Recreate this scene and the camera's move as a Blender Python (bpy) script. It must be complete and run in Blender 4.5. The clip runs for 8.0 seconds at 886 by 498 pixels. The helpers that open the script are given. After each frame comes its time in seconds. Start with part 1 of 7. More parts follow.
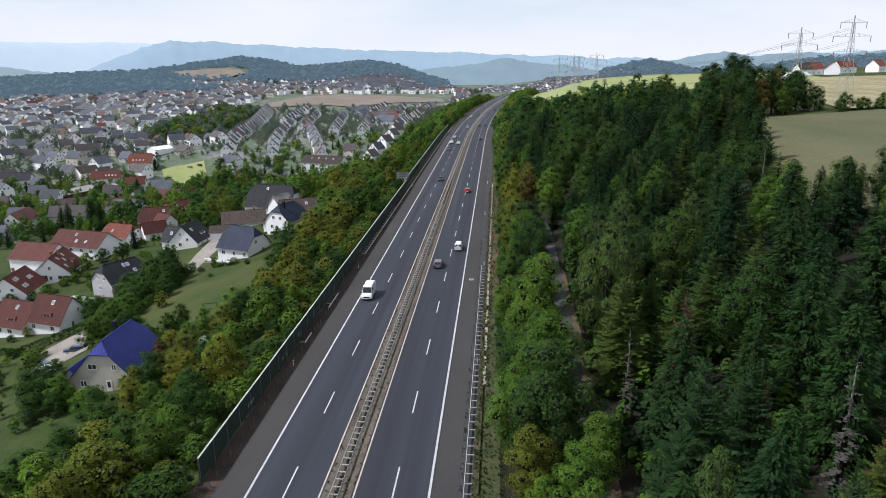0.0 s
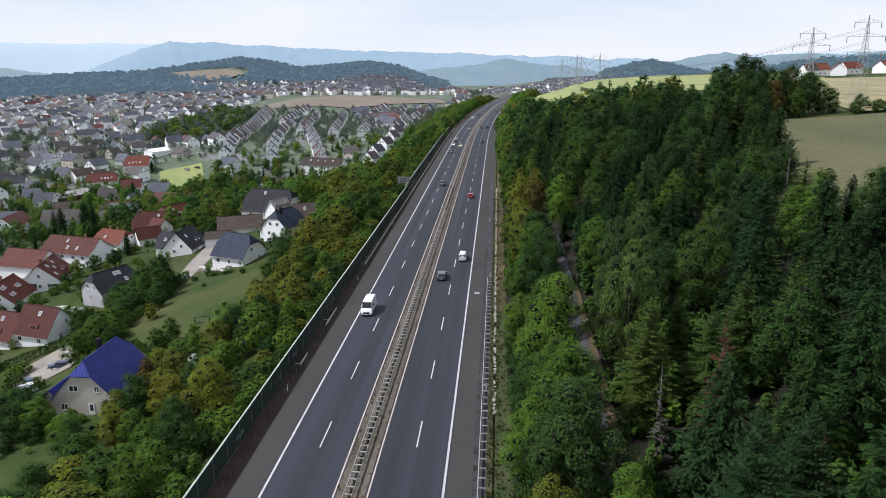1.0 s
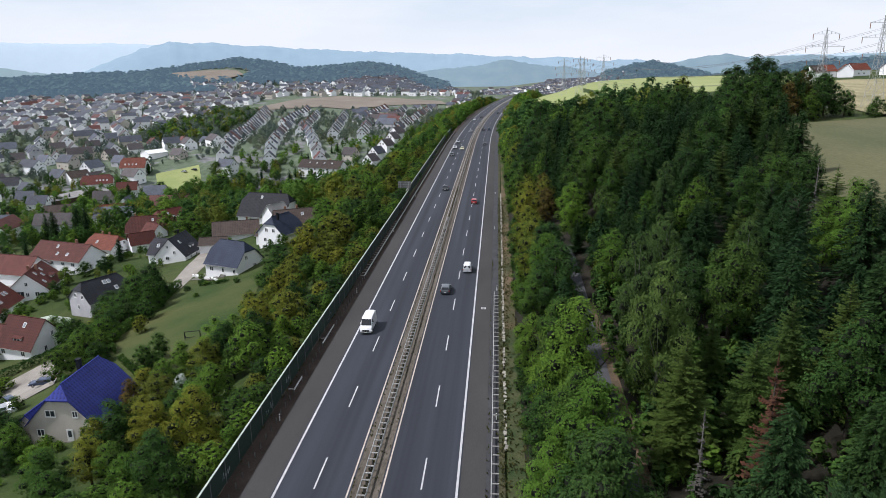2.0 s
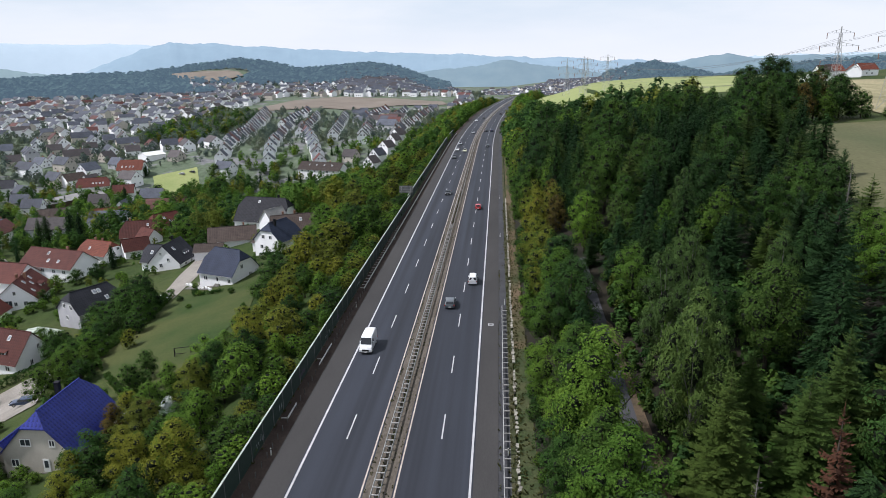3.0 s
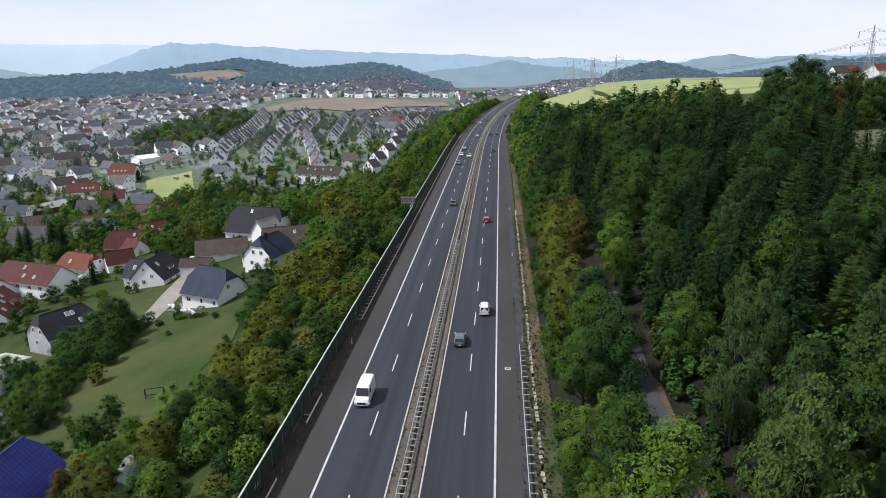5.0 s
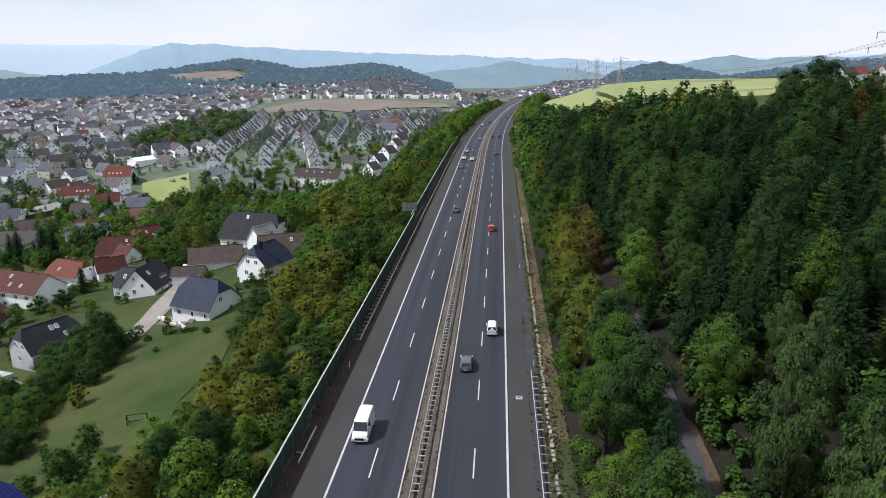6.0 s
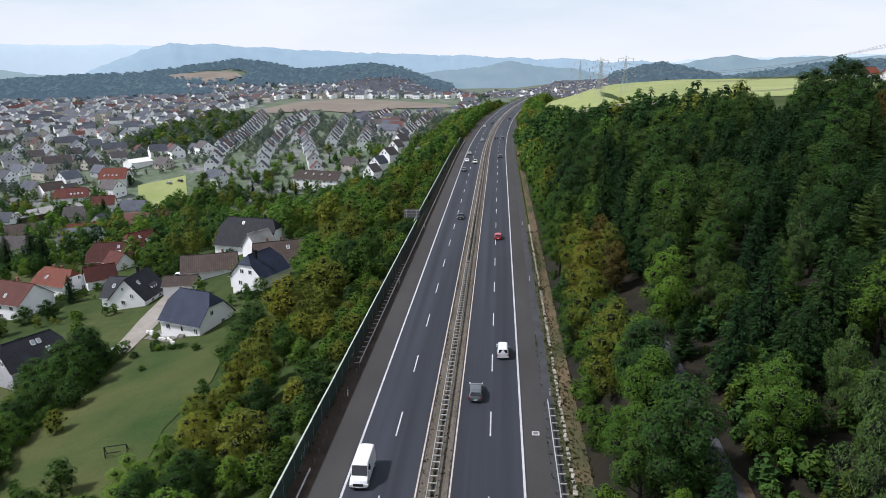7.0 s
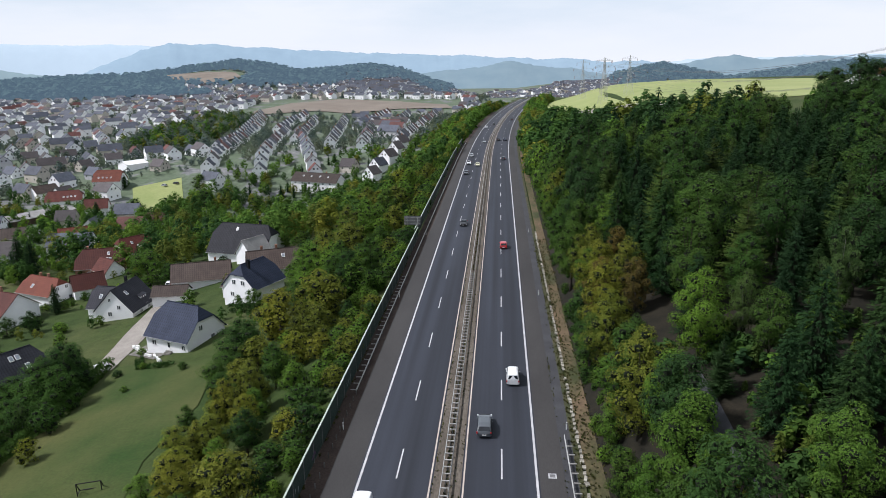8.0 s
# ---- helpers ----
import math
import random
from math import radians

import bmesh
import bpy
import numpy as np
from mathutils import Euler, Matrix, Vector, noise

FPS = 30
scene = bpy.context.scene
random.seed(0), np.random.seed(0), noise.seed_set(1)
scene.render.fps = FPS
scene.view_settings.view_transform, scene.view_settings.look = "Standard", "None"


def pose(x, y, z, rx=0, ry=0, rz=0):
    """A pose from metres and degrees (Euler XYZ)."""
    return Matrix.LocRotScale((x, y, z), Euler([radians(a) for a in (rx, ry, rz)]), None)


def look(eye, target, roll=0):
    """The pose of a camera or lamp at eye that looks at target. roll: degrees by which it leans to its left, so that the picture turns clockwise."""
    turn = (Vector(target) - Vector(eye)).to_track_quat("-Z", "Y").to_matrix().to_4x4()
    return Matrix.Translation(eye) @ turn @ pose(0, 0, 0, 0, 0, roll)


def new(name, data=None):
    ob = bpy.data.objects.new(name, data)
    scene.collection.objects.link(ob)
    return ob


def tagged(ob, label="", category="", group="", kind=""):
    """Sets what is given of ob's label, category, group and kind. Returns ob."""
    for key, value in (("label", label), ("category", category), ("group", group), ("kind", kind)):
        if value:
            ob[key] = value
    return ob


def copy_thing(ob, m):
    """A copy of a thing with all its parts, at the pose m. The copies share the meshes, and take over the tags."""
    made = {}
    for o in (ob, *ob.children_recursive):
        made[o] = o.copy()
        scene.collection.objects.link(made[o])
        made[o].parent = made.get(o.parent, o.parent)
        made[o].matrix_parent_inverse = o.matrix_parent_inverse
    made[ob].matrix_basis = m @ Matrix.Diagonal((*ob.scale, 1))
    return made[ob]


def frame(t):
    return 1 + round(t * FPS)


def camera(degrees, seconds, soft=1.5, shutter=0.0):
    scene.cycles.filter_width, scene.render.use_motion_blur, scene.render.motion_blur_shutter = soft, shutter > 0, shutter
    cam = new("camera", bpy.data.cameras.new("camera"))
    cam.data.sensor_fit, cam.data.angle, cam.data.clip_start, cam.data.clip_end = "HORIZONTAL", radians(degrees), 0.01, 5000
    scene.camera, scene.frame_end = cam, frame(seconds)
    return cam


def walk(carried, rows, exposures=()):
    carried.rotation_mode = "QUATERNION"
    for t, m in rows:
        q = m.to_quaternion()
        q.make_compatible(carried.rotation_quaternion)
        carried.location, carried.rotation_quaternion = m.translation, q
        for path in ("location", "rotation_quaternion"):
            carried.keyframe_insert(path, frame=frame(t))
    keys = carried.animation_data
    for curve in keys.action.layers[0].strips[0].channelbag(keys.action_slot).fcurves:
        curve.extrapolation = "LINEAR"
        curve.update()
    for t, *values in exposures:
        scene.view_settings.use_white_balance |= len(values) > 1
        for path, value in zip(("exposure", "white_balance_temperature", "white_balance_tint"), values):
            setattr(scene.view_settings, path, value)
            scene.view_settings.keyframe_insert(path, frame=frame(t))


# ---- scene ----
PATH = [
    (0, (16.966, 5.862, 43.823), (16.81, 7.782, 43.285), -0.8),
    (0.5, (16.28, 9.621, 43.887), (16.123, 11.541, 43.351), -0.8),
    (1, (15.547, 13.539, 43.879), (15.391, 15.46, 43.343), -0.8),
    (1.5, (14.794, 17.622, 43.828), (14.639, 19.543, 43.294), -0.7),
    (3, (12.853, 29.294, 43.902), (12.695, 31.215, 43.369), -0.8),
    (3.5, (12.262, 33.421, 43.928), (12.101, 35.342, 43.396), -0.8),
    (4, (11.611, 37.555, 44.034), (11.452, 39.477, 43.502), -0.8),
    (4.5, (11.09, 41.766, 44.016), (10.927, 43.688, 43.484), -0.8),
    (4.7, (10.772, 43.483, 43.992), (10.611, 45.404, 43.46), -0.8),
    (6, (8.877, 54.541, 44.123), (8.716, 56.462, 43.593), -0.7),
    (6.5, (8.113, 59.019, 44.128), (7.952, 60.941, 43.599), -0.8),
    (7, (7.155, 63.835, 44.004), (6.993, 65.757, 43.474), -0.7),
    (7.5, (6.519, 68.289, 43.911), (6.358, 70.211, 43.381), -0.7),
    (8, (5.8, 72.8, 43.91), (5.638, 74.722, 43.38), -0.75),
]
cam = camera(66.0, 8.0, 0.5)
walk(cam, [(t, look(eye, target, roll)) for t, eye, target, roll in PATH], ((0.0, 0.04, 6200, 15), (8.0, 0.04, 6200, 15)))

# world, sun, exposure
SUN_EL, SUN_AZ = 50.0, -102.0   # degrees; azimuth from +y, to the west
world = bpy.data.worlds.new("hazy_sky")
scene.world = world
world.use_nodes = True
wn, wl = world.node_tree.nodes, world.node_tree.links
wn.clear()
sky = wn.new("ShaderNodeTexSky")
sky.sky_type, sky.sun_disc = "NISHITA", False
sky.sun_elevation, sky.sun_rotation = radians(SUN_EL), radians(SUN_AZ)
sky.dust_density, sky.air_density = 4.0, 1.5
w_co = wn.new("ShaderNodeTexCoord")
w_map = wn.new("ShaderNodeMapping")
w_map.inputs["Scale"].default_value = (1.0, 1.0, 4.5)
w_noise = wn.new("ShaderNodeTexNoise")
w_noise.inputs["Scale"].default_value, w_noise.inputs["Detail"].default_value = 2.6, 6
w_noise.inputs["Roughness"].default_value = 0.55
w_ramp = wn.new("ShaderNodeValToRGB")
w_ramp.color_ramp.elements[0].position, w_ramp.color_ramp.elements[0].color = 0.33, (0.68, 0.80, 0.89, 1)
w_ramp.color_ramp.elements[1].position, w_ramp.color_ramp.elements[1].color = 0.62, (0.90, 0.95, 0.98, 1)
w_low = wn.new("ShaderNodeSeparateXYZ")
w_lowr = wn.new("ShaderNodeMapRange")
w_lowr.inputs["From Min"].default_value, w_lowr.inputs["From Max"].default_value = 0.0, 0.085
w_haze = wn.new("ShaderNodeMix")
w_haze.data_type = "RGBA"
w_haze.inputs["A"].default_value = (0.93, 0.97, 1.0, 1)
w_str = wn.new("ShaderNodeVectorMath")
w_str.operation = "SCALE"
w_str.inputs["Scale"].default_value = 0.08
w_mix = wn.new("ShaderNodeMix")
w_mix.data_type = "RGBA"
w_mix.inputs["Factor"].default_value = 0.93
w_zen = wn.new("ShaderNodeMapRange")
w_zen.inputs["From Min"].default_value, w_zen.inputs["From Max"].default_value = 0.10, 0.75
w_zen.inputs["To Min"].default_value, w_zen.inputs["To Max"].default_value = 1.0, 0.74
w_bg = wn.new("ShaderNodeBackground")
w_out = wn.new("ShaderNodeOutputWorld")
wl.new(w_co.outputs["Generated"], w_map.inputs["Vector"])
wl.new(w_map.outputs["Vector"], w_noise.inputs["Vector"])
wl.new(w_noise.outputs["Fac"], w_ramp.inputs["Fac"])
wl.new(w_co.outputs["Generated"], w_low.inputs["Vector"])
wl.new(w_low.outputs["Z"], w_lowr.inputs["Value"])
wl.new(w_lowr.outputs["Result"], w_haze.inputs["Factor"])
wl.new(w_ramp.outputs["Color"], w_haze.inputs["B"])
wl.new(sky.outputs["Color"], w_str.inputs[0])
wl.new(w_str.outputs["Vector"], w_mix.inputs["A"])
wl.new(w_haze.outputs["Result"], w_mix.inputs["B"])
wl.new(w_mix.outputs["Result"], w_bg.inputs["Color"])
wl.new(w_low.outputs["Z"], w_zen.inputs["Value"])
wl.new(w_zen.outputs["Result"], w_bg.inputs["Strength"])
wl.new(w_bg.outputs["Background"], w_out.inputs["Surface"])
sun_data = bpy.data.lights.new("sun", "SUN")
sun_data.energy, sun_data.angle, sun_data.color = 4.6, radians(4), (1.0, 0.97, 0.94)
sun = new("sun", sun_data)
sun.matrix_world = look((0, 0, 300), (300 * math.cos(radians(SUN_EL)) * math.sin(radians(-SUN_AZ)), -300 * math.cos(radians(SUN_EL)) * math.cos(radians(SUN_AZ)), 300 - 300 * math.sin(radians(SUN_EL))))

# materials
def material(name, rough=0.8, metal=0.0, spec=0.3):
    m = bpy.data.materials.new(name)
    m.use_nodes = True
    b = m.node_tree.nodes["Principled BSDF"]
    b.inputs["Roughness"].default_value, b.inputs["Metallic"].default_value = rough, metal
    b.inputs["Specular IOR Level"].default_value = spec
    return m, m.node_tree.nodes, m.node_tree.links, b


def mix_rgb(n, l, fac, a, b, blend="MIX"):
    x = n.new("ShaderNodeMix")
    x.data_type, x.blend_type = "RGBA", blend
    for sock, v in (("Factor", fac), ("A", a), ("B", b)):
        if isinstance(v, (int, float)):
            x.inputs[sock].default_value = v
        elif isinstance(v, tuple):
            x.inputs[sock].default_value = (*v, 1)
        else:
            l.new(v, x.inputs[sock])
    return x.outputs["Result"]


def noise_at(n, l, scale, detail=4, rough=0.55, stretch=(1, 1, 1), coords="Object"):
    co, mp, nz = n.new("ShaderNodeTexCoord"), n.new("ShaderNodeMapping"), n.new("ShaderNodeTexNoise")
    mp.inputs["Scale"].default_value = stretch
    nz.inputs["Scale"].default_value, nz.inputs["Detail"].default_value, nz.inputs["Roughness"].default_value = scale, detail, rough
    l.new(co.outputs[coords], mp.inputs["Vector"])
    l.new(mp.outputs["Vector"], nz.inputs["Vector"])
    return nz.outputs["Fac"]


def ramp(n, l, fac, *stops):
    r = n.new("ShaderNodeValToRGB")
    e = r.color_ramp.elements
    while len(e) < len(stops):
        e.new(0.5)
    for k, (p, c) in zip(e, stops):
        k.position, k.color = p, (*c, 1)
    l.new(fac, r.inputs["Fac"])
    return r.outputs["Color"]


def bump(n, l, b, fac, strength=0.3, dist=0.02):
    x = n.new("ShaderNodeBump")
    x.inputs["Strength"].default_value, x.inputs["Distance"].default_value = strength, dist
    l.new(fac, x.inputs["Height"])
    l.new(x.outputs["Normal"], b.inputs["Normal"])


def rough_mat(name, c1, c2, big=0.3, fine=6.0, rough=0.85, metal=0.0, spec=0.25, relief=0.3, dist=0.02, stretch=(1, 1, 1), fine_amt=0.25, vary=0.0):
    """A surface with large stains and fine grain; vary: how far one thing differs from the next."""
    m, n, l, b = material(name, rough, metal, spec)
    a = noise_at(n, l, big, 5, 0.6, stretch)
    f = noise_at(n, l, fine, 3, 0.6, stretch)
    c = ramp(n, l, a, (0.32, c1), (0.68, c2))
    g = ramp(n, l, f, (0.25, (1 - fine_amt,) * 3), (0.75, (1 + fine_amt,) * 3))
    c = mix_rgb(n, l, 1.0, c, g, "MULTIPLY")
    if vary:
        oi = n.new("ShaderNodeObjectInfo")
        v = ramp(n, l, oi.outputs["Random"], (0.0, (1 - vary,) * 3), (1.0, (1 + vary,) * 3))
        c = mix_rgb(n, l, 1.0, c, v, "MULTIPLY")
    l.new(c, b.inputs["Base Color"])
    if relief:
        bump(n, l, b, f, relief, dist)
    return m


def leaf_mat(name, dark, mid, light, turn=(0.17, 0.13, 0.03), turned=0.04, tone=0.35, cut=True, grain=9.0, through_leaf=0.32, joined=False):
    """Foliage: each leaf clump has its own shade, each tree its own cast, some clumps already turning."""
    m, n, l, b = material(name, 0.8, 0, 0.06)
    geo, oi = n.new("ShaderNodeNewGeometry"), n.new("ShaderNodeObjectInfo")
    own = oi.outputs["Random"]
    if joined:
        tag = n.new("ShaderNodeAttribute")
        tag.attribute_name = "tree"
        own = tag.outputs["Fac"]
    c = ramp(n, l, geo.outputs["Random Per Island"], (0.0, dark), (0.5, mid), (1.0, light))
    patch = noise_at(n, l, 0.35, 2)
    t = n.new("ShaderNodeMapRange")
    t.inputs["From Min"].default_value, t.inputs["From Max"].default_value = 0.72 - turned, 0.80 - turned
    l.new(patch, t.inputs["Value"])
    tf = n.new("ShaderNodeMath")
    tf.operation = "MULTIPLY"
    tf.inputs[1].default_value = min(1.0, turned * 9)
    l.new(t.outputs["Result"], tf.inputs[0])
    c = mix_rgb(n, l, tf.outputs[0], c, turn)
    cast = ramp(n, l, own, (0.0, (1 - tone, 1 - tone * 0.8, 1 - tone * 0.3)), (0.3, (0.92, 1.0, 0.98)), (0.6, (1.0, 1.0, 1.0)), (0.8, (1 + tone * 0.8, 1 + tone * 0.45, 1 - tone * 0.2)), (1.0, (1 + tone * 0.5, 1 + tone * 0.7, 1 - tone * 0.1)))
    c = mix_rgb(n, l, 1.0, c, cast, "MULTIPLY")
    fine = noise_at(n, l, grain, 2, 0.7)
    c = mix_rgb(n, l, 1.0, c, ramp(n, l, fine, (0.36, (0.82,) * 3), (0.66, (1.18,) * 3)), "MULTIPLY")
    l.new(c, b.inputs["Base Color"])
    if cut:
        gap = n.new("ShaderNodeMapRange")
        gap.inputs["From Min"].default_value, gap.inputs["From Max"].default_value = 0.42, 0.46
        l.new(noise_at(n, l, grain * 1.15, 1, 0.5, (1.1, 0.9, 1.0)), gap.inputs["Value"])
    tr, add = n.new("ShaderNodeBsdfTranslucent"), n.new("ShaderNodeMixShader")
    l.new(c, tr.inputs["Color"])
    add.inputs["Fac"].default_value = through_leaf
    l.new(b.outputs["BSDF"], add.inputs[1])
    l.new(tr.outputs["BSDF"], add.inputs[2])
    out = add.outputs["Shader"]
    if cut:
        hole, cutter = n.new("ShaderNodeBsdfTransparent"), n.new("ShaderNodeMixShader")
        l.new(gap.outputs["Result"], cutter.inputs["Fac"])
        l.new(hole.outputs["BSDF"], cutter.inputs[1])
        l.new(out, cutter.inputs[2])
        out = cutter.outputs["Shader"]
    l.new(out, n["Material Output"].inputs["Surface"])
    return m


def tile_mat(name, c1, c2, rough=0.7, spec=0.18):
    """Roof tiles: courses as a fine relief, mottled tone, moss in places."""
    m, n, l, b = material(name, rough, 0, spec)
    a = noise_at(n, l, 0.5, 5, 0.6)
    f = noise_at(n, l, 9.0, 2, 0.5)
    c = ramp(n, l, a, (0.3, c1), (0.7, c2))
    c = mix_rgb(n, l, 1.0, c, ramp(n, l, f, (0.3, (0.8,) * 3), (0.7, (1.2,) * 3)), "MULTIPLY")
    uv, w1, w2 = n.new("ShaderNodeUVMap"), n.new("ShaderNodeTexWave"), n.new("ShaderNodeTexWave")
    for w, d, s in ((w1, "X", 0.53), (w2, "Y", 0.45)):
        w.bands_direction, w.wave_profile = d, "SAW" if d == "Y" else "SIN"
        w.inputs["Scale"].default_value = s
        l.new(uv.outputs["UV"], w.inputs["Vector"])
    h = n.new("ShaderNodeMath")
    h.operation = "ADD"
    l.new(w1.outputs["Fac"], h.inputs[0])
    l.new(w2.outputs["Fac"], h.inputs[1])
    c = mix_rgb(n, l, 1.0, c, ramp(n, l, h.outputs[0], (0.1, (0.55,) * 3), (0.9, (1.15,) * 3)), "MULTIPLY")
    oi = n.new("ShaderNodeObjectInfo")
    c = mix_rgb(n, l, 1.0, c, ramp(n, l, oi.outputs["Random"], (0.0, (0.75,) * 3), (1.0, (1.3,) * 3)), "MULTIPLY")
    l.new(c, b.inputs["Base Color"])
    bump(n, l, b, h.outputs[0], 0.5, 0.05)
    return m


def ground_mat():
    """The land: meadow grass, drier patches, forest litter by noise."""
    m, n, l, b = material("land", 0.95, 0, 0.1)
    a = noise_at(n, l, 0.018, 5, 0.6)
    d = noise_at(n, l, 0.25, 4, 0.6)
    f = noise_at(n, l, 3.0, 3, 0.6)
    c = ramp(n, l, a, (0.35, (0.024, 0.046, 0.013)), (0.52, (0.042, 0.062, 0.020)), (0.68, (0.070, 0.080, 0.034)))
    c = mix_rgb(n, l, 1.0, c, ramp(n, l, d, (0.3, (0.75, 0.8, 0.75)), (0.7, (1.25, 1.15, 1.1))), "MULTIPLY")
    c = mix_rgb(n, l, 1.0, c, ramp(n, l, f, (0.25, (0.7,) * 3), (0.75, (1.25,) * 3)), "MULTIPLY")
    l.new(c, b.inputs["Base Color"])
    bump(n, l, b, f, 0.6, 0.15)
    return m


def lane_mat():
    """Asphalt with paler wheel tracks along the lanes."""
    m, n, l, b = material("asphalt", 0.78, 0, 0.35)
    a = noise_at(n, l, 0.06, 4, 0.6, (1, 0.25, 1))
    t = noise_at(n, l, 0.55, 3, 0.5, (1, 0.012, 1))
    f = noise_at(n, l, 14.0, 2, 0.6)
    c = ramp(n, l, a, (0.3, (0.017, 0.0200, 0.0275)), (0.7, (0.0235, 0.0270, 0.0365)))
    c = mix_rgb(n, l, 1.0, c, ramp(n, l, t, (0.35, (0.72,) * 3), (0.65, (1.36,) * 3)), "MULTIPLY")
    c = mix_rgb(n, l, 1.0, c, ramp(n, l, f, (0.2, (0.8,) * 3), (0.8, (1.2,) * 3)), "MULTIPLY")
    l.new(c, b.inputs["Base Color"])
    bump(n, l, b, f, 0.25, 0.01)
    return m


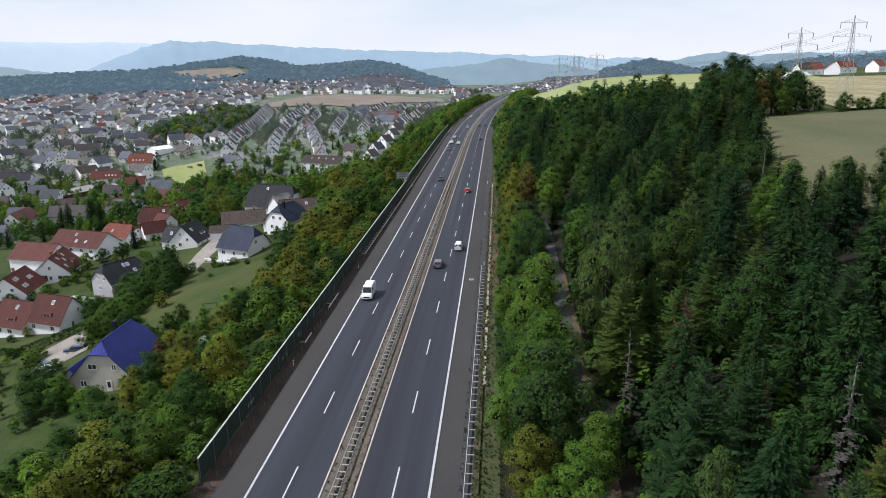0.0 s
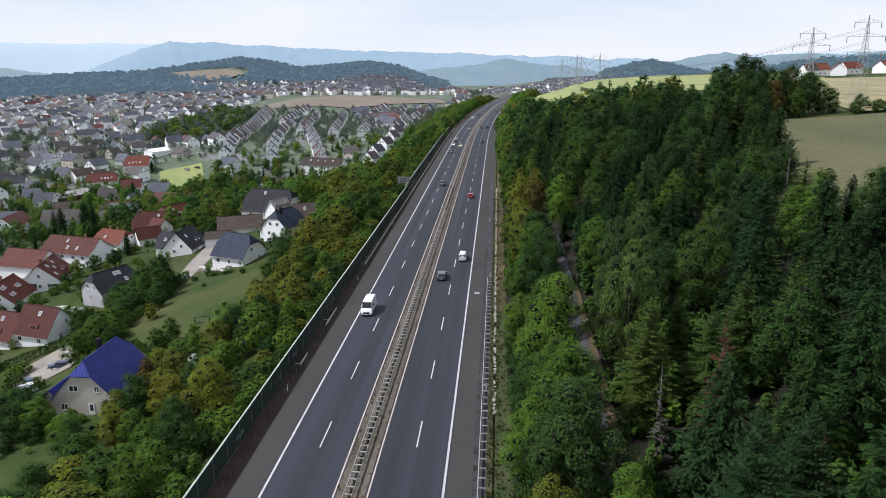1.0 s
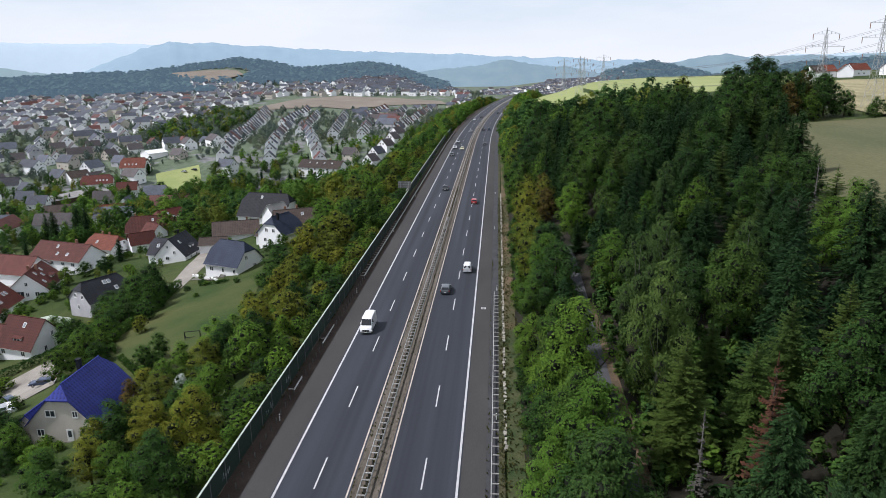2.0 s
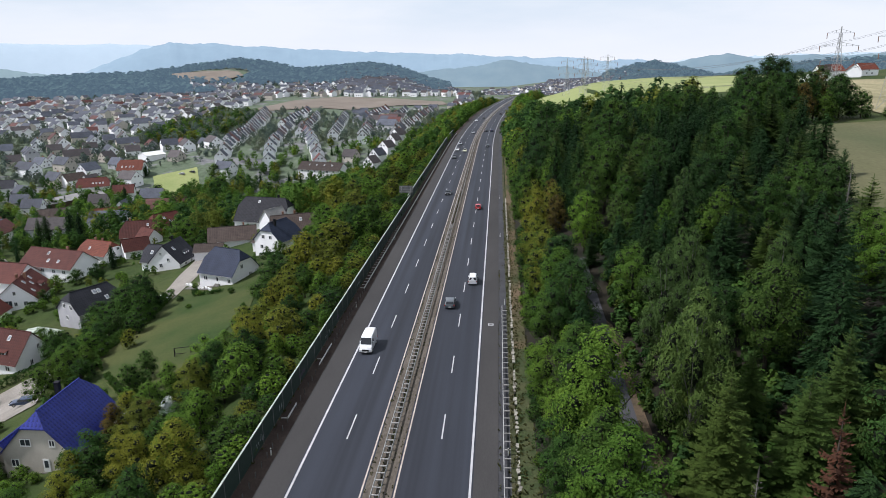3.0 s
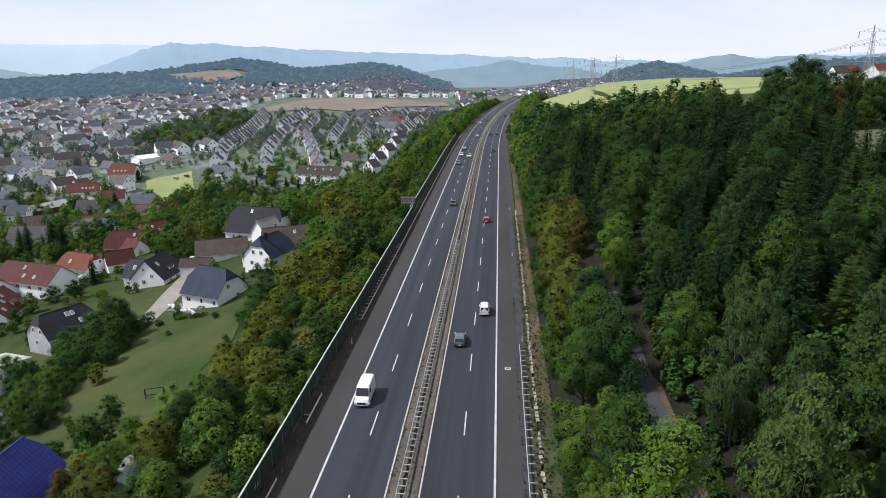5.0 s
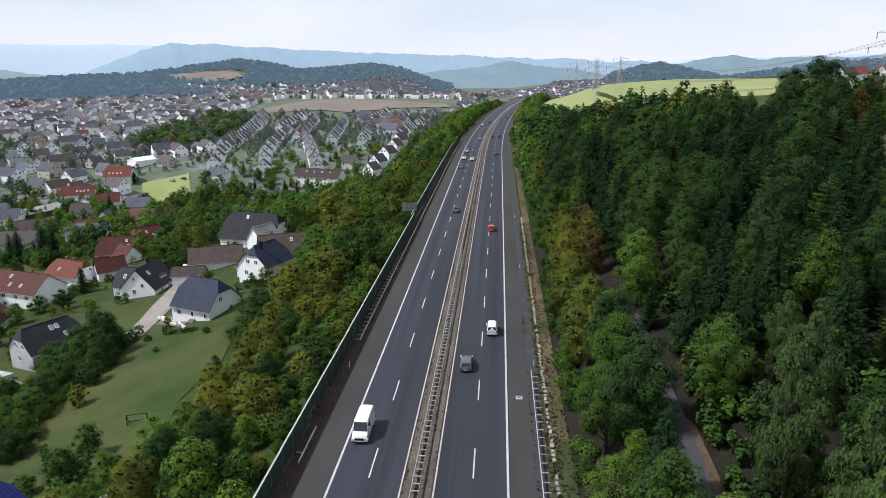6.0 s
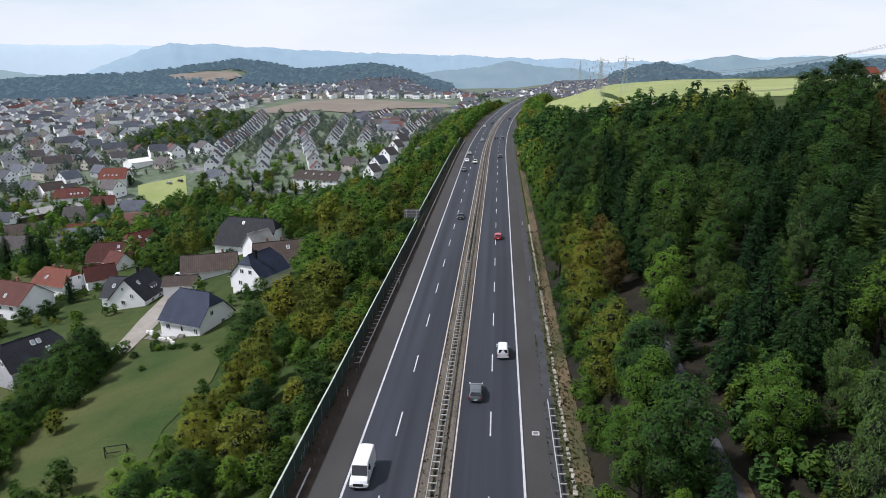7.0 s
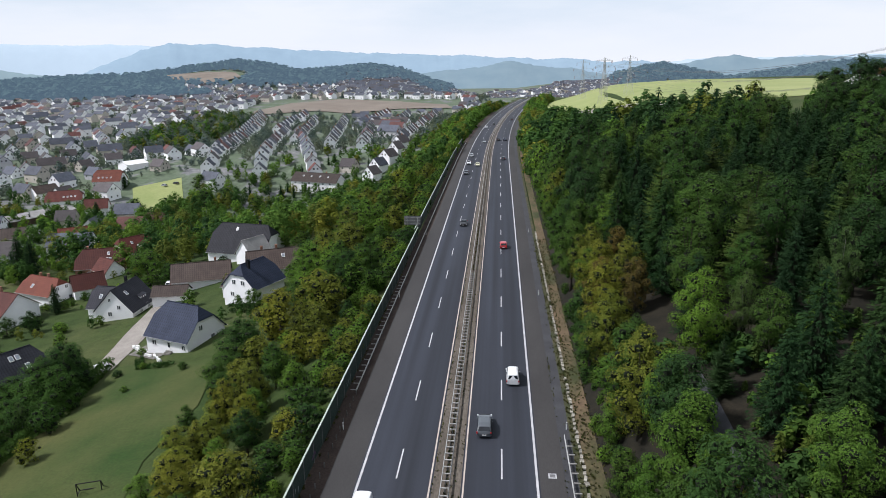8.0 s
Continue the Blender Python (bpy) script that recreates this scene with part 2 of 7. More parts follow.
M = dict(
    land=ground_mat(), asphalt=lane_mat(),
    shoulder=rough_mat("old_asphalt", (0.034, 0.033, 0.0325), (0.050, 0.048, 0.047), 0.10, 8, stretch=(1, 0.3, 1), fine_amt=0.12, relief=0.1),
    lane=rough_mat("lane_tarmac", (0.036, 0.037, 0.041), (0.054, 0.055, 0.060), 0.2, 8),
    median=rough_mat("median_gravel", (0.070, 0.059, 0.047), (0.118, 0.102, 0.083), 0.25, 4, 0.95, fine_amt=0.35, stretch=(1, 0.4, 1)),
    earth=rough_mat("bare_earth", (0.034, 0.023, 0.019), (0.062, 0.045, 0.036), 0.3, 4, 0.95, fine_amt=0.4),
    clay=rough_mat("dry_clay", (0.034, 0.046, 0.016), (0.135, 0.094, 0.058), 0.16, 3, 0.95, fine_amt=0.35, stretch=(1, 0.5, 1)),
    verge=rough_mat("verge_grass", (0.030, 0.042, 0.016), (0.075, 0.066, 0.036), 0.35, 5, 0.95, fine_amt=0.4, relief=0.6, dist=0.1),
    lawn=rough_mat("mown_lawn", (0.019, 0.044, 0.006), (0.066, 0.072, 0.021), 0.05, 2.5, 0.95, fine_amt=0.22, relief=0.4, dist=0.05),
    stubble=rough_mat("stubble_field", (0.062, 0.074, 0.031), (0.105, 0.100, 0.050), 0.04, 1.5, 0.95, fine_amt=0.15, stretch=(1, 0.35, 1)),
    tilled=rough_mat("tilled_field", (0.15, 0.125, 0.10), (0.20, 0.17, 0.14), 0.02, 0.6, 0.95, fine_amt=0.1),
    meadow=rough_mat("pale_meadow", (0.20, 0.24, 0.085), (0.27, 0.29, 0.12), 0.03, 0.8, 0.95, fine_amt=0.12),
    # brown litter taken near black to carry the shade under the trees
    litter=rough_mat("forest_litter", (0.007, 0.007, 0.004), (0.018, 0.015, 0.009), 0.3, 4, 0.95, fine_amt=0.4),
    line=rough_mat("road_paint", (0.36, 0.36, 0.37), (0.50, 0.50, 0.51), 0.8, 12, 0.6, fine_amt=0.12),
    line_warm=rough_mat("stained_road_paint", (0.34, 0.28, 0.24), (0.48, 0.42, 0.37), 0.8, 12, 0.6, fine_amt=0.15),
    steel=rough_mat("galvanised_steel", (0.36, 0.36, 0.35), (0.50, 0.50, 0.49), 0.8, 9, 0.5, 0.6, 0.5, relief=0),
    steel_dark=rough_mat("weathered_steel", (0.12, 0.12, 0.12), (0.2, 0.2, 0.2), 0.8, 9, 0.6, 0.4, 0.4, relief=0),
    panel=rough_mat("green_barrier_panel", (0.014, 0.030, 0.024), (0.030, 0.050, 0.040), 0.5, 5, 0.7, fine_amt=0.3, stretch=(1, 1, 6)),
    capping=rough_mat("pale_capping", (0.30, 0.36, 0.30), (0.48, 0.52, 0.46), 0.5, 5, 0.6),
    stone=rough_mat("gutter_stone", (0.12, 0.115, 0.10), (0.22, 0.21, 0.185), 0.6, 5, 0.9, vary=0.3),
    render_white=rough_mat("white_render", (0.80, 0.80, 0.81), (0.87, 0.87, 0.88), 0.25, 6, 0.9, fine_amt=0.05, relief=0.1, vary=0.08),
    render_cream=rough_mat("cream_render", (0.44, 0.40, 0.35), (0.54, 0.50, 0.44), 0.25, 6, 0.9, fine_amt=0.06, relief=0.1, vary=0.1),
    render_grey=rough_mat("grey_render", (0.34, 0.34, 0.36), (0.44, 0.44, 0.46), 0.25, 6, 0.9, fine_amt=0.06, relief=0.1, vary=0.1),
    brick=rough_mat("brown_brick", (0.20, 0.10, 0.07), (0.28, 0.15, 0.10), 0.4, 8, 0.9, fine_amt=0.25, vary=0.15),
    red=tile_mat("red_tiles", (0.052, 0.015, 0.012), (0.080, 0.024, 0.018)),
    orange=tile_mat("orange_tiles", (0.10, 0.028, 0.017), (0.145, 0.043, 0.026)),
    slate=tile_mat("slate_tiles", (0.014, 0.015, 0.019), (0.026, 0.027, 0.034)),
    navy=tile_mat("blue_grey_tiles", (0.014, 0.019, 0.034), (0.024, 0.031, 0.052)),
    blue=tile_mat("cobalt_glazed_tiles", (0.011, 0.016, 0.115), (0.019, 0.028, 0.175), 0.5, 0.25),
    brown=tile_mat("brown_tiles", (0.038, 0.028, 0.024), (0.062, 0.047, 0.040)),
    flat_roof=rough_mat("felt_roof", (0.20, 0.195, 0.19), (0.32, 0.31, 0.30), 0.2, 4, 0.9),
    trim=rough_mat("white_trim", (0.66, 0.66, 0.65), (0.78, 0.78, 0.77), 0.6, 8, 0.5, fine_amt=0.04, relief=0),
    wood=rough_mat("dark_wood", (0.05, 0.035, 0.025), (0.10, 0.07, 0.05), 0.8, 8, 0.8, stretch=(1, 1, 8)),
    paving=rough_mat("pale_paving", (0.19, 0.172, 0.150), (0.27, 0.25, 0.222), 0.2, 4, 0.9),
    rubber=rough_mat("tyre_rubber", (0.012, 0.012, 0.012), (0.025, 0.025, 0.025), 3, 20, 0.8, relief=0),
    bark=rough_mat("grey_bark", (0.025, 0.021, 0.016), (0.06, 0.05, 0.04), 1.5, 9, 0.95, stretch=(1, 1, 0.3)),
    bark_pale=rough_mat("birch_bark", (0.07, 0.068, 0.060), (0.17, 0.165, 0.15), 1.5, 9, 0.9, stretch=(1, 1, 3)),
    dead=rough_mat("dead_needles", (0.030, 0.012, 0.006), (0.070, 0.028, 0.014), 1.0, 6, 0.95),
    dead_grey=rough_mat("bare_grey_twigs", (0.034, 0.032, 0.028), (0.066, 0.062, 0.055), 1.0, 6, 0.95),
)
LEAVES = dict(
    broad=((0.010, 0.028, 0.005), (0.040, 0.082, 0.016), (0.082, 0.138, 0.028), 0.0, 0.45),
    bright=((0.024, 0.056, 0.008), (0.080, 0.148, 0.020), (0.140, 0.215, 0.034), 0.0, 0.2),
    autumn=((0.026, 0.036, 0.006), (0.090, 0.104, 0.015), (0.160, 0.158, 0.026), 0.02, 0.25),
    russet=((0.046, 0.034, 0.010), (0.082, 0.060, 0.017), (0.120, 0.088, 0.026), 0.04, 0.2),
    birch=((0.024, 0.046, 0.012), (0.060, 0.100, 0.026), (0.100, 0.148, 0.042), 0.01, 0.2),
    needle=((0.006, 0.017, 0.006), (0.019, 0.046, 0.015), (0.042, 0.086, 0.026), 0.0, 0.3),
    fir=((0.007, 0.018, 0.006), (0.021, 0.047, 0.016), (0.044, 0.084, 0.030), 0.0, 0.2),
    larch=((0.018, 0.036, 0.008), (0.050, 0.082, 0.018), (0.084, 0.120, 0.028), 0.01, 0.2),
    beech=((0.010, 0.028, 0.007), (0.031, 0.064, 0.016), (0.058, 0.102, 0.025), 0.0, 0.4),
    hedge=((0.012, 0.034, 0.008), (0.028, 0.060, 0.014), (0.055, 0.10, 0.022), 0.0, 0.2),
)
TURNS = dict(autumn=(0.19, 0.12, 0.02))
LEAF, LEAF_MID, LEAF_FAR = {}, {}, {}
for nm, (dk, md, lt, turned, tone) in LEAVES.items():
    needles = nm in ("needle", "fir", "larch")
    gain = 0.82 if needles else 1.05 if nm == "bright" else 1.3 if nm == "autumn" else 1.1
    dk, md, lt = (tuple(v * gain for v in c) for c in (dk, md, lt))
    dk, lt = tuple(a * 0.35 + b * 0.65 for a, b in zip(dk, md)), tuple(a * 0.45 + b * 0.55 for a, b in zip(lt, md))
    turn = TURNS.get(nm, (0.15, 0.12, 0.022))
    LEAF[nm] = leaf_mat(nm + "_foliage", dk, md, lt, turn, turned, tone, through_leaf=0.10 if needles else 0.28)
    LEAF_MID[nm] = leaf_mat(nm + "_foliage_mid", dk, md, lt, turn, turned, max(tone, 0.5), False, 2.2, 0.2, joined=True)
    # far leaves lifted, most in blue, so that their colour carries some haze
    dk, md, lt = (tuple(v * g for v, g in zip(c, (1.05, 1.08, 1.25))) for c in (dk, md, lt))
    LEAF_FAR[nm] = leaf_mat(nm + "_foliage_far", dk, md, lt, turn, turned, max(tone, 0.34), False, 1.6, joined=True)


def glass_mat(name, tint, rough=0.08):
    m, n, l, b = material(name, rough, 0, 0.6)
    l.new(ramp(n, l, noise_at(n, l, 1.2, 2), (0.3, tint), (0.7, tuple(c * 1.6 for c in tint))), b.inputs["Base Color"])
    return m


M["glass"] = glass_mat("window_glass", (0.03, 0.035, 0.042))
M["car_glass"] = glass_mat("car_glass", (0.012, 0.014, 0.017))
M["sky_glass"] = glass_mat("skylight_glass", (0.16, 0.18, 0.20))
M["lamp_glass"] = glass_mat("headlight_glass", (0.45, 0.46, 0.47))
M["tail_glass"] = glass_mat("tail_lamp_glass", (0.25, 0.01, 0.01))


def paint(name, c, rough=0.3, metal=0.0):
    m, n, l, b = material(name, rough, metal, 0.5)
    b.inputs["Coat Weight"].default_value = 0.5
    l.new(ramp(n, l, noise_at(n, l, 2.5, 4), (0.3, tuple(v * 0.88 for v in c)), (0.7, tuple(v * 1.08 for v in c))), b.inputs["Base Color"])
    return m

# Far roofs, lightened and blued in base colour in place of haze.
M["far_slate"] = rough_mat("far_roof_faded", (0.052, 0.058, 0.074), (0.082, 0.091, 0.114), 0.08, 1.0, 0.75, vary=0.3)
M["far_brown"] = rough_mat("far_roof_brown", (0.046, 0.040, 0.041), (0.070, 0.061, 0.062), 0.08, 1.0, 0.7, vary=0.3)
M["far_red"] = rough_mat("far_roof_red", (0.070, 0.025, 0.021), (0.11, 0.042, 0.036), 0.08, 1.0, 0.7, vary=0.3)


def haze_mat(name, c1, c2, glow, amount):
    """Distant land: its own colour, and a glow painted in for the haze of the air in front of it."""
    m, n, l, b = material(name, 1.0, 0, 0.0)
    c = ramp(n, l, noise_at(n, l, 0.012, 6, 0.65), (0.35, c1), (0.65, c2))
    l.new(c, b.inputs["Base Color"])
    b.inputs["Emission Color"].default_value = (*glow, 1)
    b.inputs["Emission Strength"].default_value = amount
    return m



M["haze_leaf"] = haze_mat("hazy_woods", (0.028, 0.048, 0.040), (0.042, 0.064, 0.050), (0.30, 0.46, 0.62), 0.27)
M["lane_dirt"] = rough_mat("lane_edge_earth", (0.045, 0.036, 0.022), (0.10, 0.070, 0.044), 0.5, 4, 0.95, fine_amt=0.3)
M["verge_green"] = rough_mat("verge_turf", (0.022, 0.042, 0.012), (0.062, 0.066, 0.028), 0.35, 4, 0.95, fine_amt=0.4, relief=0.5, dist=0.08)
M["slab"] = rough_mat("pale_kerb_slab", (0.20, 0.19, 0.16), (0.36, 0.345, 0.30), 0.6, 5, 0.9, vary=0.3)
M["corn"] = rough_mat("dry_corn", (0.16, 0.15, 0.075), (0.30, 0.26, 0.15), 0.12, 1.2, 0.95, stretch=(1, 0.2, 1), fine_amt=0.3)
M["film"] = rough_mat("polythene_film", (0.30, 0.36, 0.32), (0.50, 0.54, 0.50), 0.7, 5, 0.35)
# Far town foliage, paled and blued in base colour to stand in for haze.
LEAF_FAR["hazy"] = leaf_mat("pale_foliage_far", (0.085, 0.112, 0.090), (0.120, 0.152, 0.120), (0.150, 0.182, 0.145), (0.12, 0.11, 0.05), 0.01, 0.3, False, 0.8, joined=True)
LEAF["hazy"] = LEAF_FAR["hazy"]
M["spacer"] = rough_mat("pale_spacer_steel", (0.27, 0.265, 0.25), (0.38, 0.37, 0.355), 1.5, 9, 0.6, 0.2, 0.4, relief=0)
M["paint_pale"] = rough_mat("faded_pale_spray", (0.22, 0.25, 0.25), (0.36, 0.38, 0.38), 3, 12, 0.8, relief=0)
M["paint_violet"] = rough_mat("faded_violet_spray", (0.10, 0.05, 0.12), (0.20, 0.09, 0.20), 3, 12, 0.8, relief=0)
LEAF["weeds"] = leaf_mat("weed_leaves", (0.022, 0.030, 0.011), (0.042, 0.050, 0.018), (0.075, 0.074, 0.032), turned=0.03, cut=False)
# Near-black fill for the crown cores, standing in for the shade inside them.
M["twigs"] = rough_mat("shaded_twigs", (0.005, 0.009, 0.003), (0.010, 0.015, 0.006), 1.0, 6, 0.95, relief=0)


def town_mat():
    """Built-up land far off: paved streets and yards, lawns and beds between, all paled to stand in for haze."""
    m, n, l, b = material("town_land", 0.95, 0, 0.1)
    a = noise_at(n, l, 0.045, 3, 0.6)
    d = noise_at(n, l, 0.3, 3, 0.6)
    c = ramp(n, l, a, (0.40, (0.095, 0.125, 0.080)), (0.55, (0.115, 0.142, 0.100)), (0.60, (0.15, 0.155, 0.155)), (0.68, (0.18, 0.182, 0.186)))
    c = mix_rgb(n, l, 1.0, c, ramp(n, l, d, (0.3, (0.75,) * 3), (0.7, (1.2,) * 3)), "MULTIPLY")
    l.new(c, b.inputs["Base Color"])
    return m


M["town_land"] = town_mat()

# the shape of the land
RT = ((13, 0.2), (18, 0.5), (25, 1.6), (40, 6.0), (60, 12.0), (80, 19.0), (100, 22.0), (150, 25.0), (250, 27.5), (400, 31.0), (900, 42.0))
LT = ((0, -0.9), (4, -2.2), (14, -7.0), (24, -9.3), (37, -12.0), (50, -15.0), (70, -19.5), (90, -23.0), (120, -27.5), (200, -36.0), (350, -42.0), (800, -44.0))
FT = ((450, -34.0), (600, -28.0), (750, -22.5), (900, -16.5), (1100, -10.5), (1400, -2.0), (1700, 9.0), (2200, 24.0), (2900, 40.0))
WT = ((0, -1.0), (20, -8.0), (50, -13.0), (120, -17.0), (220, -24.0), (330, -30.0))


CREST = ((-60, -10.0), (-38, 0.0), (-34, 6.0), (-27.6, 12.0), (-24, 27.0), (-20.6, 40.0), (-18, 30.0), (-16, 14.0), (-13, 20.0), (-10.5, 26.0), (-8, 16.0), (-5.5, -14.0), (-2, -45.0), (0, -30.0), (4, -14.0), (8, -10.0), (10, 8.0), (12.3, 22.0), (14, 10.0), (17, -14.0), (24, 20.0), (40, 40.0))


def bend(y):
    """How far the motorway's middle has swung to the east at y."""
    return max(0.0, y - 380) ** 2 / 6800 if y < 900 else 39.8 + (y - 900) * 0.153


def table(rows, v):
    for (a, p), (b, q) in zip(rows, rows[1:]):
        if v < b:
            s = max(0.0, (v - a) / (b - a))
            return p + (q - p) * s
    return rows[-1][1]


def step(a, b, v):
    s = min(1.0, max(0.0, (v - a) / (b - a)))
    return s * s * (3 - 2 * s)


LANE_Z = ((20, 5.0), (60, 5.4), (87, 6.4), (105, 8.0), (137, 11.0), (200, 11.5), (300, 8.0), (420, 3.0))


def height(x, y):
    """The height of the land."""
    u = x - bend(y)
    r = math.hypot(x - 10, y - 40)
    az = math.degrees(math.atan2(x - 10, y - 40))
    far = table(FT, r)
    far += (-62 - far) * step(-9, -1, az) * step(1080, 1500, r)
    far += (table(CREST, az) - far) * step(1250, 1750, r)
    far += (-70 - far) * step(1850, 2500, r)
    if u >= 13:
        z = table(RT, u)
        z += (table(LANE_Z, y) - 2.2) * step(17.2, 26.0, u) * (1 - step(30, 72, u))
        return z + (far - z) * step(720, 1050, y)
    if u <= -16:
        z = table(LT, -16 - u)
        z -= 14 * step(270, 450, y) * step(4, 45, -16 - u) * (1 - step(110, 230, -16 - u))
        z -= 4 * step(52, 76, -16 - u) * (1 - step(172, 220, y))
        z = max(z, -43.0)
        z += (far - z) * step(420, 640, math.hypot(x - 10, y - 40))
        spur = table(WT, -16 - u)
        spur += (far - spur) * step(700, 1000, y)
        z += (max(z, spur) - z) * step(460, 570, y)
        return z
    z = 0.0345 * (u - 6.4)
    return z + (far - z) * step(900, 1150, y)

# helpers for meshes
def mesh_object(name, verts, faces, mats, index=None, smooth=False):
    me = bpy.data.meshes.new(name)
    me.from_pydata([tuple(v) for v in verts], [], [tuple(f) for f in faces])
    for m in (mats if isinstance(mats, (list, tuple)) else [mats]):
        me.materials.append(m)
    if index is not None:
        me.polygons.foreach_set("material_index", index)
    if smooth:
        me.polygons.foreach_set("use_smooth", [True] * len(me.polygons))
    me.update()
    return new(name, me)


def part(name, bm, mat, parent, label="", smooth=False):
    """Links a bmesh as one mesh object under a thing or a part."""
    me = bpy.data.meshes.new(name)
    bm.to_mesh(me)
    bm.free()
    me.materials.append(mat)
    if smooth:
        me.polygons.foreach_set("use_smooth", [True] * len(me.polygons))
    ob = new(name, me)
    ob.parent = parent
    if label:
        tagged(ob, label)
    return ob


def share(name, data, parent, m):
    """A piece on shared mesh data under a thing."""
    ob = new(name, data)
    ob.parent = parent
    ob.matrix_basis = m
    return ob


def box(bm, x0, y0, z0, x1, y1, z1, m=None):
    vs = [bm.verts.new(v if m is None else m @ Vector(v)) for v in ((x0, y0, z0), (x1, y0, z0), (x1, y1, z0), (x0, y1, z0), (x0, y0, z1), (x1, y0, z1), (x1, y1, z1), (x0, y1, z1))]
    for f in ((3, 2, 1, 0), (4, 5, 6, 7), (0, 1, 5, 4), (1, 2, 6, 5), (2, 3, 7, 6), (3, 0, 4, 7)):
        bm.faces.new([vs[i] for i in f])
    return bm


def beam(bm, a, b, w, h=None):
    """A square bar from a to b."""
    a, b = Vector(a), Vector(b)
    d = b - a
    m = Matrix.Translation(a) @ d.to_track_quat("Z", "Y").to_matrix().to_4x4()
    return box(bm, -w / 2, -(h or w) / 2, 0, w / 2, (h or w) / 2, d.length, m)


def tube(bm, a, b, r0, r1, sides=6):
    a, b = Vector(a), Vector(b)
    m = Matrix.Translation(a) @ (b - a).to_track_quat("Z", "Y").to_matrix().to_4x4()
    n = (b - a).length
    rings = [[bm.verts.new(m @ Vector((r * math.cos(k * math.tau / sides), r * math.sin(k * math.tau / sides), z))) for k in range(sides)] for r, z in ((r0, 0), (r1, n))]
    for k in range(sides):
        bm.faces.new((rings[0][k], rings[0][(k + 1) % sides], rings[1][(k + 1) % sides], rings[1][k]))
    bm.faces.new(rings[1])
    bm.faces.new(rings[0][::-1])
    return bm


def empty(name, m, label, category, group="", kind=""):
    ob = new(name)
    ob.empty_display_size = 0.3
    ob.matrix_basis = m
    return tagged(ob, label, category, group, kind)


def spread(a, b, first, grow):
    out, s = [a], first
    while out[-1] < b:
        out.append(out[-1] + s)
        s *= grow
    return out


# the land: one sheet to the horizon
ROAD_Z = 0.0345


def field_right(x, y):
    return x > 70 + (y - 140) * 0.27 and 122 + max(0, 95 - x) * 0.2 < y < 252


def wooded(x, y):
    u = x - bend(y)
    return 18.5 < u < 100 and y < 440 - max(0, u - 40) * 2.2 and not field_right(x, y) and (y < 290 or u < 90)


gx = sorted(set([-v for v in spread(120, 3000, 8, 1.12)] + spread(130, 3000, 8, 1.12) + [-120 + 2.5 * k for k in range(101)] + [-16, 13]))
gy = [-120, -80] + [-50 + 4 * k for k in range(130)] + spread(470, 3200, 7, 1.06)[0:]
gy = sorted(set(gy))
lv, lf, li = [], [], []
for y in gy:
    for x in gx:
        u = x - bend(y)
        z = height(x, y) - (0.45 if -15.5 < u < 15.4 and y < 1000 else 0.0)
        rough = 0.0 if -17 < u < 20 else 0.25
        lv.append((x, y, z + rough * noise.noise((x * 0.06, y * 0.06, 0))))
nx = len(gx)
for j in range(len(gy) - 1):
    for i in range(nx - 1):
        lf.append((j * nx + i, j * nx + i + 1, (j + 1) * nx + i + 1, (j + 1) * nx + i))
        x, y = (gx[i] + gx[i + 1]) / 2, (gy[j] + gy[j + 1]) / 2
        u = x - bend(y)
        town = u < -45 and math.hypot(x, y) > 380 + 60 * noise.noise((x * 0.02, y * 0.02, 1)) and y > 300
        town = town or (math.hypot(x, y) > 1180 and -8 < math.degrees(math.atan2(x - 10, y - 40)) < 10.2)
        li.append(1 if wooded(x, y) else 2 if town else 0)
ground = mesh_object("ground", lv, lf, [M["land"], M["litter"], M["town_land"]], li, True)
tagged(ground, "rolling land of grass, gardens and forest litter darkened as shade", "ground", kind="structure")


def ground_z(x, y):
    """The height of the ground sheet itself, between its grid lines."""
    i = max(0, min(len(gx) - 2, bisect(gx, x)))
    j = max(0, min(len(gy) - 2, bisect(gy, y)))
    fx, fy = (x - gx[i]) / (gx[i + 1] - gx[i]), (y - gy[j]) / (gy[j + 1] - gy[j])
    q = [lv[b * nx + a][2] for b in (j, j + 1) for a in (i, i + 1)]
    return (q[0] * (1 - fx) + q[1] * fx) * (1 - fy) + (q[2] * (1 - fx) + q[3] * fx) * fy


def bisect(rows, v):
    lo, hi = 0, len(rows)
    while hi - lo > 1:
        m = (lo + hi) // 2
        lo, hi = (m, hi) if rows[m] <= v else (lo, m)
    return lo


def drape(name, corners, mat, label, lift=0.14, cell=4.0, kind="structure", category="field"):
    """A patch of land with that outline, laid on the ground."""
    bm = bmesh.new()
    bm.faces.new([bm.verts.new((x, y, 0)) for x, y in corners])
    xs, ys = [c[0] for c in corners], [c[1] for c in corners]
    for axis, lo, hi in (((1, 0, 0), min(xs), max(xs)), ((0, 1, 0), min(ys), max(ys))):
        v = lo + cell
        while v < hi:
            bmesh.ops.bisect_plane(bm, geom=bm.verts[:] + bm.edges[:] + bm.faces[:], plane_co=Vector(axis) * v, plane_no=axis)
            v += cell
    for v in bm.verts:
        v.co.z = (height(v.co.x, v.co.y) if cell < 10 else ground_z(v.co.x, v.co.y)) + lift + 0.25 * noise.noise((v.co.x * 0.06, v.co.y * 0.06, 0))
    bmesh.ops.recalc_face_normals(bm, faces=bm.faces[:])
    ob = part(name, bm, mat, None, smooth=True)
    if ob.data.polygons[0].normal.z < 0:
        ob.data.flip_normals()
    return tagged(ob, label, category, kind=kind)


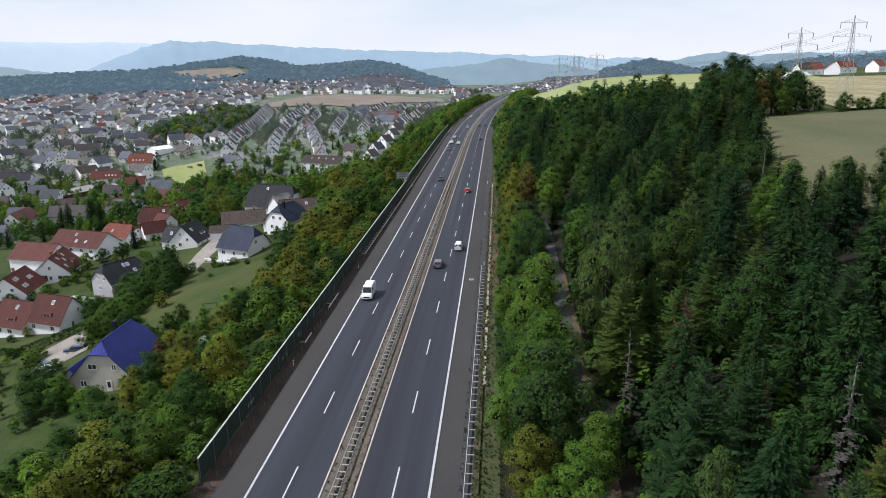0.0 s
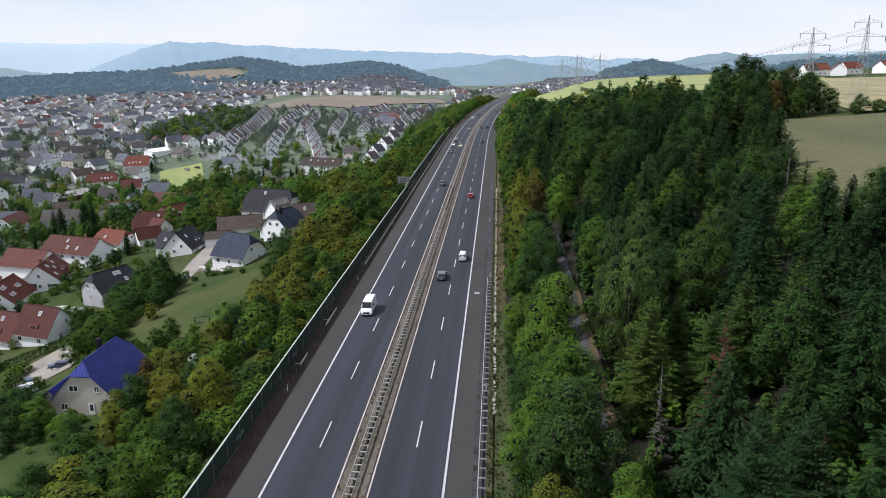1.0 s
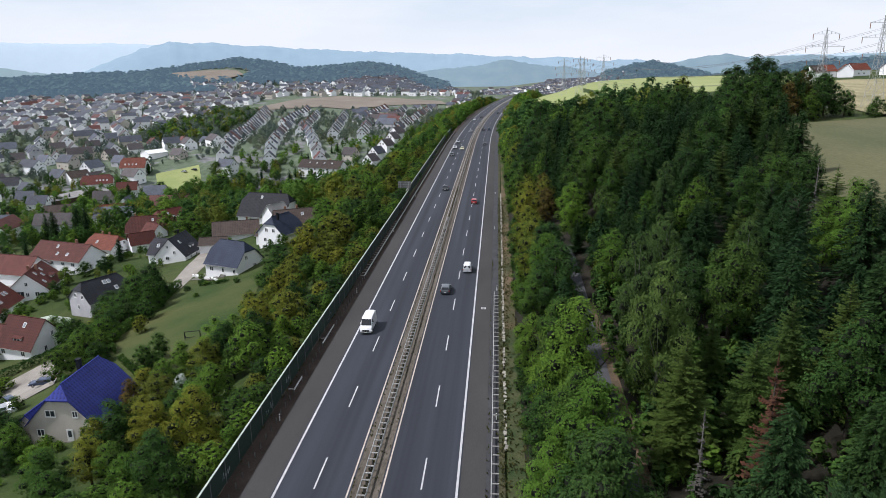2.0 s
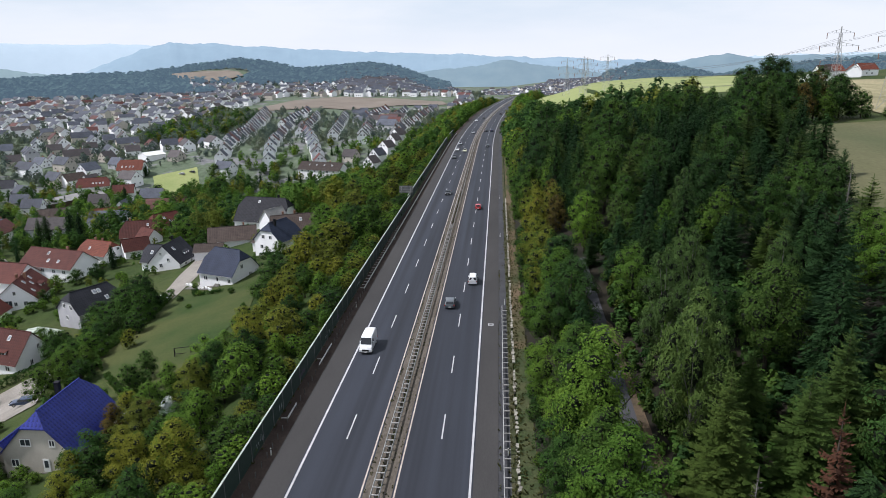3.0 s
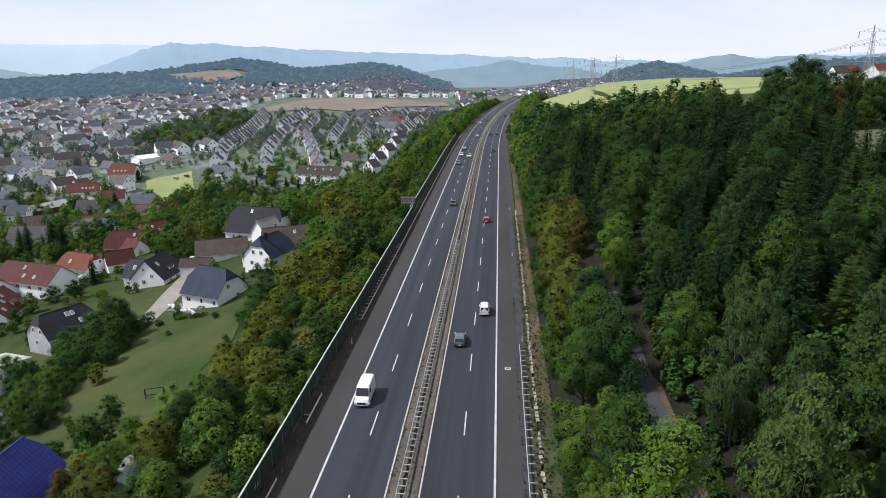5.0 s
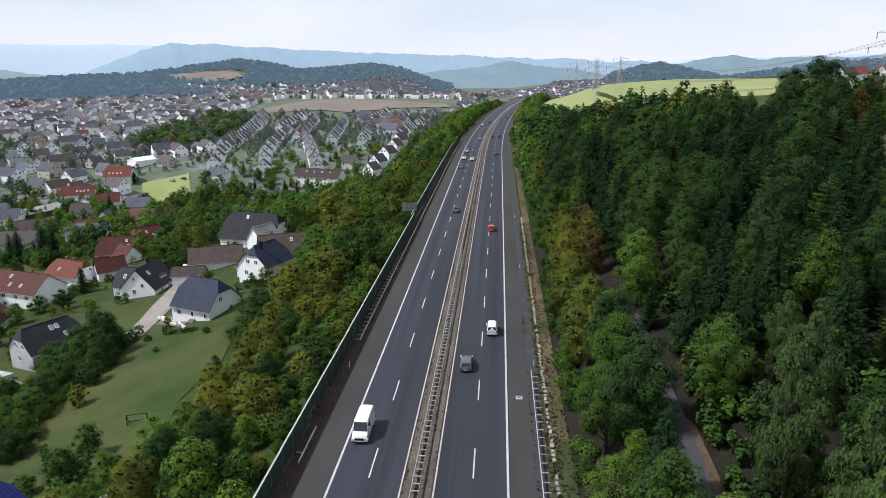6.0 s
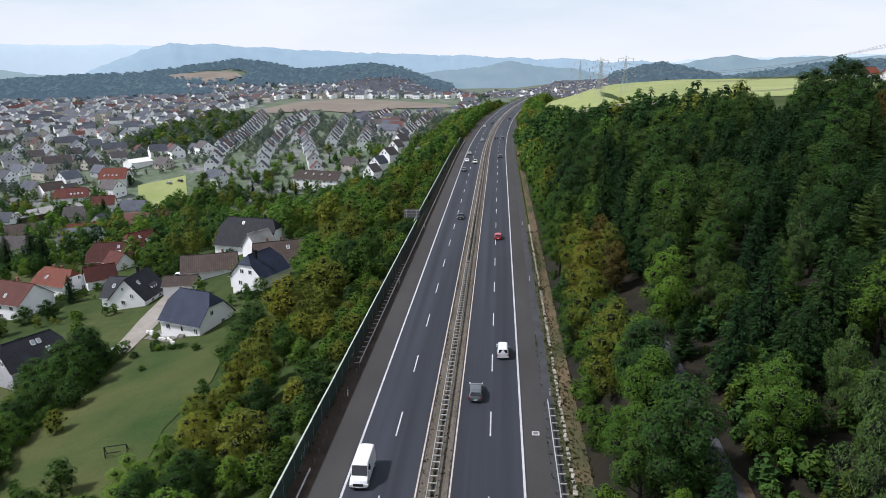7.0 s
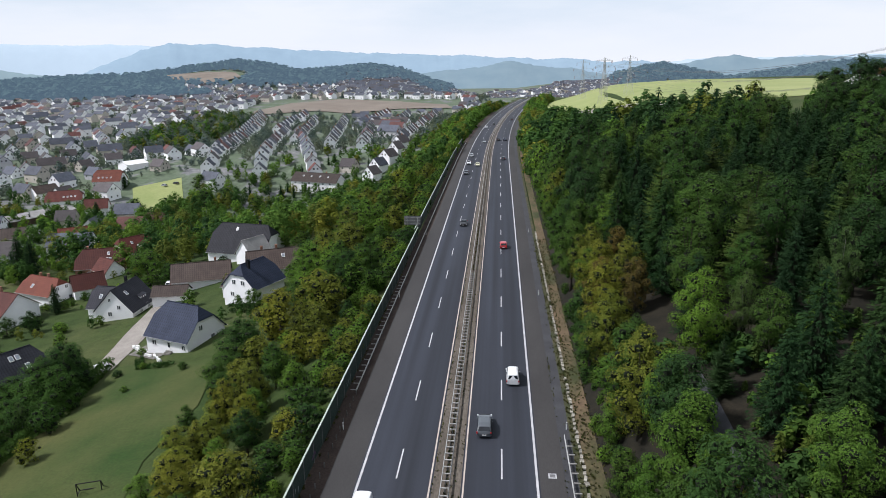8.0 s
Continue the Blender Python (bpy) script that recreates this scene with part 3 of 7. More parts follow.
# the motorway
def strip(u0, u1, y0, y1, lift=0.0, dy=6.0, tilt=ROAD_Z):
    """Vertices and faces of a band of road between two offsets from its middle."""
    n = max(1, round((y1 - y0) / dy))
    vs, fs = [], []
    for k in range(n + 1):
        y = y0 + (y1 - y0) * k / n
        for u in (u0, u1):
            vs.append((u + bend(y), y, road_z(u, y) + lift))
    for k in range(n):
        fs.append((2 * k, 2 * k + 1, 2 * k + 3, 2 * k + 2))
    return vs, fs


def road_z(u, y):
    z = ROAD_Z * (u - 6.4)
    return z + (table(FT, y) - z) * step(900, 1150, y)


def band(name, u0, u1, y0, y1, mat, label, lift=0.0, parent=None, kind="structure", category="road"):
    ob = mesh_object(name, *strip(u0, u1, y0, y1, lift), mat)
    ob.parent = parent
    return tagged(ob, label, category if parent is None else "", kind=kind if parent is None else "")


road = band("road", -12.9, 13.2, -60, 1010, M["shoulder"], "grey asphalt motorway with worn hard shoulders")
band("carriageway", -9.6, -1.1, -60, 1010, M["asphalt"], "dark bluish asphalt lanes", 0.012, road)
band("carriageway", 2.0, 10.5, -60, 1010, M["asphalt"], "dark bluish asphalt lanes", 0.012, road)
band("median", -1.1, 2.0, -60, 1010, M["median"], "tan gravel median strip", 0.03, road)
for u, w, mt, lb in ((-9.3, 0.26, "line", "white edge line"), (10.2, 0.26, "line", "white edge line"), (-1.38, 0.18, "line_warm", "dirty edge line"), (2.26, 0.18, "line_warm", "dirty edge line")):
    band("edge_line", u - w / 2, u + w / 2, -60, 1000, M[mt], lb, 0.018, road)
for u in (-5.2, 6.4):
    for k in range(-5, 50):
        y = 84 + 18 * k
        vs, fs = strip(u - 0.085, u + 0.085, y, y + 6, 0.018)
        mesh_object("lane_dash", vs, fs, M["line"]).parent = road
for u0, u1, mt, nm, lb in ((-15.6, -12.9, "earth", "verge_earth", "reddish bare earth strip beside the barrier"), (13.2, 14.6, "lane", "gutter", "grey asphalt gutter strip"), (14.6, 15.3, "verge", "verge_grass", "weedy grass verge")):
    band(nm, u0, u1, -60, 700, M[mt], lb, -0.03)
band("verge_slope", 15.6, 19.0, -60, 128, M["verge_green"], "grassy bank with dry patches beside the motorway", 0.12)
band("verge_slope", 15.6, 19.0, 128, 700, M["clay"], "dry clay bank with sparse grass", 0.12)

# roadside furniture
def rail_mesh(length, double):
    """One bay of guard rail: W-shaped beam on posts."""
    bm = bmesh.new()
    sides = ((0.42, 1), (-0.42, -1)) if double else ((0.0, 1),)
    for off, s in sides:
        prof = [(0.0, 0.44), (0.07, 0.50), (0.0, 0.585), (0.07, 0.67), (0.0, 0.75)]
        rows = [[bm.verts.new((off + s * (px + th), y, pz)) for px, pz in prof] for y in (0, length) for th in (0.0, 0.02)]
        for k in range(4):
            bm.faces.new((rows[0][k], rows[2][k], rows[2][k + 1], rows[0][k + 1]))
            bm.faces.new((rows[1][k], rows[1][k + 1], rows[3][k + 1], rows[3][k]))
        bm.faces.new((rows[0][4], rows[2][4], rows[3][4], rows[1][4]))
    return bm


def post_mesh(bm_h=0.72):
    bm = bmesh.new()
    box(bm, -0.05, -0.03, -0.3, 0.05, -0.022, bm_h)
    box(bm, -0.05, 0.022, -0.3, 0.05, 0.03, bm_h)
    box(bm, -0.006, -0.022, -0.3, 0.006, 0.022, bm_h)
    return bm


def data_of(name, bm, mat):
    me = bpy.data.meshes.new(name)
    bm.to_mesh(me)
    bm.free()
    me.materials.append(mat)
    return me


POST = data_of("post", post_mesh(), M["steel_dark"])
SPACER = data_of("spacer", box(bmesh.new(), -0.42, -0.07, 0.62, 0.42, 0.07, 0.72), M["spacer"])
SPACER_S = data_of("spacer", box(bmesh.new(), -0.78, -0.06, 0.60, 0.0, 0.06, 0.70), M["spacer"])


def at_road(u, y):
    s = (bend(y + 1) - bend(y - 1)) / 2
    return pose(u + bend(y), y, road_z(u, y), 0, 0, -math.degrees(math.atan(s)))


def guard_rail(u, y0, y1, double, label, spacing, bare=(), flip=False):
    thing = empty("guard_rail", pose(0, 0, 0), label, "guard rail", "guard rails")
    bay = data_of("rail", rail_mesh(4.0, double), M["steel"])
    y = y0
    while y < y1:
        if not any(a < y < b for a, b in bare):
            share("rail", bay, thing, at_road(u, y) @ (pose(0, 4, 0, 0, 0, 180) if flip else pose(0, 0, 0)))
        y += 4.0
    y = y0
    near = y0 + 150
    while y < min(y1, near):
        share("post", POST, thing, at_road(u, y))
        if not any(a - 2 < y < b + 2 for a, b in bare):
            share("spacer", SPACER if double else SPACER_S, thing, at_road(u, y) @ pose(0, 0, 0, 0, 0, 180 if flip else 0))
        y += spacing
    return thing


guard_rail(0.36, 62, 900, True, "double steel guard rail with spacer arms along the median", 4 / 3)
guard_rail(-13.8, 62, 460, False, "galvanised steel guard rail with missing stretches", 2.0, ((60, 104), (108, 122), (126, 156)))
guard_rail(13.85, 50, 144, False, "galvanised steel guard rail beside the hard shoulder", 1.8, (), True)

# gutter stones
stone_bm = box(bmesh.new(), -0.22, -0.42, -0.1, 0.22, 0.42, 0.14)
bmesh.ops.bevel(stone_bm, geom=stone_bm.edges[:], offset=0.05, segments=1, affect="EDGES")
STONE = data_of("stone", stone_bm, M["slab"])
gutter = empty("stone_gutter", pose(0, 0, 0), "row of pale rough gutter stones in weeds", "gutter", kind="structure")
rs = random.Random(5)
for k in range(150):
    y = 92 + k * 1.05 + rs.uniform(-0.1, 0.1)
    if rs.random() < 0.12:
        continue
    share("stone", STONE, gutter, at_road(15.45 + rs.uniform(-0.08, 0.08), y) @ pose(0, 0, rs.uniform(-0.05, 0.06), rs.uniform(-6, 6), rs.uniform(-8, 8), rs.uniform(-14, 14)) @ Matrix.Diagonal((rs.uniform(0.7, 1.2), rs.uniform(0.6, 1.05), 1, 1)))


# noise barrier
def barrier(u, y0, y1, high, label):
    thing = empty("noise_barrier", pose(0, 0, 0), label, "noise barrier", "noise barriers")
    n = round((y1 - y0) / 4)
    bm = bmesh.new()
    rows, prof = 10, []
    for k in range(rows):
        z0, z1 = 0.05 + k * (high - 0.1) / rows, 0.05 + (k + 1) * (high - 0.1) / rows
        prof += [(0.035, z0), (0.065, z0 + 0.03), (0.065, z1 - 0.03)]
    prof = prof + [(-a, b) for a, b in reversed(prof)]
    ends = [[bm.verts.new((a, yy, b)) for a, b in prof] for yy in (0.07, 3.93)]
    for k in range(len(prof)):
        j = (k + 1) % len(prof)
        bm.faces.new((ends[0][k], ends[0][j], ends[1][j], ends[1][k]))
    bm.faces.new(ends[0][::-1]), bm.faces.new(ends[1])
    bmesh.ops.recalc_face_normals(bm, faces=bm.faces[:])
    panel = data_of("panel", bm, M["panel"])
    bm = bmesh.new()
    for a, b in ((-0.09, -0.075), (0.075, 0.09)):
        box(bm, a, -0.08, -0.6, b, 0.08, high + 0.02)
    box(bm, -0.075, -0.01, -0.6, 0.075, 0.01, high + 0.02)
    post = data_of("post", bm, M["steel_dark"])
    cap = data_of("capping", box(bmesh.new(), -0.10, 0, high - 0.01, 0.10, 4.0, high + 0.06), M["capping"])
    for k in range(n):
        m = at_road(u, y0 + 4 * k)
        m.translation.z += 0.06 * noise.noise((k * 0.7, u, 0))
        share("panel", panel, thing, m)
        share("post", post, thing, m)
        share("capping", cap, thing, m)
    share("post", post, thing, at_road(u, y0 + 4 * n))
    return thing


barrier(-15.3, 69, 245, 2.9, "green slatted noise barrier with pale capping and graffiti")
barrier(-15.9, 243, 463, 3.0, "dark green slatted noise barrier behind the verge")

# road sign seen from behind
sign = empty("road_sign", at_road(-17.0, 248), "large dark road sign on two steel posts, seen from behind", "road sign")
bm = box(bmesh.new(), -2.2, -0.03, 3.0, 2.2, 0.03, 5.4)
bmesh.ops.bevel(bm, geom=bm.edges[:], offset=0.015, segments=1, affect="EDGES")
part("sign_panel", bm, M["steel_dark"], sign, "dark grey sign back")
for z in (3.4, 4.2, 5.0):
    part("rail", box(bmesh.new(), -2.15, -0.09, z, 2.15, -0.032, z + 0.07), M["steel"], sign)
for x in (-1.4, 1.4):
    part("post", tube(bmesh.new(), (x, -0.14, -4.0), (x, -0.14, 5.2), 0.06, 0.06, 8), M["steel"], sign)

# weeds along the median and the gutters
wr = np.random.default_rng(8)
wv, wf = [], []
for u, y0, y1, n, size in ((-0.98, 60, 260, 260, 0.13), (1.9, 60, 260, 130, 0.11), (0.36, 60, 260, 420, 0.19), (1.2, 60, 240, 120, 0.13), (13.35, 60, 170, 110, 0.14), (15.0, 60, 240, 700, 0.16), (15.9, 60, 240, 700, 0.17), (16.8, 60, 240, 400, 0.13), (-15.0, 69, 240, 90, 0.22), (17.9, 60, 240, 800, 0.24)):
    for k in range(n):
        y = wr.uniform(y0, y1)
        uu = u + wr.normal() * (0.09 if u < 14 else 0.3)
        c = np.array((uu + bend(y), y, road_z(uu, y) + (0.04 if uu < 15.5 else 0.14)))
        for j in range(4):
            a = wr.uniform(0, math.tau)
            d = np.array((math.cos(a), math.sin(a), 0)) * size
            top = np.array((d[0] * 0.8, d[1] * 0.8, size * wr.uniform(0.5, 1.3)))
            b = len(wv)
            side = np.array((-d[1], d[0], 0)) * 0.55
            wv.extend((c - side * 0.4, c + side * 0.4, c + top + side, c + top - side))
            wf.append((b, b + 1, b + 2, b + 3))
tagged(mesh_object("roadside_weeds", wv, wf, LEAF["weeds"]), "small dark and dry weeds along the road edges", "weeds", kind="stuff")

# a drain cover and scraps on the hard shoulder
drain = empty("drain_cover", at_road(11.9, 138.6), "pale square drain cover on the hard shoulder", "drain cover")
bm = bmesh.new()
for a in ((-0.45, -0.45, 0.45, -0.30), (-0.45, 0.30, 0.45, 0.45), (-0.45, -0.30, -0.30, 0.30), (0.30, -0.30, 0.45, 0.30)):
    box(bm, a[0], a[1], 0.0, a[2], a[3], 0.05)
bmesh.ops.remove_doubles(bm, verts=bm.verts[:], dist=0.001)
part("frame", bm, M["line"], drain)
part("grate", box(bmesh.new(), -0.30, -0.30, 0.0, 0.30, 0.30, 0.03), M["steel_dark"], drain)


def marker_post(u, y):
    thing = empty("marker_post", at_road(u, y), "white roadside marker post with a black band", "marker post", "marker posts")
    part("post", box(bmesh.new(), -0.06, -0.05, 0, 0.06, 0.05, 0.95), M["trim"], thing)
    part("band", box(bmesh.new(), -0.063, -0.053, 0.70, 0.063, 0.053, 0.82), M["rubber"], thing)


for yy in (98.5, 148.5, 198.5, 248.5):
    marker_post(-13.5, yy)
    marker_post(13.6 if yy > 150 else 14.3, yy)

# graffiti sprayed on the barrier: flat patches of faded paint
gp = random.Random(4)
for y, w, colour in ((100, 2.4, "paint_pale"), (108, 1.6, "paint_pale"), (118, 2.2, "paint_violet"), (133, 3.0, "paint_pale"), (141, 1.4, "paint_violet"), (85, 2.0, "paint_pale"), (160, 2.4, "paint_pale")):
    g = empty("graffiti", at_road(-15.225, y), "faded sprayed graffiti strokes on the noise barrier", "graffiti", "graffiti")
    for k in range(5):
        a = -w / 2 + w * k / 4
        z = 0.7 + gp.uniform(-0.1, 0.3)
        part("stroke", beam(bmesh.new(), (0.005, a, z), (0.005, a + gp.uniform(-0.2, 0.5), z + gp.uniform(0.4, 0.8)), 0.02, 0.10), M[colour], g)

# trees
def cards(rng, centres, radii, n, size, droop=0.0):
    """n small leaf clumps on the outsides of round masses of foliage, as bent four-cornered leaves."""
    centres, radii = np.array(centres), np.array(radii)
    w = (radii.prod(1)) ** (2 / 3)
    pick = rng.choice(len(centres), n, p=w / w.sum())
    d = rng.normal(size=(n, 3))
    d[:, 2] += 0.25
    d /= np.linalg.norm(d, axis=1)[:, None]
    r = 0.62 + 0.46 * rng.random(n) ** 0.6
    at = centres[pick] + d * radii[pick] * r[:, None]
    whole = at - np.array((0, 0, centres[:, 2].mean() * 0.8))
    whole /= np.linalg.norm(whole, axis=1)[:, None] + 1e-6
    nrm = d * 0.55 + whole * 0.6 + rng.normal(size=(n, 3)) * 0.15
    nrm[:, 2] += 0.12
    nrm /= np.linalg.norm(nrm, axis=1)[:, None]
    a = np.cross(nrm, rng.normal(size=(n, 3)))
    a /= np.linalg.norm(a, axis=1)[:, None]
    b = np.cross(nrm, a)
    if droop:
        a = a * (1 - droop) + np.array((0, 0, -1.0)) * droop
    s = size * (0.55 + 0.9 * rng.random(n))[:, None]
    j = 0.7 + 0.6 * rng.random((n, 4))
    long = 1.0 + droop * 1.6
    q = [at + a * s * j[:, 0:1] * long, at + b * s * 0.6 * j[:, 1:2] + nrm * s * 0.2, at - a * s * j[:, 2:3] * long, at - b * s * 0.6 * j[:, 3:4] + nrm * s * 0.2]
    return np.stack(q, 1).reshape(-1, 3), np.arange(4 * n).reshape(-1, 4)


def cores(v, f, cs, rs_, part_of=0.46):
    """Adds a core inside each mass of foliage, to be coloured as its inner shade; the leaves come first."""
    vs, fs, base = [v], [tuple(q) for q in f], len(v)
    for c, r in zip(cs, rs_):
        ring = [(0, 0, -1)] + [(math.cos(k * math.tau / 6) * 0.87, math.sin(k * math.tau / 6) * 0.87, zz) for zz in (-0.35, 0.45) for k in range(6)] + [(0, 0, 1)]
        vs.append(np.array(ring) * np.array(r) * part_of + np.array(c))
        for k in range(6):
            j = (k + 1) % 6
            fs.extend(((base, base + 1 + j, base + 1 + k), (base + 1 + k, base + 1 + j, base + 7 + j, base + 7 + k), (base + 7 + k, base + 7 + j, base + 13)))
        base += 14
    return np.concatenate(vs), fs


def broadleaf(seed, high, wide, n, size, base=0.22, lobes=24, droop=0.0):
    """Crown vertices and faces, and limbs as point pairs, of a broad-leaved tree."""
    rng = np.random.default_rng(seed)
    cs, rs_ = [], []
    for k in range(lobes):
        f = (k + 0.5) / lobes
        z = high * (base + (1 - base) * f * 0.93)
        env = wide * math.sin(math.pi * min(0.98, 0.16 + 0.80 * f)) ** 0.8
        ang = k * 2.4 + rng.uniform(-0.5, 0.5)
        rr = env * rng.uniform(0.42, 0.80)
        if k == lobes - 1:
            rr = 0
        cs.append((rr * math.cos(ang), rr * math.sin(ang), z + rng.uniform(-0.03, 0.03) * high))
        k_r = wide * rng.uniform(0.22, 0.40) * (1.0 - 0.22 * f)
        rs_.append((k_r, k_r, k_r * rng.uniform(0.75, 1.05) * (1.4 if droop else 1)))
    cs.append((0, 0, high * 0.55)), rs_.append((wide * 0.45, wide * 0.45, high * 0.28))
    v, f = cards(rng, cs, rs_, n, size, droop)
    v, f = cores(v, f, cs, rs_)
    limbs = [((0, 0, c[2] * 0.45), c) for c in cs[2:-1:2]]
    return v, f, limbs


def trunk_bm(high, r, limbs, lean=0.0):
    bm = bmesh.new()
    tube(bm, (0, 0, -0.8), (lean * 0.3, 0, high * 0.4), r, r * 0.75, 7)
    tube(bm, (lean * 0.3, 0, high * 0.4), (lean, 0, high * 0.9), r * 0.75, r * 0.15, 6)
    for a, b in limbs:
        tube(bm, a, b, r * 0.3, r * 0.08, 4)
    return bm


def conifer(seed, high, wide, tiers, per, flat=0.0, gap=0.0, blunt=0.74):
    """Whorls of drooping branches set with side sprays."""
    rng = np.random.default_rng(seed)
    vs, fs = [], []

    def quad(p, q, r, s):
        k = len(vs)
        vs.extend((p, q, r, s))
        fs.append((k, k + 1, k + 2, k + 3))

    for t in range(tiers):
        f = (t + 0.3) / tiers
        z = high * (0.10 + 0.87 * f)
        length = wide * (1 - f) ** blunt + 0.18
        for k in range(max(4, round(per * (1 - 0.45 * f)))):
            if rng.random() < gap:
                continue
            ang = rng.uniform(0, math.tau)
            ln = length * rng.uniform(0.72, 1.12)
            d = np.array((math.cos(ang), math.sin(ang), 0))
            s = np.array((-d[1], d[0], 0))
            z0 = z + rng.uniform(-0.5, 0.5) * high / tiers
            drop = (0.42 - 0.75 * f) * rng.uniform(0.6, 1.3) - flat
            segs = (4 if ln > 1.2 else 2) if tiers < 24 else 5 if ln > 1.2 else 3
            pts = []
            for j in range(segs + 1):
                a = j / segs
                pts.append(d * ln * a + np.array((0, 0, z0 - drop * ln * a + 0.16 * ln * a * a)))
            for j in range(segs):
                a = (j + 0.6) / segs
                w = ln * (0.30 * (1 - a) + 0.09)
                tip = d * w * 0.75
                for side in (1, -1):
                    o = s * side * w * rng.uniform(0.7, 1.15) + np.array((0, 0, -0.22 * w + rng.uniform(-0.12, 0.08)))
                    quad(pts[j], pts[j] + o * 0.75 + tip * 0.35, pts[j] + o + tip, pts[j + 1])
    k = len(vs)
    vs.extend((np.array((0.12, 0, high * 0.93)), np.array((0, 0.12, high * 0.93)), np.array((-0.1, -0.1, high * 0.93)), np.array((0, 0, high * 1.03))))
    fs.extend(((k, k + 1, k + 3, k + 3)[:3], (k + 1, k + 2, k + 3), (k + 2, k, k + 3)))
    leaves = len(fs)
    base = len(vs)
    # inner cone, coloured near black for the shade inside the crown
    for j, (zz, rr) in enumerate(((0.06, 0.20), (0.30, 0.16), (0.55, 0.08), (0.74, 0.02))):
        vs.extend(np.array((rr * wide * math.cos(k * math.tau / 7), rr * wide * math.sin(k * math.tau / 7), zz * high)) for k in range(7))
    for j in range(3):
        for k in range(7):
            q = (k + 1) % 7
            fs.append((base + 7 * j + k, base + 7 * j + q, base + 7 * j + 7 + q, base + 7 * j + 7 + k))
    return np.array(vs), fs, leaves


def cone_crown(seed, high, wide, n, size, tiers=17):
    """A spruce crown of many short sprays, set on drooping branches in whorls."""
    rng = np.random.default_rng(seed)
    f = 1 - (1 - rng.random(n)) ** (1 / 1.75)
    tier = np.floor(f * tiers)
    f = (tier + rng.random(n) * 0.95) / tiers
    arm = np.floor(rng.random(n) * 9)
    ang = arm * math.tau / 9 + tier * 1.31 + rng.normal(size=n) * 0.13 + 0.35 * np.sin(arm * 5.3 + tier * 2.1)
    reach = wide * np.clip(1 - f, 0.0, 1.0) ** 0.72 * (0.84 + 0.26 * np.sin(arm * 3.7 + tier * 4.9)) + 0.15
    out = 0.25 + 0.80 * rng.random(n) ** 0.6
    d = np.stack((np.cos(ang), np.sin(ang), np.zeros(n)), 1)
    at = d * (reach * out)[:, None]
    at[:, 2] = high * (0.09 + 0.90 * f) - reach * out * (0.42 - 0.62 * f) + 0.10 * reach * out ** 2
    side = np.stack((-d[:, 1], d[:, 0], np.zeros(n)), 1)
    a = d * 0.9 + side * rng.normal(size=n)[:, None] * 0.55 + np.array((0, 0, -0.28)) + rng.normal(size=(n, 3)) * 0.12
    a /= np.linalg.norm(a, axis=1)[:, None]
    b = np.cross(a, np.array((0, 0, 1.0)))
    b /= np.linalg.norm(b, axis=1)[:, None]
    b += np.array((0, 0, 1.0)) * rng.normal(size=n)[:, None] * 0.35
    s = size * (0.6 + 0.8 * rng.random(n))[:, None]
    up = np.array((0, 0, 0.12)) * s
    v = np.stack((at + a * s * 1.1, at + b * s * 0.42 + up, at - a * s * 0.9, at - b * s * 0.42 + up), 1).reshape(-1, 3)
    fs, base, ring = [tuple(q) for q in np.arange(4 * n).reshape(-1, 4)], 4 * n, []
    # inner cone, given the dark inner shade colour in the detailed crowns
    for zz, rr in ((0.05, 0.40), (0.30, 0.30), (0.58, 0.17), (0.86, 0.03)):
        ring += [(rr * wide * math.cos(k * math.tau / 7), rr * wide * math.sin(k * math.tau / 7), zz * high) for k in range(7)]
    for j in range(3):
        for k in range(7):
            q = (k + 1) % 7
            fs.append((base + 7 * j + k, base + 7 * j + q, base + 7 * j + 7 + q, base + 7 * j + 7 + k))
    return np.concatenate((v, np.array(ring))), fs, n


def tree_thing(name, crown, limbs, high, r, leaf, bark, label, category):
    """A tree at the origin, to be copied: a trunk with limbs, and a crown."""
    thing = empty(name, pose(0, 0, -500), label, category)
    part("trunk", trunk_bm(high, r, limbs), bark, thing, smooth=True)
    n = crown[2]
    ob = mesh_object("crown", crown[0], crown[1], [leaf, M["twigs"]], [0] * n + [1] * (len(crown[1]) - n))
    ob.parent = thing
    return thing


KINDS = {}


def broad_kind(key, name, label, leaf, specs, bark="bark", droop=0.0, category="tree", base=0.16):
    out = []
    for seed, high, wide, n, size in specs:
        n, size = round(n * 1.4), size * 0.8
        v, f, limbs = broadleaf(seed, high, wide, n, size, base=base, droop=droop)
        out.append((tree_thing(name, (v, f, n), limbs, high, (0.022 if bark == "bark" else 0.012) * high, LEAF[leaf], M[bark], label, category), high))
    KINDS[key] = out


broad_kind("broad", "broadleaf_tree", "dense green broad-leaved tree with an uneven crown", "broad", ((1, 14, 4.4, 6200, 0.19), (2, 16, 5.0, 6600, 0.20), (3, 12, 4.0, 5600, 0.18)), base=0.26)
broad_kind("bright", "broadleaf_tree", "fresh green broad-leaved tree with a loose crown", "bright", ((4, 12, 3.7, 6400, 0.155), (5, 13, 4.2, 6900, 0.16)))
broad_kind("autumn", "autumn_tree", "broad-leaved tree turning yellow and olive", "autumn", ((6, 10, 3.5, 5000, 0.16), (7, 12, 3.9, 5600, 0.17)))
broad_kind("small", "young_tree", "young green broad-leaved tree in a thicket", "broad", ((41, 7, 2.9, 2400, 0.18), (42, 8, 3.0, 2560, 0.19)))
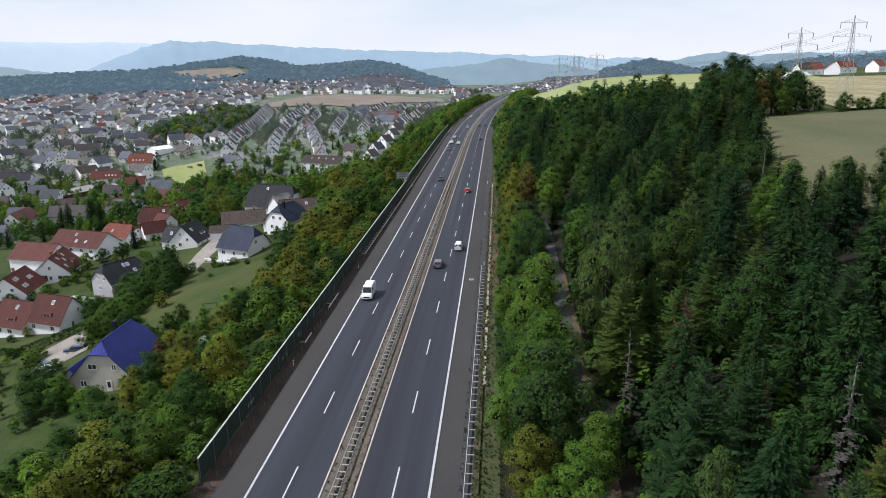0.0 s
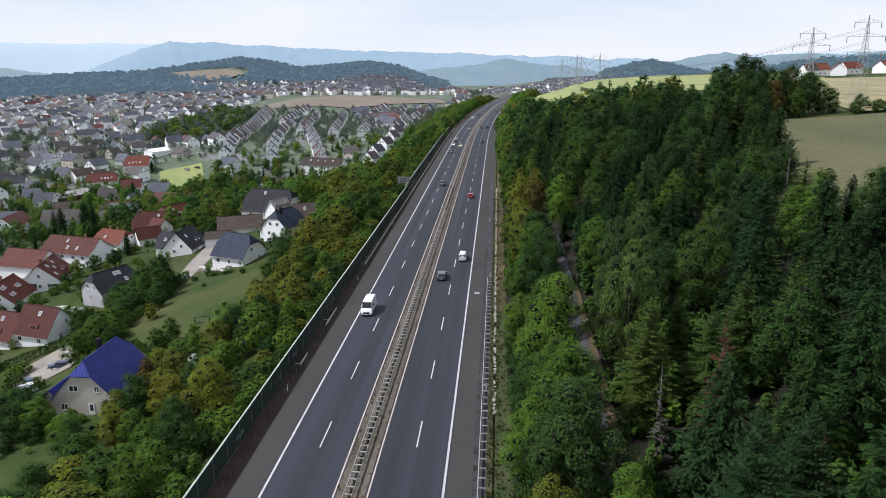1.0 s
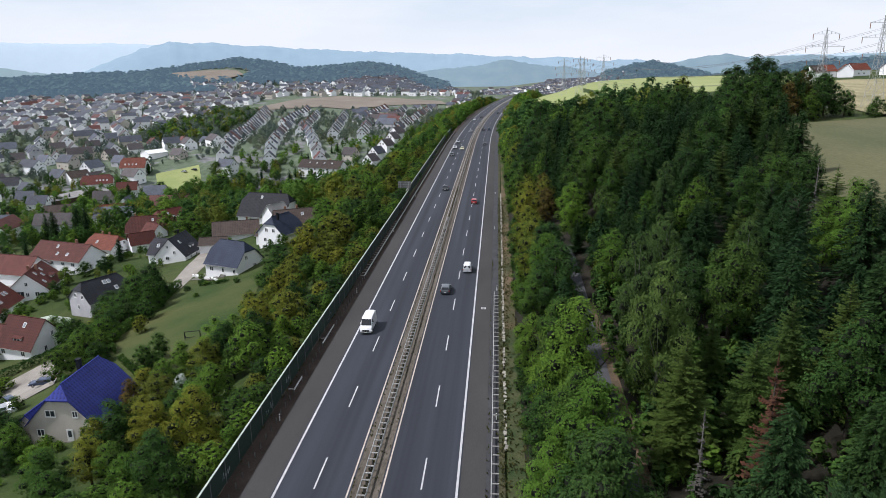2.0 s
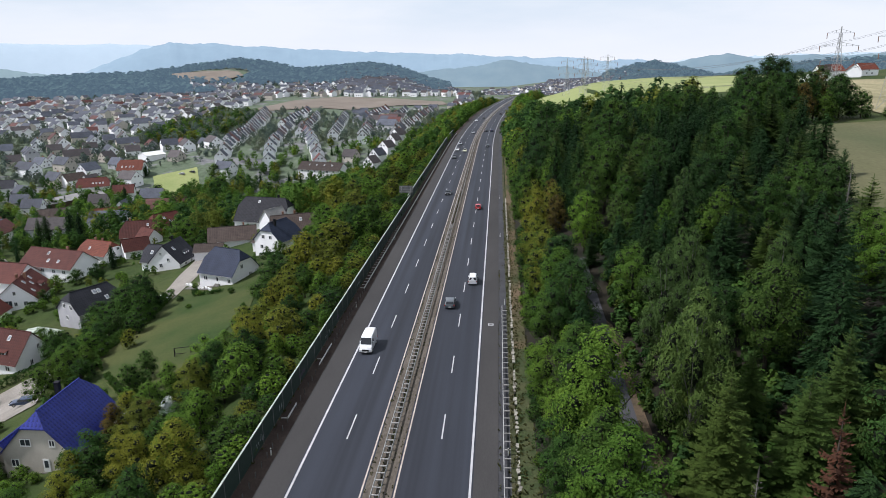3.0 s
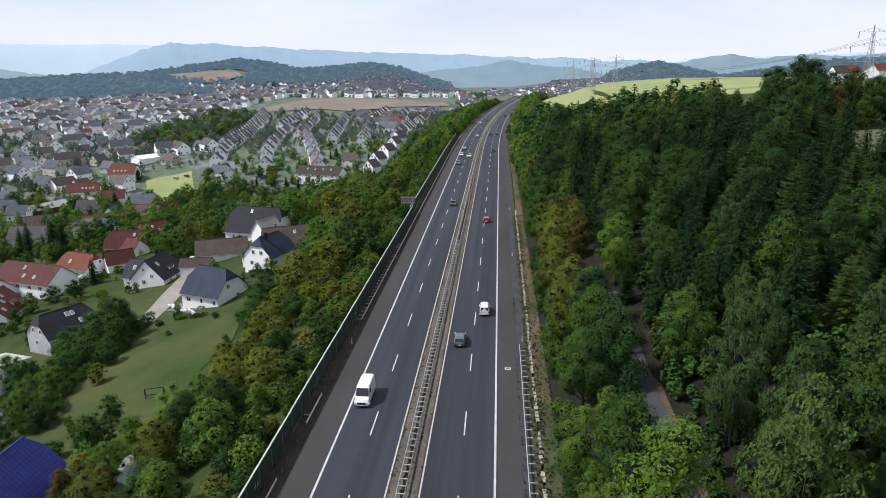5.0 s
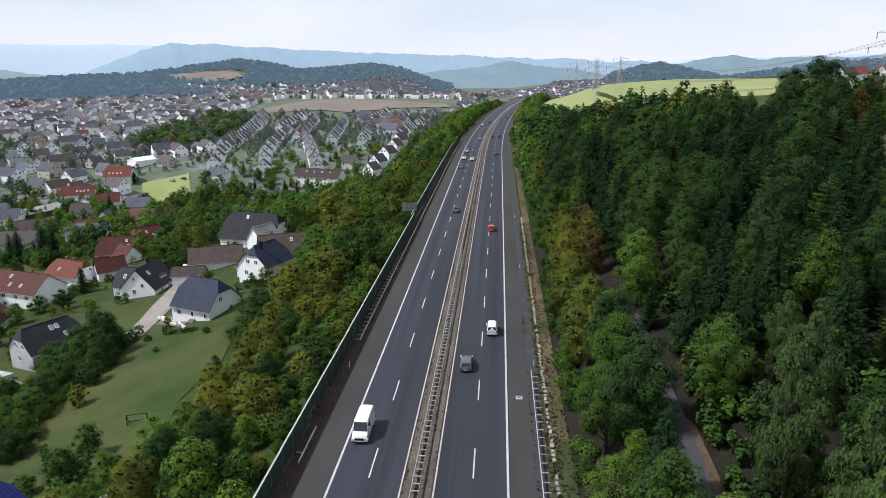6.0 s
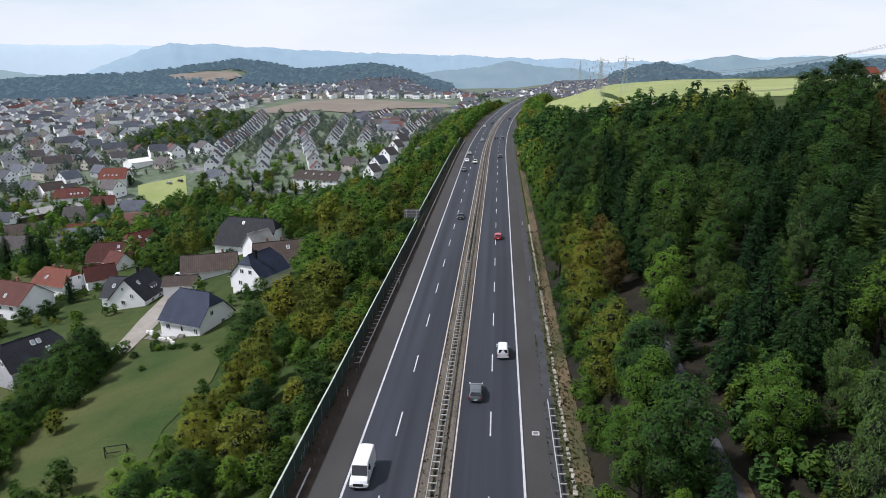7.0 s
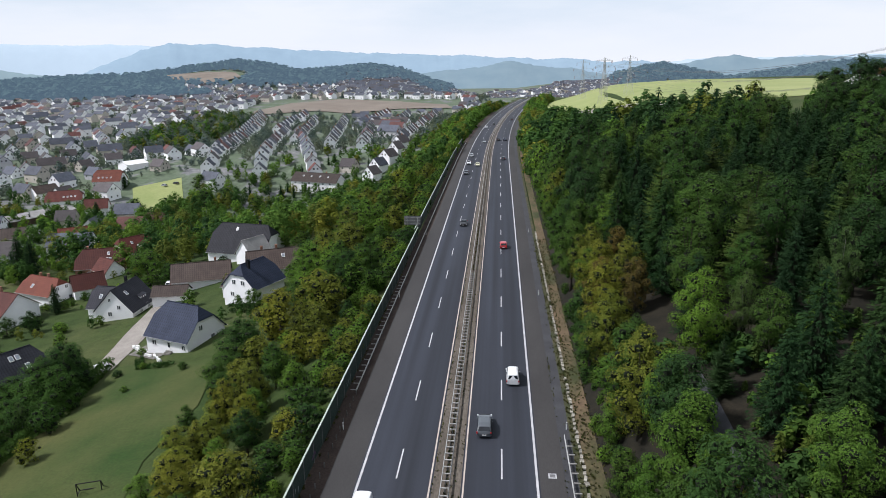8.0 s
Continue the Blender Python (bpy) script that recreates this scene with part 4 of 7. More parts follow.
broad_kind("small_b", "young_tree", "young light green tree in a thicket", "bright", ((43, 7, 2.7, 2240, 0.18), (44, 8, 2.9, 2400, 0.18)))
broad_kind("small_y", "young_tree", "young tree turning yellow in a thicket", "autumn", ((45, 7, 2.7, 2240, 0.18), (46, 6, 2.7, 2080, 0.17)))
broad_kind("round", "broadleaf_tree", "broad round green garden tree with low branches", "broad", ((61, 9, 4.6, 5800, 0.17), (62, 8, 4.0, 5200, 0.16)), base=0.04)
broad_kind("beech", "broadleaf_tree", "dark green forest tree with a heavy crown", "beech", ((15, 15, 5.0, 5000, 0.24), (16, 17, 5.4, 5400, 0.25), (17, 13, 4.8, 4600, 0.24)), base=0.3)
broad_kind("russet", "broadleaf_tree", "broad-leaved tree with russet brown autumn leaves", "russet", ((8, 8, 2.8, 2560, 0.18),))
broad_kind("birch", "birch_tree", "tall birch with pale hanging foliage", "birch", ((9, 19, 4.6, 7360, 0.19), (10, 17, 4.2, 6720, 0.19)), "bark_pale", 0.45)
broad_kind("shrub", "shrub", "dense green roadside shrub", "broad", ((11, 4.2, 2.3, 1280, 0.17), (12, 3.4, 2.1, 1120, 0.16)), category="shrub")
broad_kind("shrub_y", "shrub", "yellowish roadside shrub in early autumn", "autumn", ((13, 4.0, 2.2, 1280, 0.16),), category="shrub")
broad_kind("shrub_b", "shrub", "bright green garden shrub", "bright", ((14, 3.2, 1.9, 1024, 0.15),), category="shrub")
for key, label, leaf, specs in (
    ("spruce", "dark green spruce with drooping branches", "needle", ((21, 19, 4.9, 34, 12, 0.0), (22, 17, 4.7, 30, 12, 0.05), (23, 21, 5.2, 36, 12, 0.0))),
    ("fir", "bluish green fir with flat tiers of branches", "fir", ((24, 17, 4.9, 26, 12, 0.2), (25, 14, 4.5, 22, 12, 0.15))),
    ("larch", "yellowish green larch with feathery drooping branches", "larch", ((26, 18, 5.2, 28, 11, -0.1), (27, 16, 5.0, 24, 11, -0.1))),
):
    out = []
    for seed, high, wide, tiers, per, flat in specs:
        out.append((tree_thing(leaf.replace("needle", "spruce") + "_tree", cone_crown(seed, high, wide, 4400, 0.40, tiers // 2 + 2) if leaf == "needle" else conifer(seed, high, wide, round(tiers * 1.15), per, flat), [], high, 0.016 * high, LEAF[leaf], M["bark"], label, "conifer"), high))
    KINDS[key] = out
KINDS["dead"] = [(tree_thing("spruce_tree", conifer(31, 16, 2.6, 24, 8, 0.0, 0.15), [], 16, 0.25, M["dead"], M["bark"], "dead spruce with rust brown needles", "conifer"), 16)]
KINDS["bare"] = [(tree_thing("spruce_tree", conifer(32, 15, 1.7, 20, 6, -0.2, 0.35), [], 15, 0.25, M["dead_grey"], M["bark_pale"], "dead spruce bare and grey", "conifer"), 15)]

pick_r = random.Random(11)
PLANTED = []


def plant(key, x, y, high=None, spin=None, sink=0.0, wide=1.0, group=""):
    thing, h = pick_r.choice(KINDS[key])
    s = (high or h * pick_r.uniform(0.85, 1.15)) / h
    m = pose(x, y, height(x, y) - sink, 0, 0, pick_r.uniform(0, 360)) @ Matrix.Diagonal((s * wide, s * wide, s, 1))
    ob = copy_thing(thing, m)
    PLANTED.append((x, y, 2.0))
    if group:
        ob["group"] = group
    return ob


def free(x, y, gap):
    return all((x - a) ** 2 + (y - b) ** 2 > gap * gap for a, b, _ in PLANTED)

# the forest east of the motorway: single trees that stand out
for key, x, y, h in (
    ("bright", 18.9, 74.5, 11.0), ("bright", 24.5, 56, 12.5), ("bright", 26.5, 61, 11.5), ("birch", 30.7, 87.5, 21.0), ("birch", 31.8, 104, 19.5),
    ("birch", 34.0, 97.0, 18.0), ("bright", 60.5, 119, 11.5), ("autumn", 24.6, 120.5, 8.5), ("bright", 22.0, 113, 9.5), ("broad", 23.0, 154, 7.5),
    ("autumn", 20.8, 166, 11), ("russet", 21.5, 172, 10), ("autumn", 21.5, 178, 11.5), ("autumn", 20.5, 158, 9.5), ("russet", 24.5, 163, 12), ("autumn", 24.5, 170, 13), ("russet", 25, 181, 12), ("autumn", 21.5, 188, 11), ("beech", 101, 268, 22.5), ("beech", 95.5, 270, 20), ("beech", 106, 270, 20.5), ("beech", 101, 263, 17),
    ("beech", 112, 271, 17), ("beech", 119, 270, 17), ("russet", 116, 266, 16), ("beech", 112, 262, 16), ("round", 126, 270, 14), ("beech", 122, 264, 15), ("round", 92, 262, 17), ("beech", 98, 259, 15), ("round", 104, 260, 16), ("russet", 109, 258, 13), ("round", 131, 266, 9), ("round", 117, 260, 10), ("beech", 88, 256, 16), ("dead", 36.2, 72.5, 16.5), ("bright", 66, 122, 12.5), ("broad", 72, 118, 12), ("beech", 78, 116, 12), ("larch", 63.5, 127, 11), ("spruce", 69, 111, 14), ("bright", 85, 113, 11), ("bright", 76, 108, 12), ("bright", 62, 116, 12), ("beech", 92, 110, 11), ("spruce", 60, 108, 16),
    ("bare", 30.5, 71, 14), ("bare", 44.0, 55.0, 15.5), ("dead", 43.5, 49, 13), ("dead", 40.2, 61, 11), ("bare", 67, 138, 13), ("larch", 41, 45, 15),
    ("birch", 33, 50, 13), ("bright", 28, 50, 10.5), ("fir", 38.5, 60, 14), ("spruce", 41, 66.5, 15), ("spruce", 47, 70, 17), ("larch", 37.5, 80, 15), ("larch", 42, 84, 16),
    ("birch", 38, 122, 16), ("birch", 33.5, 148, 17), ("birch", 46, 153, 17), ("broad", 46.5, 133, 17), ("spruce", 31, 130, 18), ("fir", 28, 137, 15),
):
    plant(key, x, y, h if x > 58 else max(4.5, h + table(RT, x) - height(x, y) + (4.5 if y > 150 and x < 26 else 0.0)), group="forest trees")

# the hedge between the stubble and the corn
for key, x, y, h in (("round", 137, 258, 6.5), ("shrub", 143, 257, 4.5), ("round", 150, 258, 5.5), ("shrub", 156, 257, 4), ("round", 163, 257, 6), ("shrub", 170, 256, 4.5), ("round", 177, 256, 5.5)):
    plant(key, x, y, h, wide=1.3, group="hedge trees")

# the rest of it, by chance: conifers deep in, broad-leaved trees along the edges
FAR_TREES, MID_TREES, ACCEPT = [], [], []
tries = random.Random(3)
spots = []
for k in range(26000):
    y = tries.uniform(22, 438)
    u = tries.uniform(18.6, 100)
    spots.append((u + bend(y), y, tries.random(), tries.random()))
taken = {}
for x, y, _ in PLANTED:
    taken.setdefault((int(x // 6), int(y // 6)), []).append((x, y))


def clear(x, y, gap):
    i, j = int(x // 6), int(y // 6)
    return all((x - a) ** 2 + (y - b) ** 2 > gap * gap for di in (-1, 0, 1) for dj in (-1, 0, 1) for a, b in taken.get((i + di, j + dj), ()))


for x, y, p, q in spots:
    u = x - bend(y)
    if not wooded(x, y) or x > 0.56 * y + 40 or (23.6 < u < 30.6 and 66 < y < 120):
        continue
    edge = u < 27 or y > 330 or (u > 60 and 105 < y < 125)
    if u < 22.5:
        key = "broad" if p < 0.35 else "bright" if p < 0.5 else "autumn" if p < 0.60 else "shrub"
        h = 5 + 5 * q if u < 20.5 else 7 + 6 * q
        if y > 180:
            key, h = ("broad" if p < 0.7 else "bright" if p < 0.85 else "autumn"), 9 + 6 * q
    elif edge:
        key = "broad" if p < 0.45 else "beech" if p < 0.75 else "bright" if p < 0.82 else "birch" if p < 0.86 else "spruce" if p < 0.95 else "autumn"
    elif 150 < y < 250 and u > 46:
        key = "spruce" if p < 0.44 else "fir" if p < 0.54 else "beech" if p < 0.78 else "broad" if p < 0.90 else "larch"
    elif y > 135:
        key = "beech" if p < 0.42 else "broad" if p < 0.78 else "bright" if p < 0.82 else "autumn" if p < 0.86 else "spruce" if p < 0.94 else "larch"
    else:
        key = "spruce" if p < 0.36 else "fir" if p < 0.46 else "larch" if p < 0.62 else "beech" if p < 0.86 else "broad" if p < 0.96 else "birch"
    if 92 < y < 158 and 22.5 <= u < 46:
        key = "bright" if p < 0.14 else "birch" if p < 0.30 else "broad" if p < 0.60 else "beech" if p < 0.86 else "spruce"
    if 70 < y < 122 and 27 < u < 43 and key in ("spruce", "fir"):
        key = "birch" if p < 0.2 else "larch" if p < 0.34 else "beech"
    if not clear(x, y, 3.6 if u < 23 else (4.5 if y > 120 else 5.2) if key in ("spruce", "fir", "larch") else 6.6):
        continue
    taken.setdefault((int(x // 6), int(y // 6)), []).append((x, y))
    if u >= 22.5:
        tops = 17.5 + 0.09 * (u - 18) + 5.5 * step(150, 190, y) - 8.5 * step(230, 330, y) * (1 - step(45, 80, u)) + (8.5 * q - 1.5 if y > 120 else 9 * q - 1.5) + 3.0 * noise.noise((x * 0.05, y * 0.05, 2))
        h = min(21.0, max(6.0, tops - height(x, y)))
        if u < 27:
            h *= 0.75
    if key == "shrub":
        key = "small"
    ACCEPT.append((y, key, x, h, q))
ACCEPT.sort()
for k, (y, key, x, h, q) in enumerate(ACCEPT):
    if k < 400:
        plant(key, x, y, h, wide=1.02 if key in ("broad", "bright", "autumn", "beech") else 1.0, group="forest trees")
    elif y < 320:
        MID_TREES.append((key, x, y, h, q))
    else:
        FAR_TREES.append((key, x, y, h, q))

# undergrowth along the forest edge
for k in range(70):
    y = tries.uniform(70, 230)
    plant("shrub" if k % 3 else "shrub_b", 17.6 + tries.uniform(0, 2.2) + bend(y), y, tries.uniform(1.0, 2.6), group="verge shrubs")

# the embankment west of the motorway
for key, x, y, h in (
    ("broad", -24.5, 204, 12), ("broad", -28.5, 207, 12), ("bright", -30, 198, 10), ("broad", -22, 214, 11), ("broad", -31, 224, 11), ("autumn", -30, 188, 9), ("autumn", -33, 158, 8.5),
    ("autumn", -30.5, 162, 9), ("autumn", -27.5, 152, 8), ("autumn", -33.5, 150, 7), ("broad", -30, 171, 8), ("bright", -38, 152, 5.5), ("broad", -40, 160, 5), ("russet", -44.5, 117, 5.5), ("russet", -41.5, 111, 5.5),
    ("russet", -38.5, 117, 5), ("autumn", -37, 106, 7), ("autumn", -40, 100, 7.5), ("autumn", -33, 122, 8), ("autumn", -33, 101, 8.5), ("bright", -30, 130, 7.5),
    ("round", -76.5, 186, 11.5), ("round", -79.5, 193, 9.5), ("round", -73, 179, 9), ("shrub_y", -66, 160, 4), ("round", -75.5, 154, 7.5), ("round", -69, 144, 7.5), ("round", -72, 139, 6.5), ("shrub", -70, 170, 5), ("birch", -75, 171, 7), ("round", -76, 164, 6.5), ("bright", -80, 160, 5),
):
    plant(key, x, y, h, group="embankment trees")
emb = random.Random(7)
EMB, EMB_FAR = [], []
for k in range(9000):
    y, d = emb.uniform(46, 420), emb.uniform(1.2, 24)
    x = bend(y) - 16 - d
    if y < 66 and d < 1:
        continue
    if -70 < x < -36 and 126 < y < 192:
        continue
    if not clear(x, y, (4.4 if y < 150 else 5.6) if d > 6 else 2.4):
        continue
    taken.setdefault((int(x // 6), int(y // 6)), []).append((x, y))
    p, q = emb.random(), emb.random()
    if d < 6:
        key, h = ("shrub" if p < 0.36 else "shrub_y" if p < 0.58 else "small_b" if p < 0.74 else "shrub_b"), 1.6 + 2.8 * q
    else:
        key, h = ("broad" if p < 0.16 else "bright" if p < 0.34 else "autumn" if p < 0.54 else "small" if p < 0.64 else "small_b" if p < 0.82 else "small_y"), 4.5 + 5.5 * q
        if y > 190 and d > 10:
            h += 3
        if key == "shrub":
            h *= 0.7
    EMB.append((y, key, x, h, q))
EMB.sort()
for k, (y, key, x, h, q) in enumerate(EMB):
    if k < 330:
        plant(key, x, y, h, wide=1.2, group="embankment trees")
    else:
        key = {"small_b": "bright", "small_y": "autumn", "shrub_y": "autumn"}.get(key, "broad")
        (EMB_FAR if y < 330 else FAR_TREES).append((key, x, y, h + 2.5, q))
for k in range(2600):
    y = emb.uniform(400, 880)
    side = emb.random() < 0.62
    x = bend(y) + (-17.5 - emb.uniform(0, 26) if side else 18.0 + emb.uniform(0, 14))
    if clear(x, y, 4.6):
        taken.setdefault((int(x // 6), int(y // 6)), []).append((x, y))
        FAR_TREES.append((emb.choice(("broad", "bright", "bright", "autumn")), x, y, emb.uniform(7, 12), emb.random()))


# distant woods, joined
def quick_mesh(name, verts, quads, tris, mats, q_index, t_index, tree):
    """A large mesh from arrays, each vertex tagged with its tree's own number."""
    me = bpy.data.meshes.new(name)
    loops = np.concatenate((quads.ravel(), tris.ravel())).astype(np.int32)
    nq, nt = len(quads), len(tris)
    starts = np.concatenate((np.arange(nq) * 4, nq * 4 + np.arange(nt) * 3)).astype(np.int32)
    me.vertices.add(len(verts))
    me.vertices.foreach_set("co", verts.astype(np.float32).ravel())
    me.loops.add(len(loops))
    me.loops.foreach_set("vertex_index", loops)
    me.polygons.add(nq + nt)
    me.polygons.foreach_set("loop_start", starts)
    for m in mats:
        me.materials.append(m)
    me.polygons.foreach_set("material_index", np.concatenate((q_index, t_index)).astype(np.int32))
    me.attributes.new("tree", "FLOAT", "POINT").data.foreach_set("value", tree.astype(np.float32))
    me.update(calc_edges=True)
    me.validate()
    return new(name, me)


def far_wood(name, rows, label, n=190, size=0.85, leaf_as=None, lobes=13, leaves=LEAF_FAR, spread_by=1.0, base=0.12):
    """Many distant trees in one mesh a leaf kind, each from one of three crowns."""
    for key in sorted({r[0] for r in rows}):
        protos = []
        for j in range(3):
            if key in ("spruce", "fir", "larch"):
                v, f, nl = cone_crown(50 + len(key) + 7 * j, 17, 4.4, n, size * 1.5, 13)
                h, leaf = 17, leaves[{"spruce": "needle", "fir": "fir", "larch": "larch"}[key]]
            else:
                v, f, _ = broadleaf(60 + len(key) + 7 * j, 12, (4.9, 4.4, 5.3)[j] if key != "birch" else 3.8, n, size, base=base, lobes=lobes)
                nl, h, leaf = n, 12, leaves[key if key in leaves else "broad"]
            f = [tuple(g) for g in f]
            quads = np.array([g for g in f if len(g) == 4])
            tris = np.array([g for g in f if len(g) == 3]).reshape(-1, 3)
            qi = np.array([0 if k < nl else 1 for k, g in enumerate(f) if len(g) == 4])
            ti = np.array([0 if k < nl else 1 for k, g in enumerate(f) if len(g) == 3])
            protos.append((v, quads, tris, qi, ti, h))
        vs, qs, ts, qis, tis, own, first = [], [], [], [], [], [], 0
        for kk, x, y, hh, q in rows:
            if kk != key:
                continue
            v, quads, tris, qi, ti, h = protos[int(q * 997) % 3]
            s, a = hh / h, q * 44.0
            w = s * (0.9 + 0.35 * ((q * 313) % 1.0)) * spread_by
            r = np.array(((math.cos(a), -math.sin(a), 0), (math.sin(a), math.cos(a), 0), (0, 0, 1)))
            vs.append((v * np.array((w, w, s))) @ r.T + np.array((x, y, height(x, y))))
            qs.append(quads + first), ts.append(tris + first), qis.append(qi), tis.append(ti)
            own.append(np.full(len(v), (q * 71) % 1.0))
            first += len(v)
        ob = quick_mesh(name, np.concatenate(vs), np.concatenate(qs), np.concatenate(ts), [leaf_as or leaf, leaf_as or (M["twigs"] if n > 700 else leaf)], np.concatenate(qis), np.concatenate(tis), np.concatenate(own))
        tagged(ob, label, "trees", kind="stuff")


far_wood("forest_beyond", MID_TREES, "mixed forest trees beyond the nearer ones", 1100, 0.36, lobes=20, leaves=LEAF_MID, spread_by=0.80, base=0.40)
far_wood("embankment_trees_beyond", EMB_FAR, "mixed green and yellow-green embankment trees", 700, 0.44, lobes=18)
UNDER = []
for k in range(900):
    y, u = tries.uniform(58, 150), 22.6 + 26 * tries.random() ** 1.4
    if not (25.2 < u < 28.7):
        UNDER.append((("beech", "broad", "beech", "larch")[k % 4], u, y, tries.uniform(1.2, 3.4), tries.random()))
far_wood("undergrowth", UNDER, "dark saplings and brambles on the forest floor", 160, 1.1, leaves=LEAF_MID)
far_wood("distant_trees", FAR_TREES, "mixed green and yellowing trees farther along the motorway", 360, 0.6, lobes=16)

# gardens of the village
for key, x, y, h in (
    ("round", -178.8, 264.6, 8), ("bright", -188.0, 294.6, 8), ("spruce", -190.2, 308.6, 13), ("spruce", -185.5, 307.0, 14), ("spruce", -168.0, 297.7, 17), ("spruce", -167.5, 303.4, 14), ("autumn", -143.4, 284.8, 5), ("spruce", -121.9, 249.4, 9), ("shrub_b", -107.3, 229.8, 3), ("shrub", -121.1, 239.6, 3), ("round", -103.7, 269.1, 11), ("round", -245.3, 359.7, 9), ("round", -284.3, 431.8, 8), ("round", -185.9, 451.6, 10), ("round", -171.6, 464.4, 11), ("round", -160.9, 473.1, 11), ("round", -136.7, 460.0, 10), ("round", -75.6, 333.4, 11), ("bright", -185.8, 442.6, 8), ("round", -161.8, 408.8, 9), ("bright", -120.9, 343.0, 6), ("round", -200.6, 437.8, 10), ("round", -205.3, 428.4, 9), ("spruce", -210.2, 416.6, 12),
):
    plant(key, x, y, h, wide=1.35 if "spruce" not in key else 1.0, group="garden trees")
for key, x, y, h in (
    ("round", -229.4, 438.6, 9), ("round", -62.1, 329.8, 11), ("bright", -166.1, 507.2, 9), ("bright", -154.1, 502.7, 8), ("autumn", -145.8, 503.3, 8), ("round", -187.7, 496.1, 9), ("bright", -120.2, 208.4, 4), ("bright", -117.9, 210.8, 3.5), ("shrub_b", -124.4, 207.6, 2.6), ("shrub", -111.8, 213.4, 3), ("shrub_b", -113.9, 210.5, 2.5), ("round", -92.3, 175.0, 7), ("round", -101.4, 181.7, 6), ("round", -90.0, 187.8, 8), ("birch", -90.5, 198.4, 7), ("shrub", -79.8, 185.4, 4), ("shrub_b", -92.7, 149.4, 3), ("shrub_b", -92.7, 146.6, 3.5), ("round", -83.9, 134.3, 5), ("round", -61.1, 109.3, 7), ("bright", -55.4, 104.1, 7), ("bright", -47.1, 97.4, 6), ("round", -60.4, 105.7, 8), ("shrub_b", -53.6, 108.5, 2),
):
    plant(key, x, y, h, wide=1.35 if "spruce" not in key else 1.0, group="garden trees")
for key, x, y, h in (
    ("shrub", -47.2, 109.1, 2.2), ("shrub_b", -50.4, 106.5, 1.6), ("shrub", -69.4, 191.1, 1.5), ("shrub_b", -63.0, 182.4, 1.2), ("shrub_b", -64.9, 193.0, 1.4), ("shrub", -54.2, 188.1, 1.6), ("shrub_b", -44.2, 179.8, 3), ("round", -40.4, 177.5, 7), ("round", -42.3, 188.3, 8), ("shrub", -165.9, 440.1, 4),
):
    plant(key, x, y, h, wide=1.35 if "spruce" not in key else 1.0, group="garden trees")


def hedge(points, high, wide, label, leaf="hedge", per=42):
    """A clipped hedge along a line, of many small leaf clumps on a box outline."""
    thing = empty("hedge", pose(0, 0, 0), label, "hedge", "hedges")
    rng = np.random.default_rng(int(abs(points[0][0]) * 10))
    vs, fs, base = [], [], 0
    for (xa, ya), (xb, yb) in zip(points, points[1:]):
        ln = math.hypot(xb - xa, yb - ya)
        n = int(ln * per * (high + wide) / 2)
        a = math.atan2(yb - ya, xb - xa)
        f, side = rng.random(n), rng.random(n)
        lat = np.where(side < 0.35, -wide / 2, np.where(side < 0.7, wide / 2, (rng.random(n) - 0.5) * wide))
        z = np.where(side < 0.7, rng.random(n) * high, high) + rng.normal(size=n) * 0.06
        lat = lat + rng.normal(size=n) * 0.07
        c = np.stack((xa + (xb - xa) * f - math.sin(a) * lat, ya + (yb - ya) * f + math.cos(a) * lat, z), 1)
        c[:, 2] += [height(p[0], p[1]) for p in c]
        d = rng.normal(size=(n, 2, 3)) * 0.17
        q = np.stack((c + d[:, 0], c + d[:, 1], c - d[:, 0], c - d[:, 1]), 1).reshape(-1, 3)
        vs.append(q)
        fs.extend(tuple(base + 4 * k + j for j in range(4)) for k in range(n))
        base += 4 * n
    ob = mesh_object("foliage", np.concatenate(vs), fs, LEAF[leaf])
    ob.parent = thing
    return thing


hedge(((-103, 151.5), (-97, 160), (-92, 170)), 1.9, 1.3, "clipped dark green garden hedge beside a gravel yard")
hedge(((-109, 157), (-96, 152)), 1.5, 1.2, "dense green front garden hedge")
hedge(((-139, 217.5), (-123, 211.5)), 1.4, 1.1, "clipped green hedge below a white gable")
hedge(((-58, 221), (-50, 217)), 1.9, 0.9, "dark evergreen hedge beside a white house")
hedge(((-69, 199), (-66, 193.5), (-58, 191.5)), 0.7, 1.2, "low green border hedge along the lawn")
hedge(((-62, 144), (-52, 132.5), (-41, 128)), 0.9, 0.8, "low dark hedge at the foot of the lawn")
hedge(((-76, 199), (-73, 178), (-73, 156), (-66, 147)), 2.2, 2.2, "wild green hedge along the lawn", "broad")

# houses
def uv_roof(ob):
    """Roof coordinates in metres: along the eaves and up the slope."""
    me = ob.data
    uv = me.uv_layers.new(name="UVMap")
    for p in me.polygons:
        nrm = p.normal
        side = Vector((-nrm.y, nrm.x, 0))
        side = side.normalized() if side.length > 1e-4 else Vector((1, 0, 0))
        up = nrm.cross(side)
        for li_ in p.loop_indices:
            co = me.vertices[me.loops[li_].vertex_index].co
            uv.data[li_].uv = (co.dot(side), co.dot(up))


def slab(bm, pts, thick=0.16):
    """A roof plane with thickness, under a top face given by its corners."""
    top = [bm.verts.new(p) for p in pts]
    low = [bm.verts.new((p[0], p[1], p[2] - thick)) for p in pts]
    bm.faces.new(top)
    bm.faces.new(low[::-1])
    for k in range(len(pts)):
        j = (k + 1) % len(pts)
        bm.faces.new((top[j], top[k], low[k], low[j]))


WIN = {}


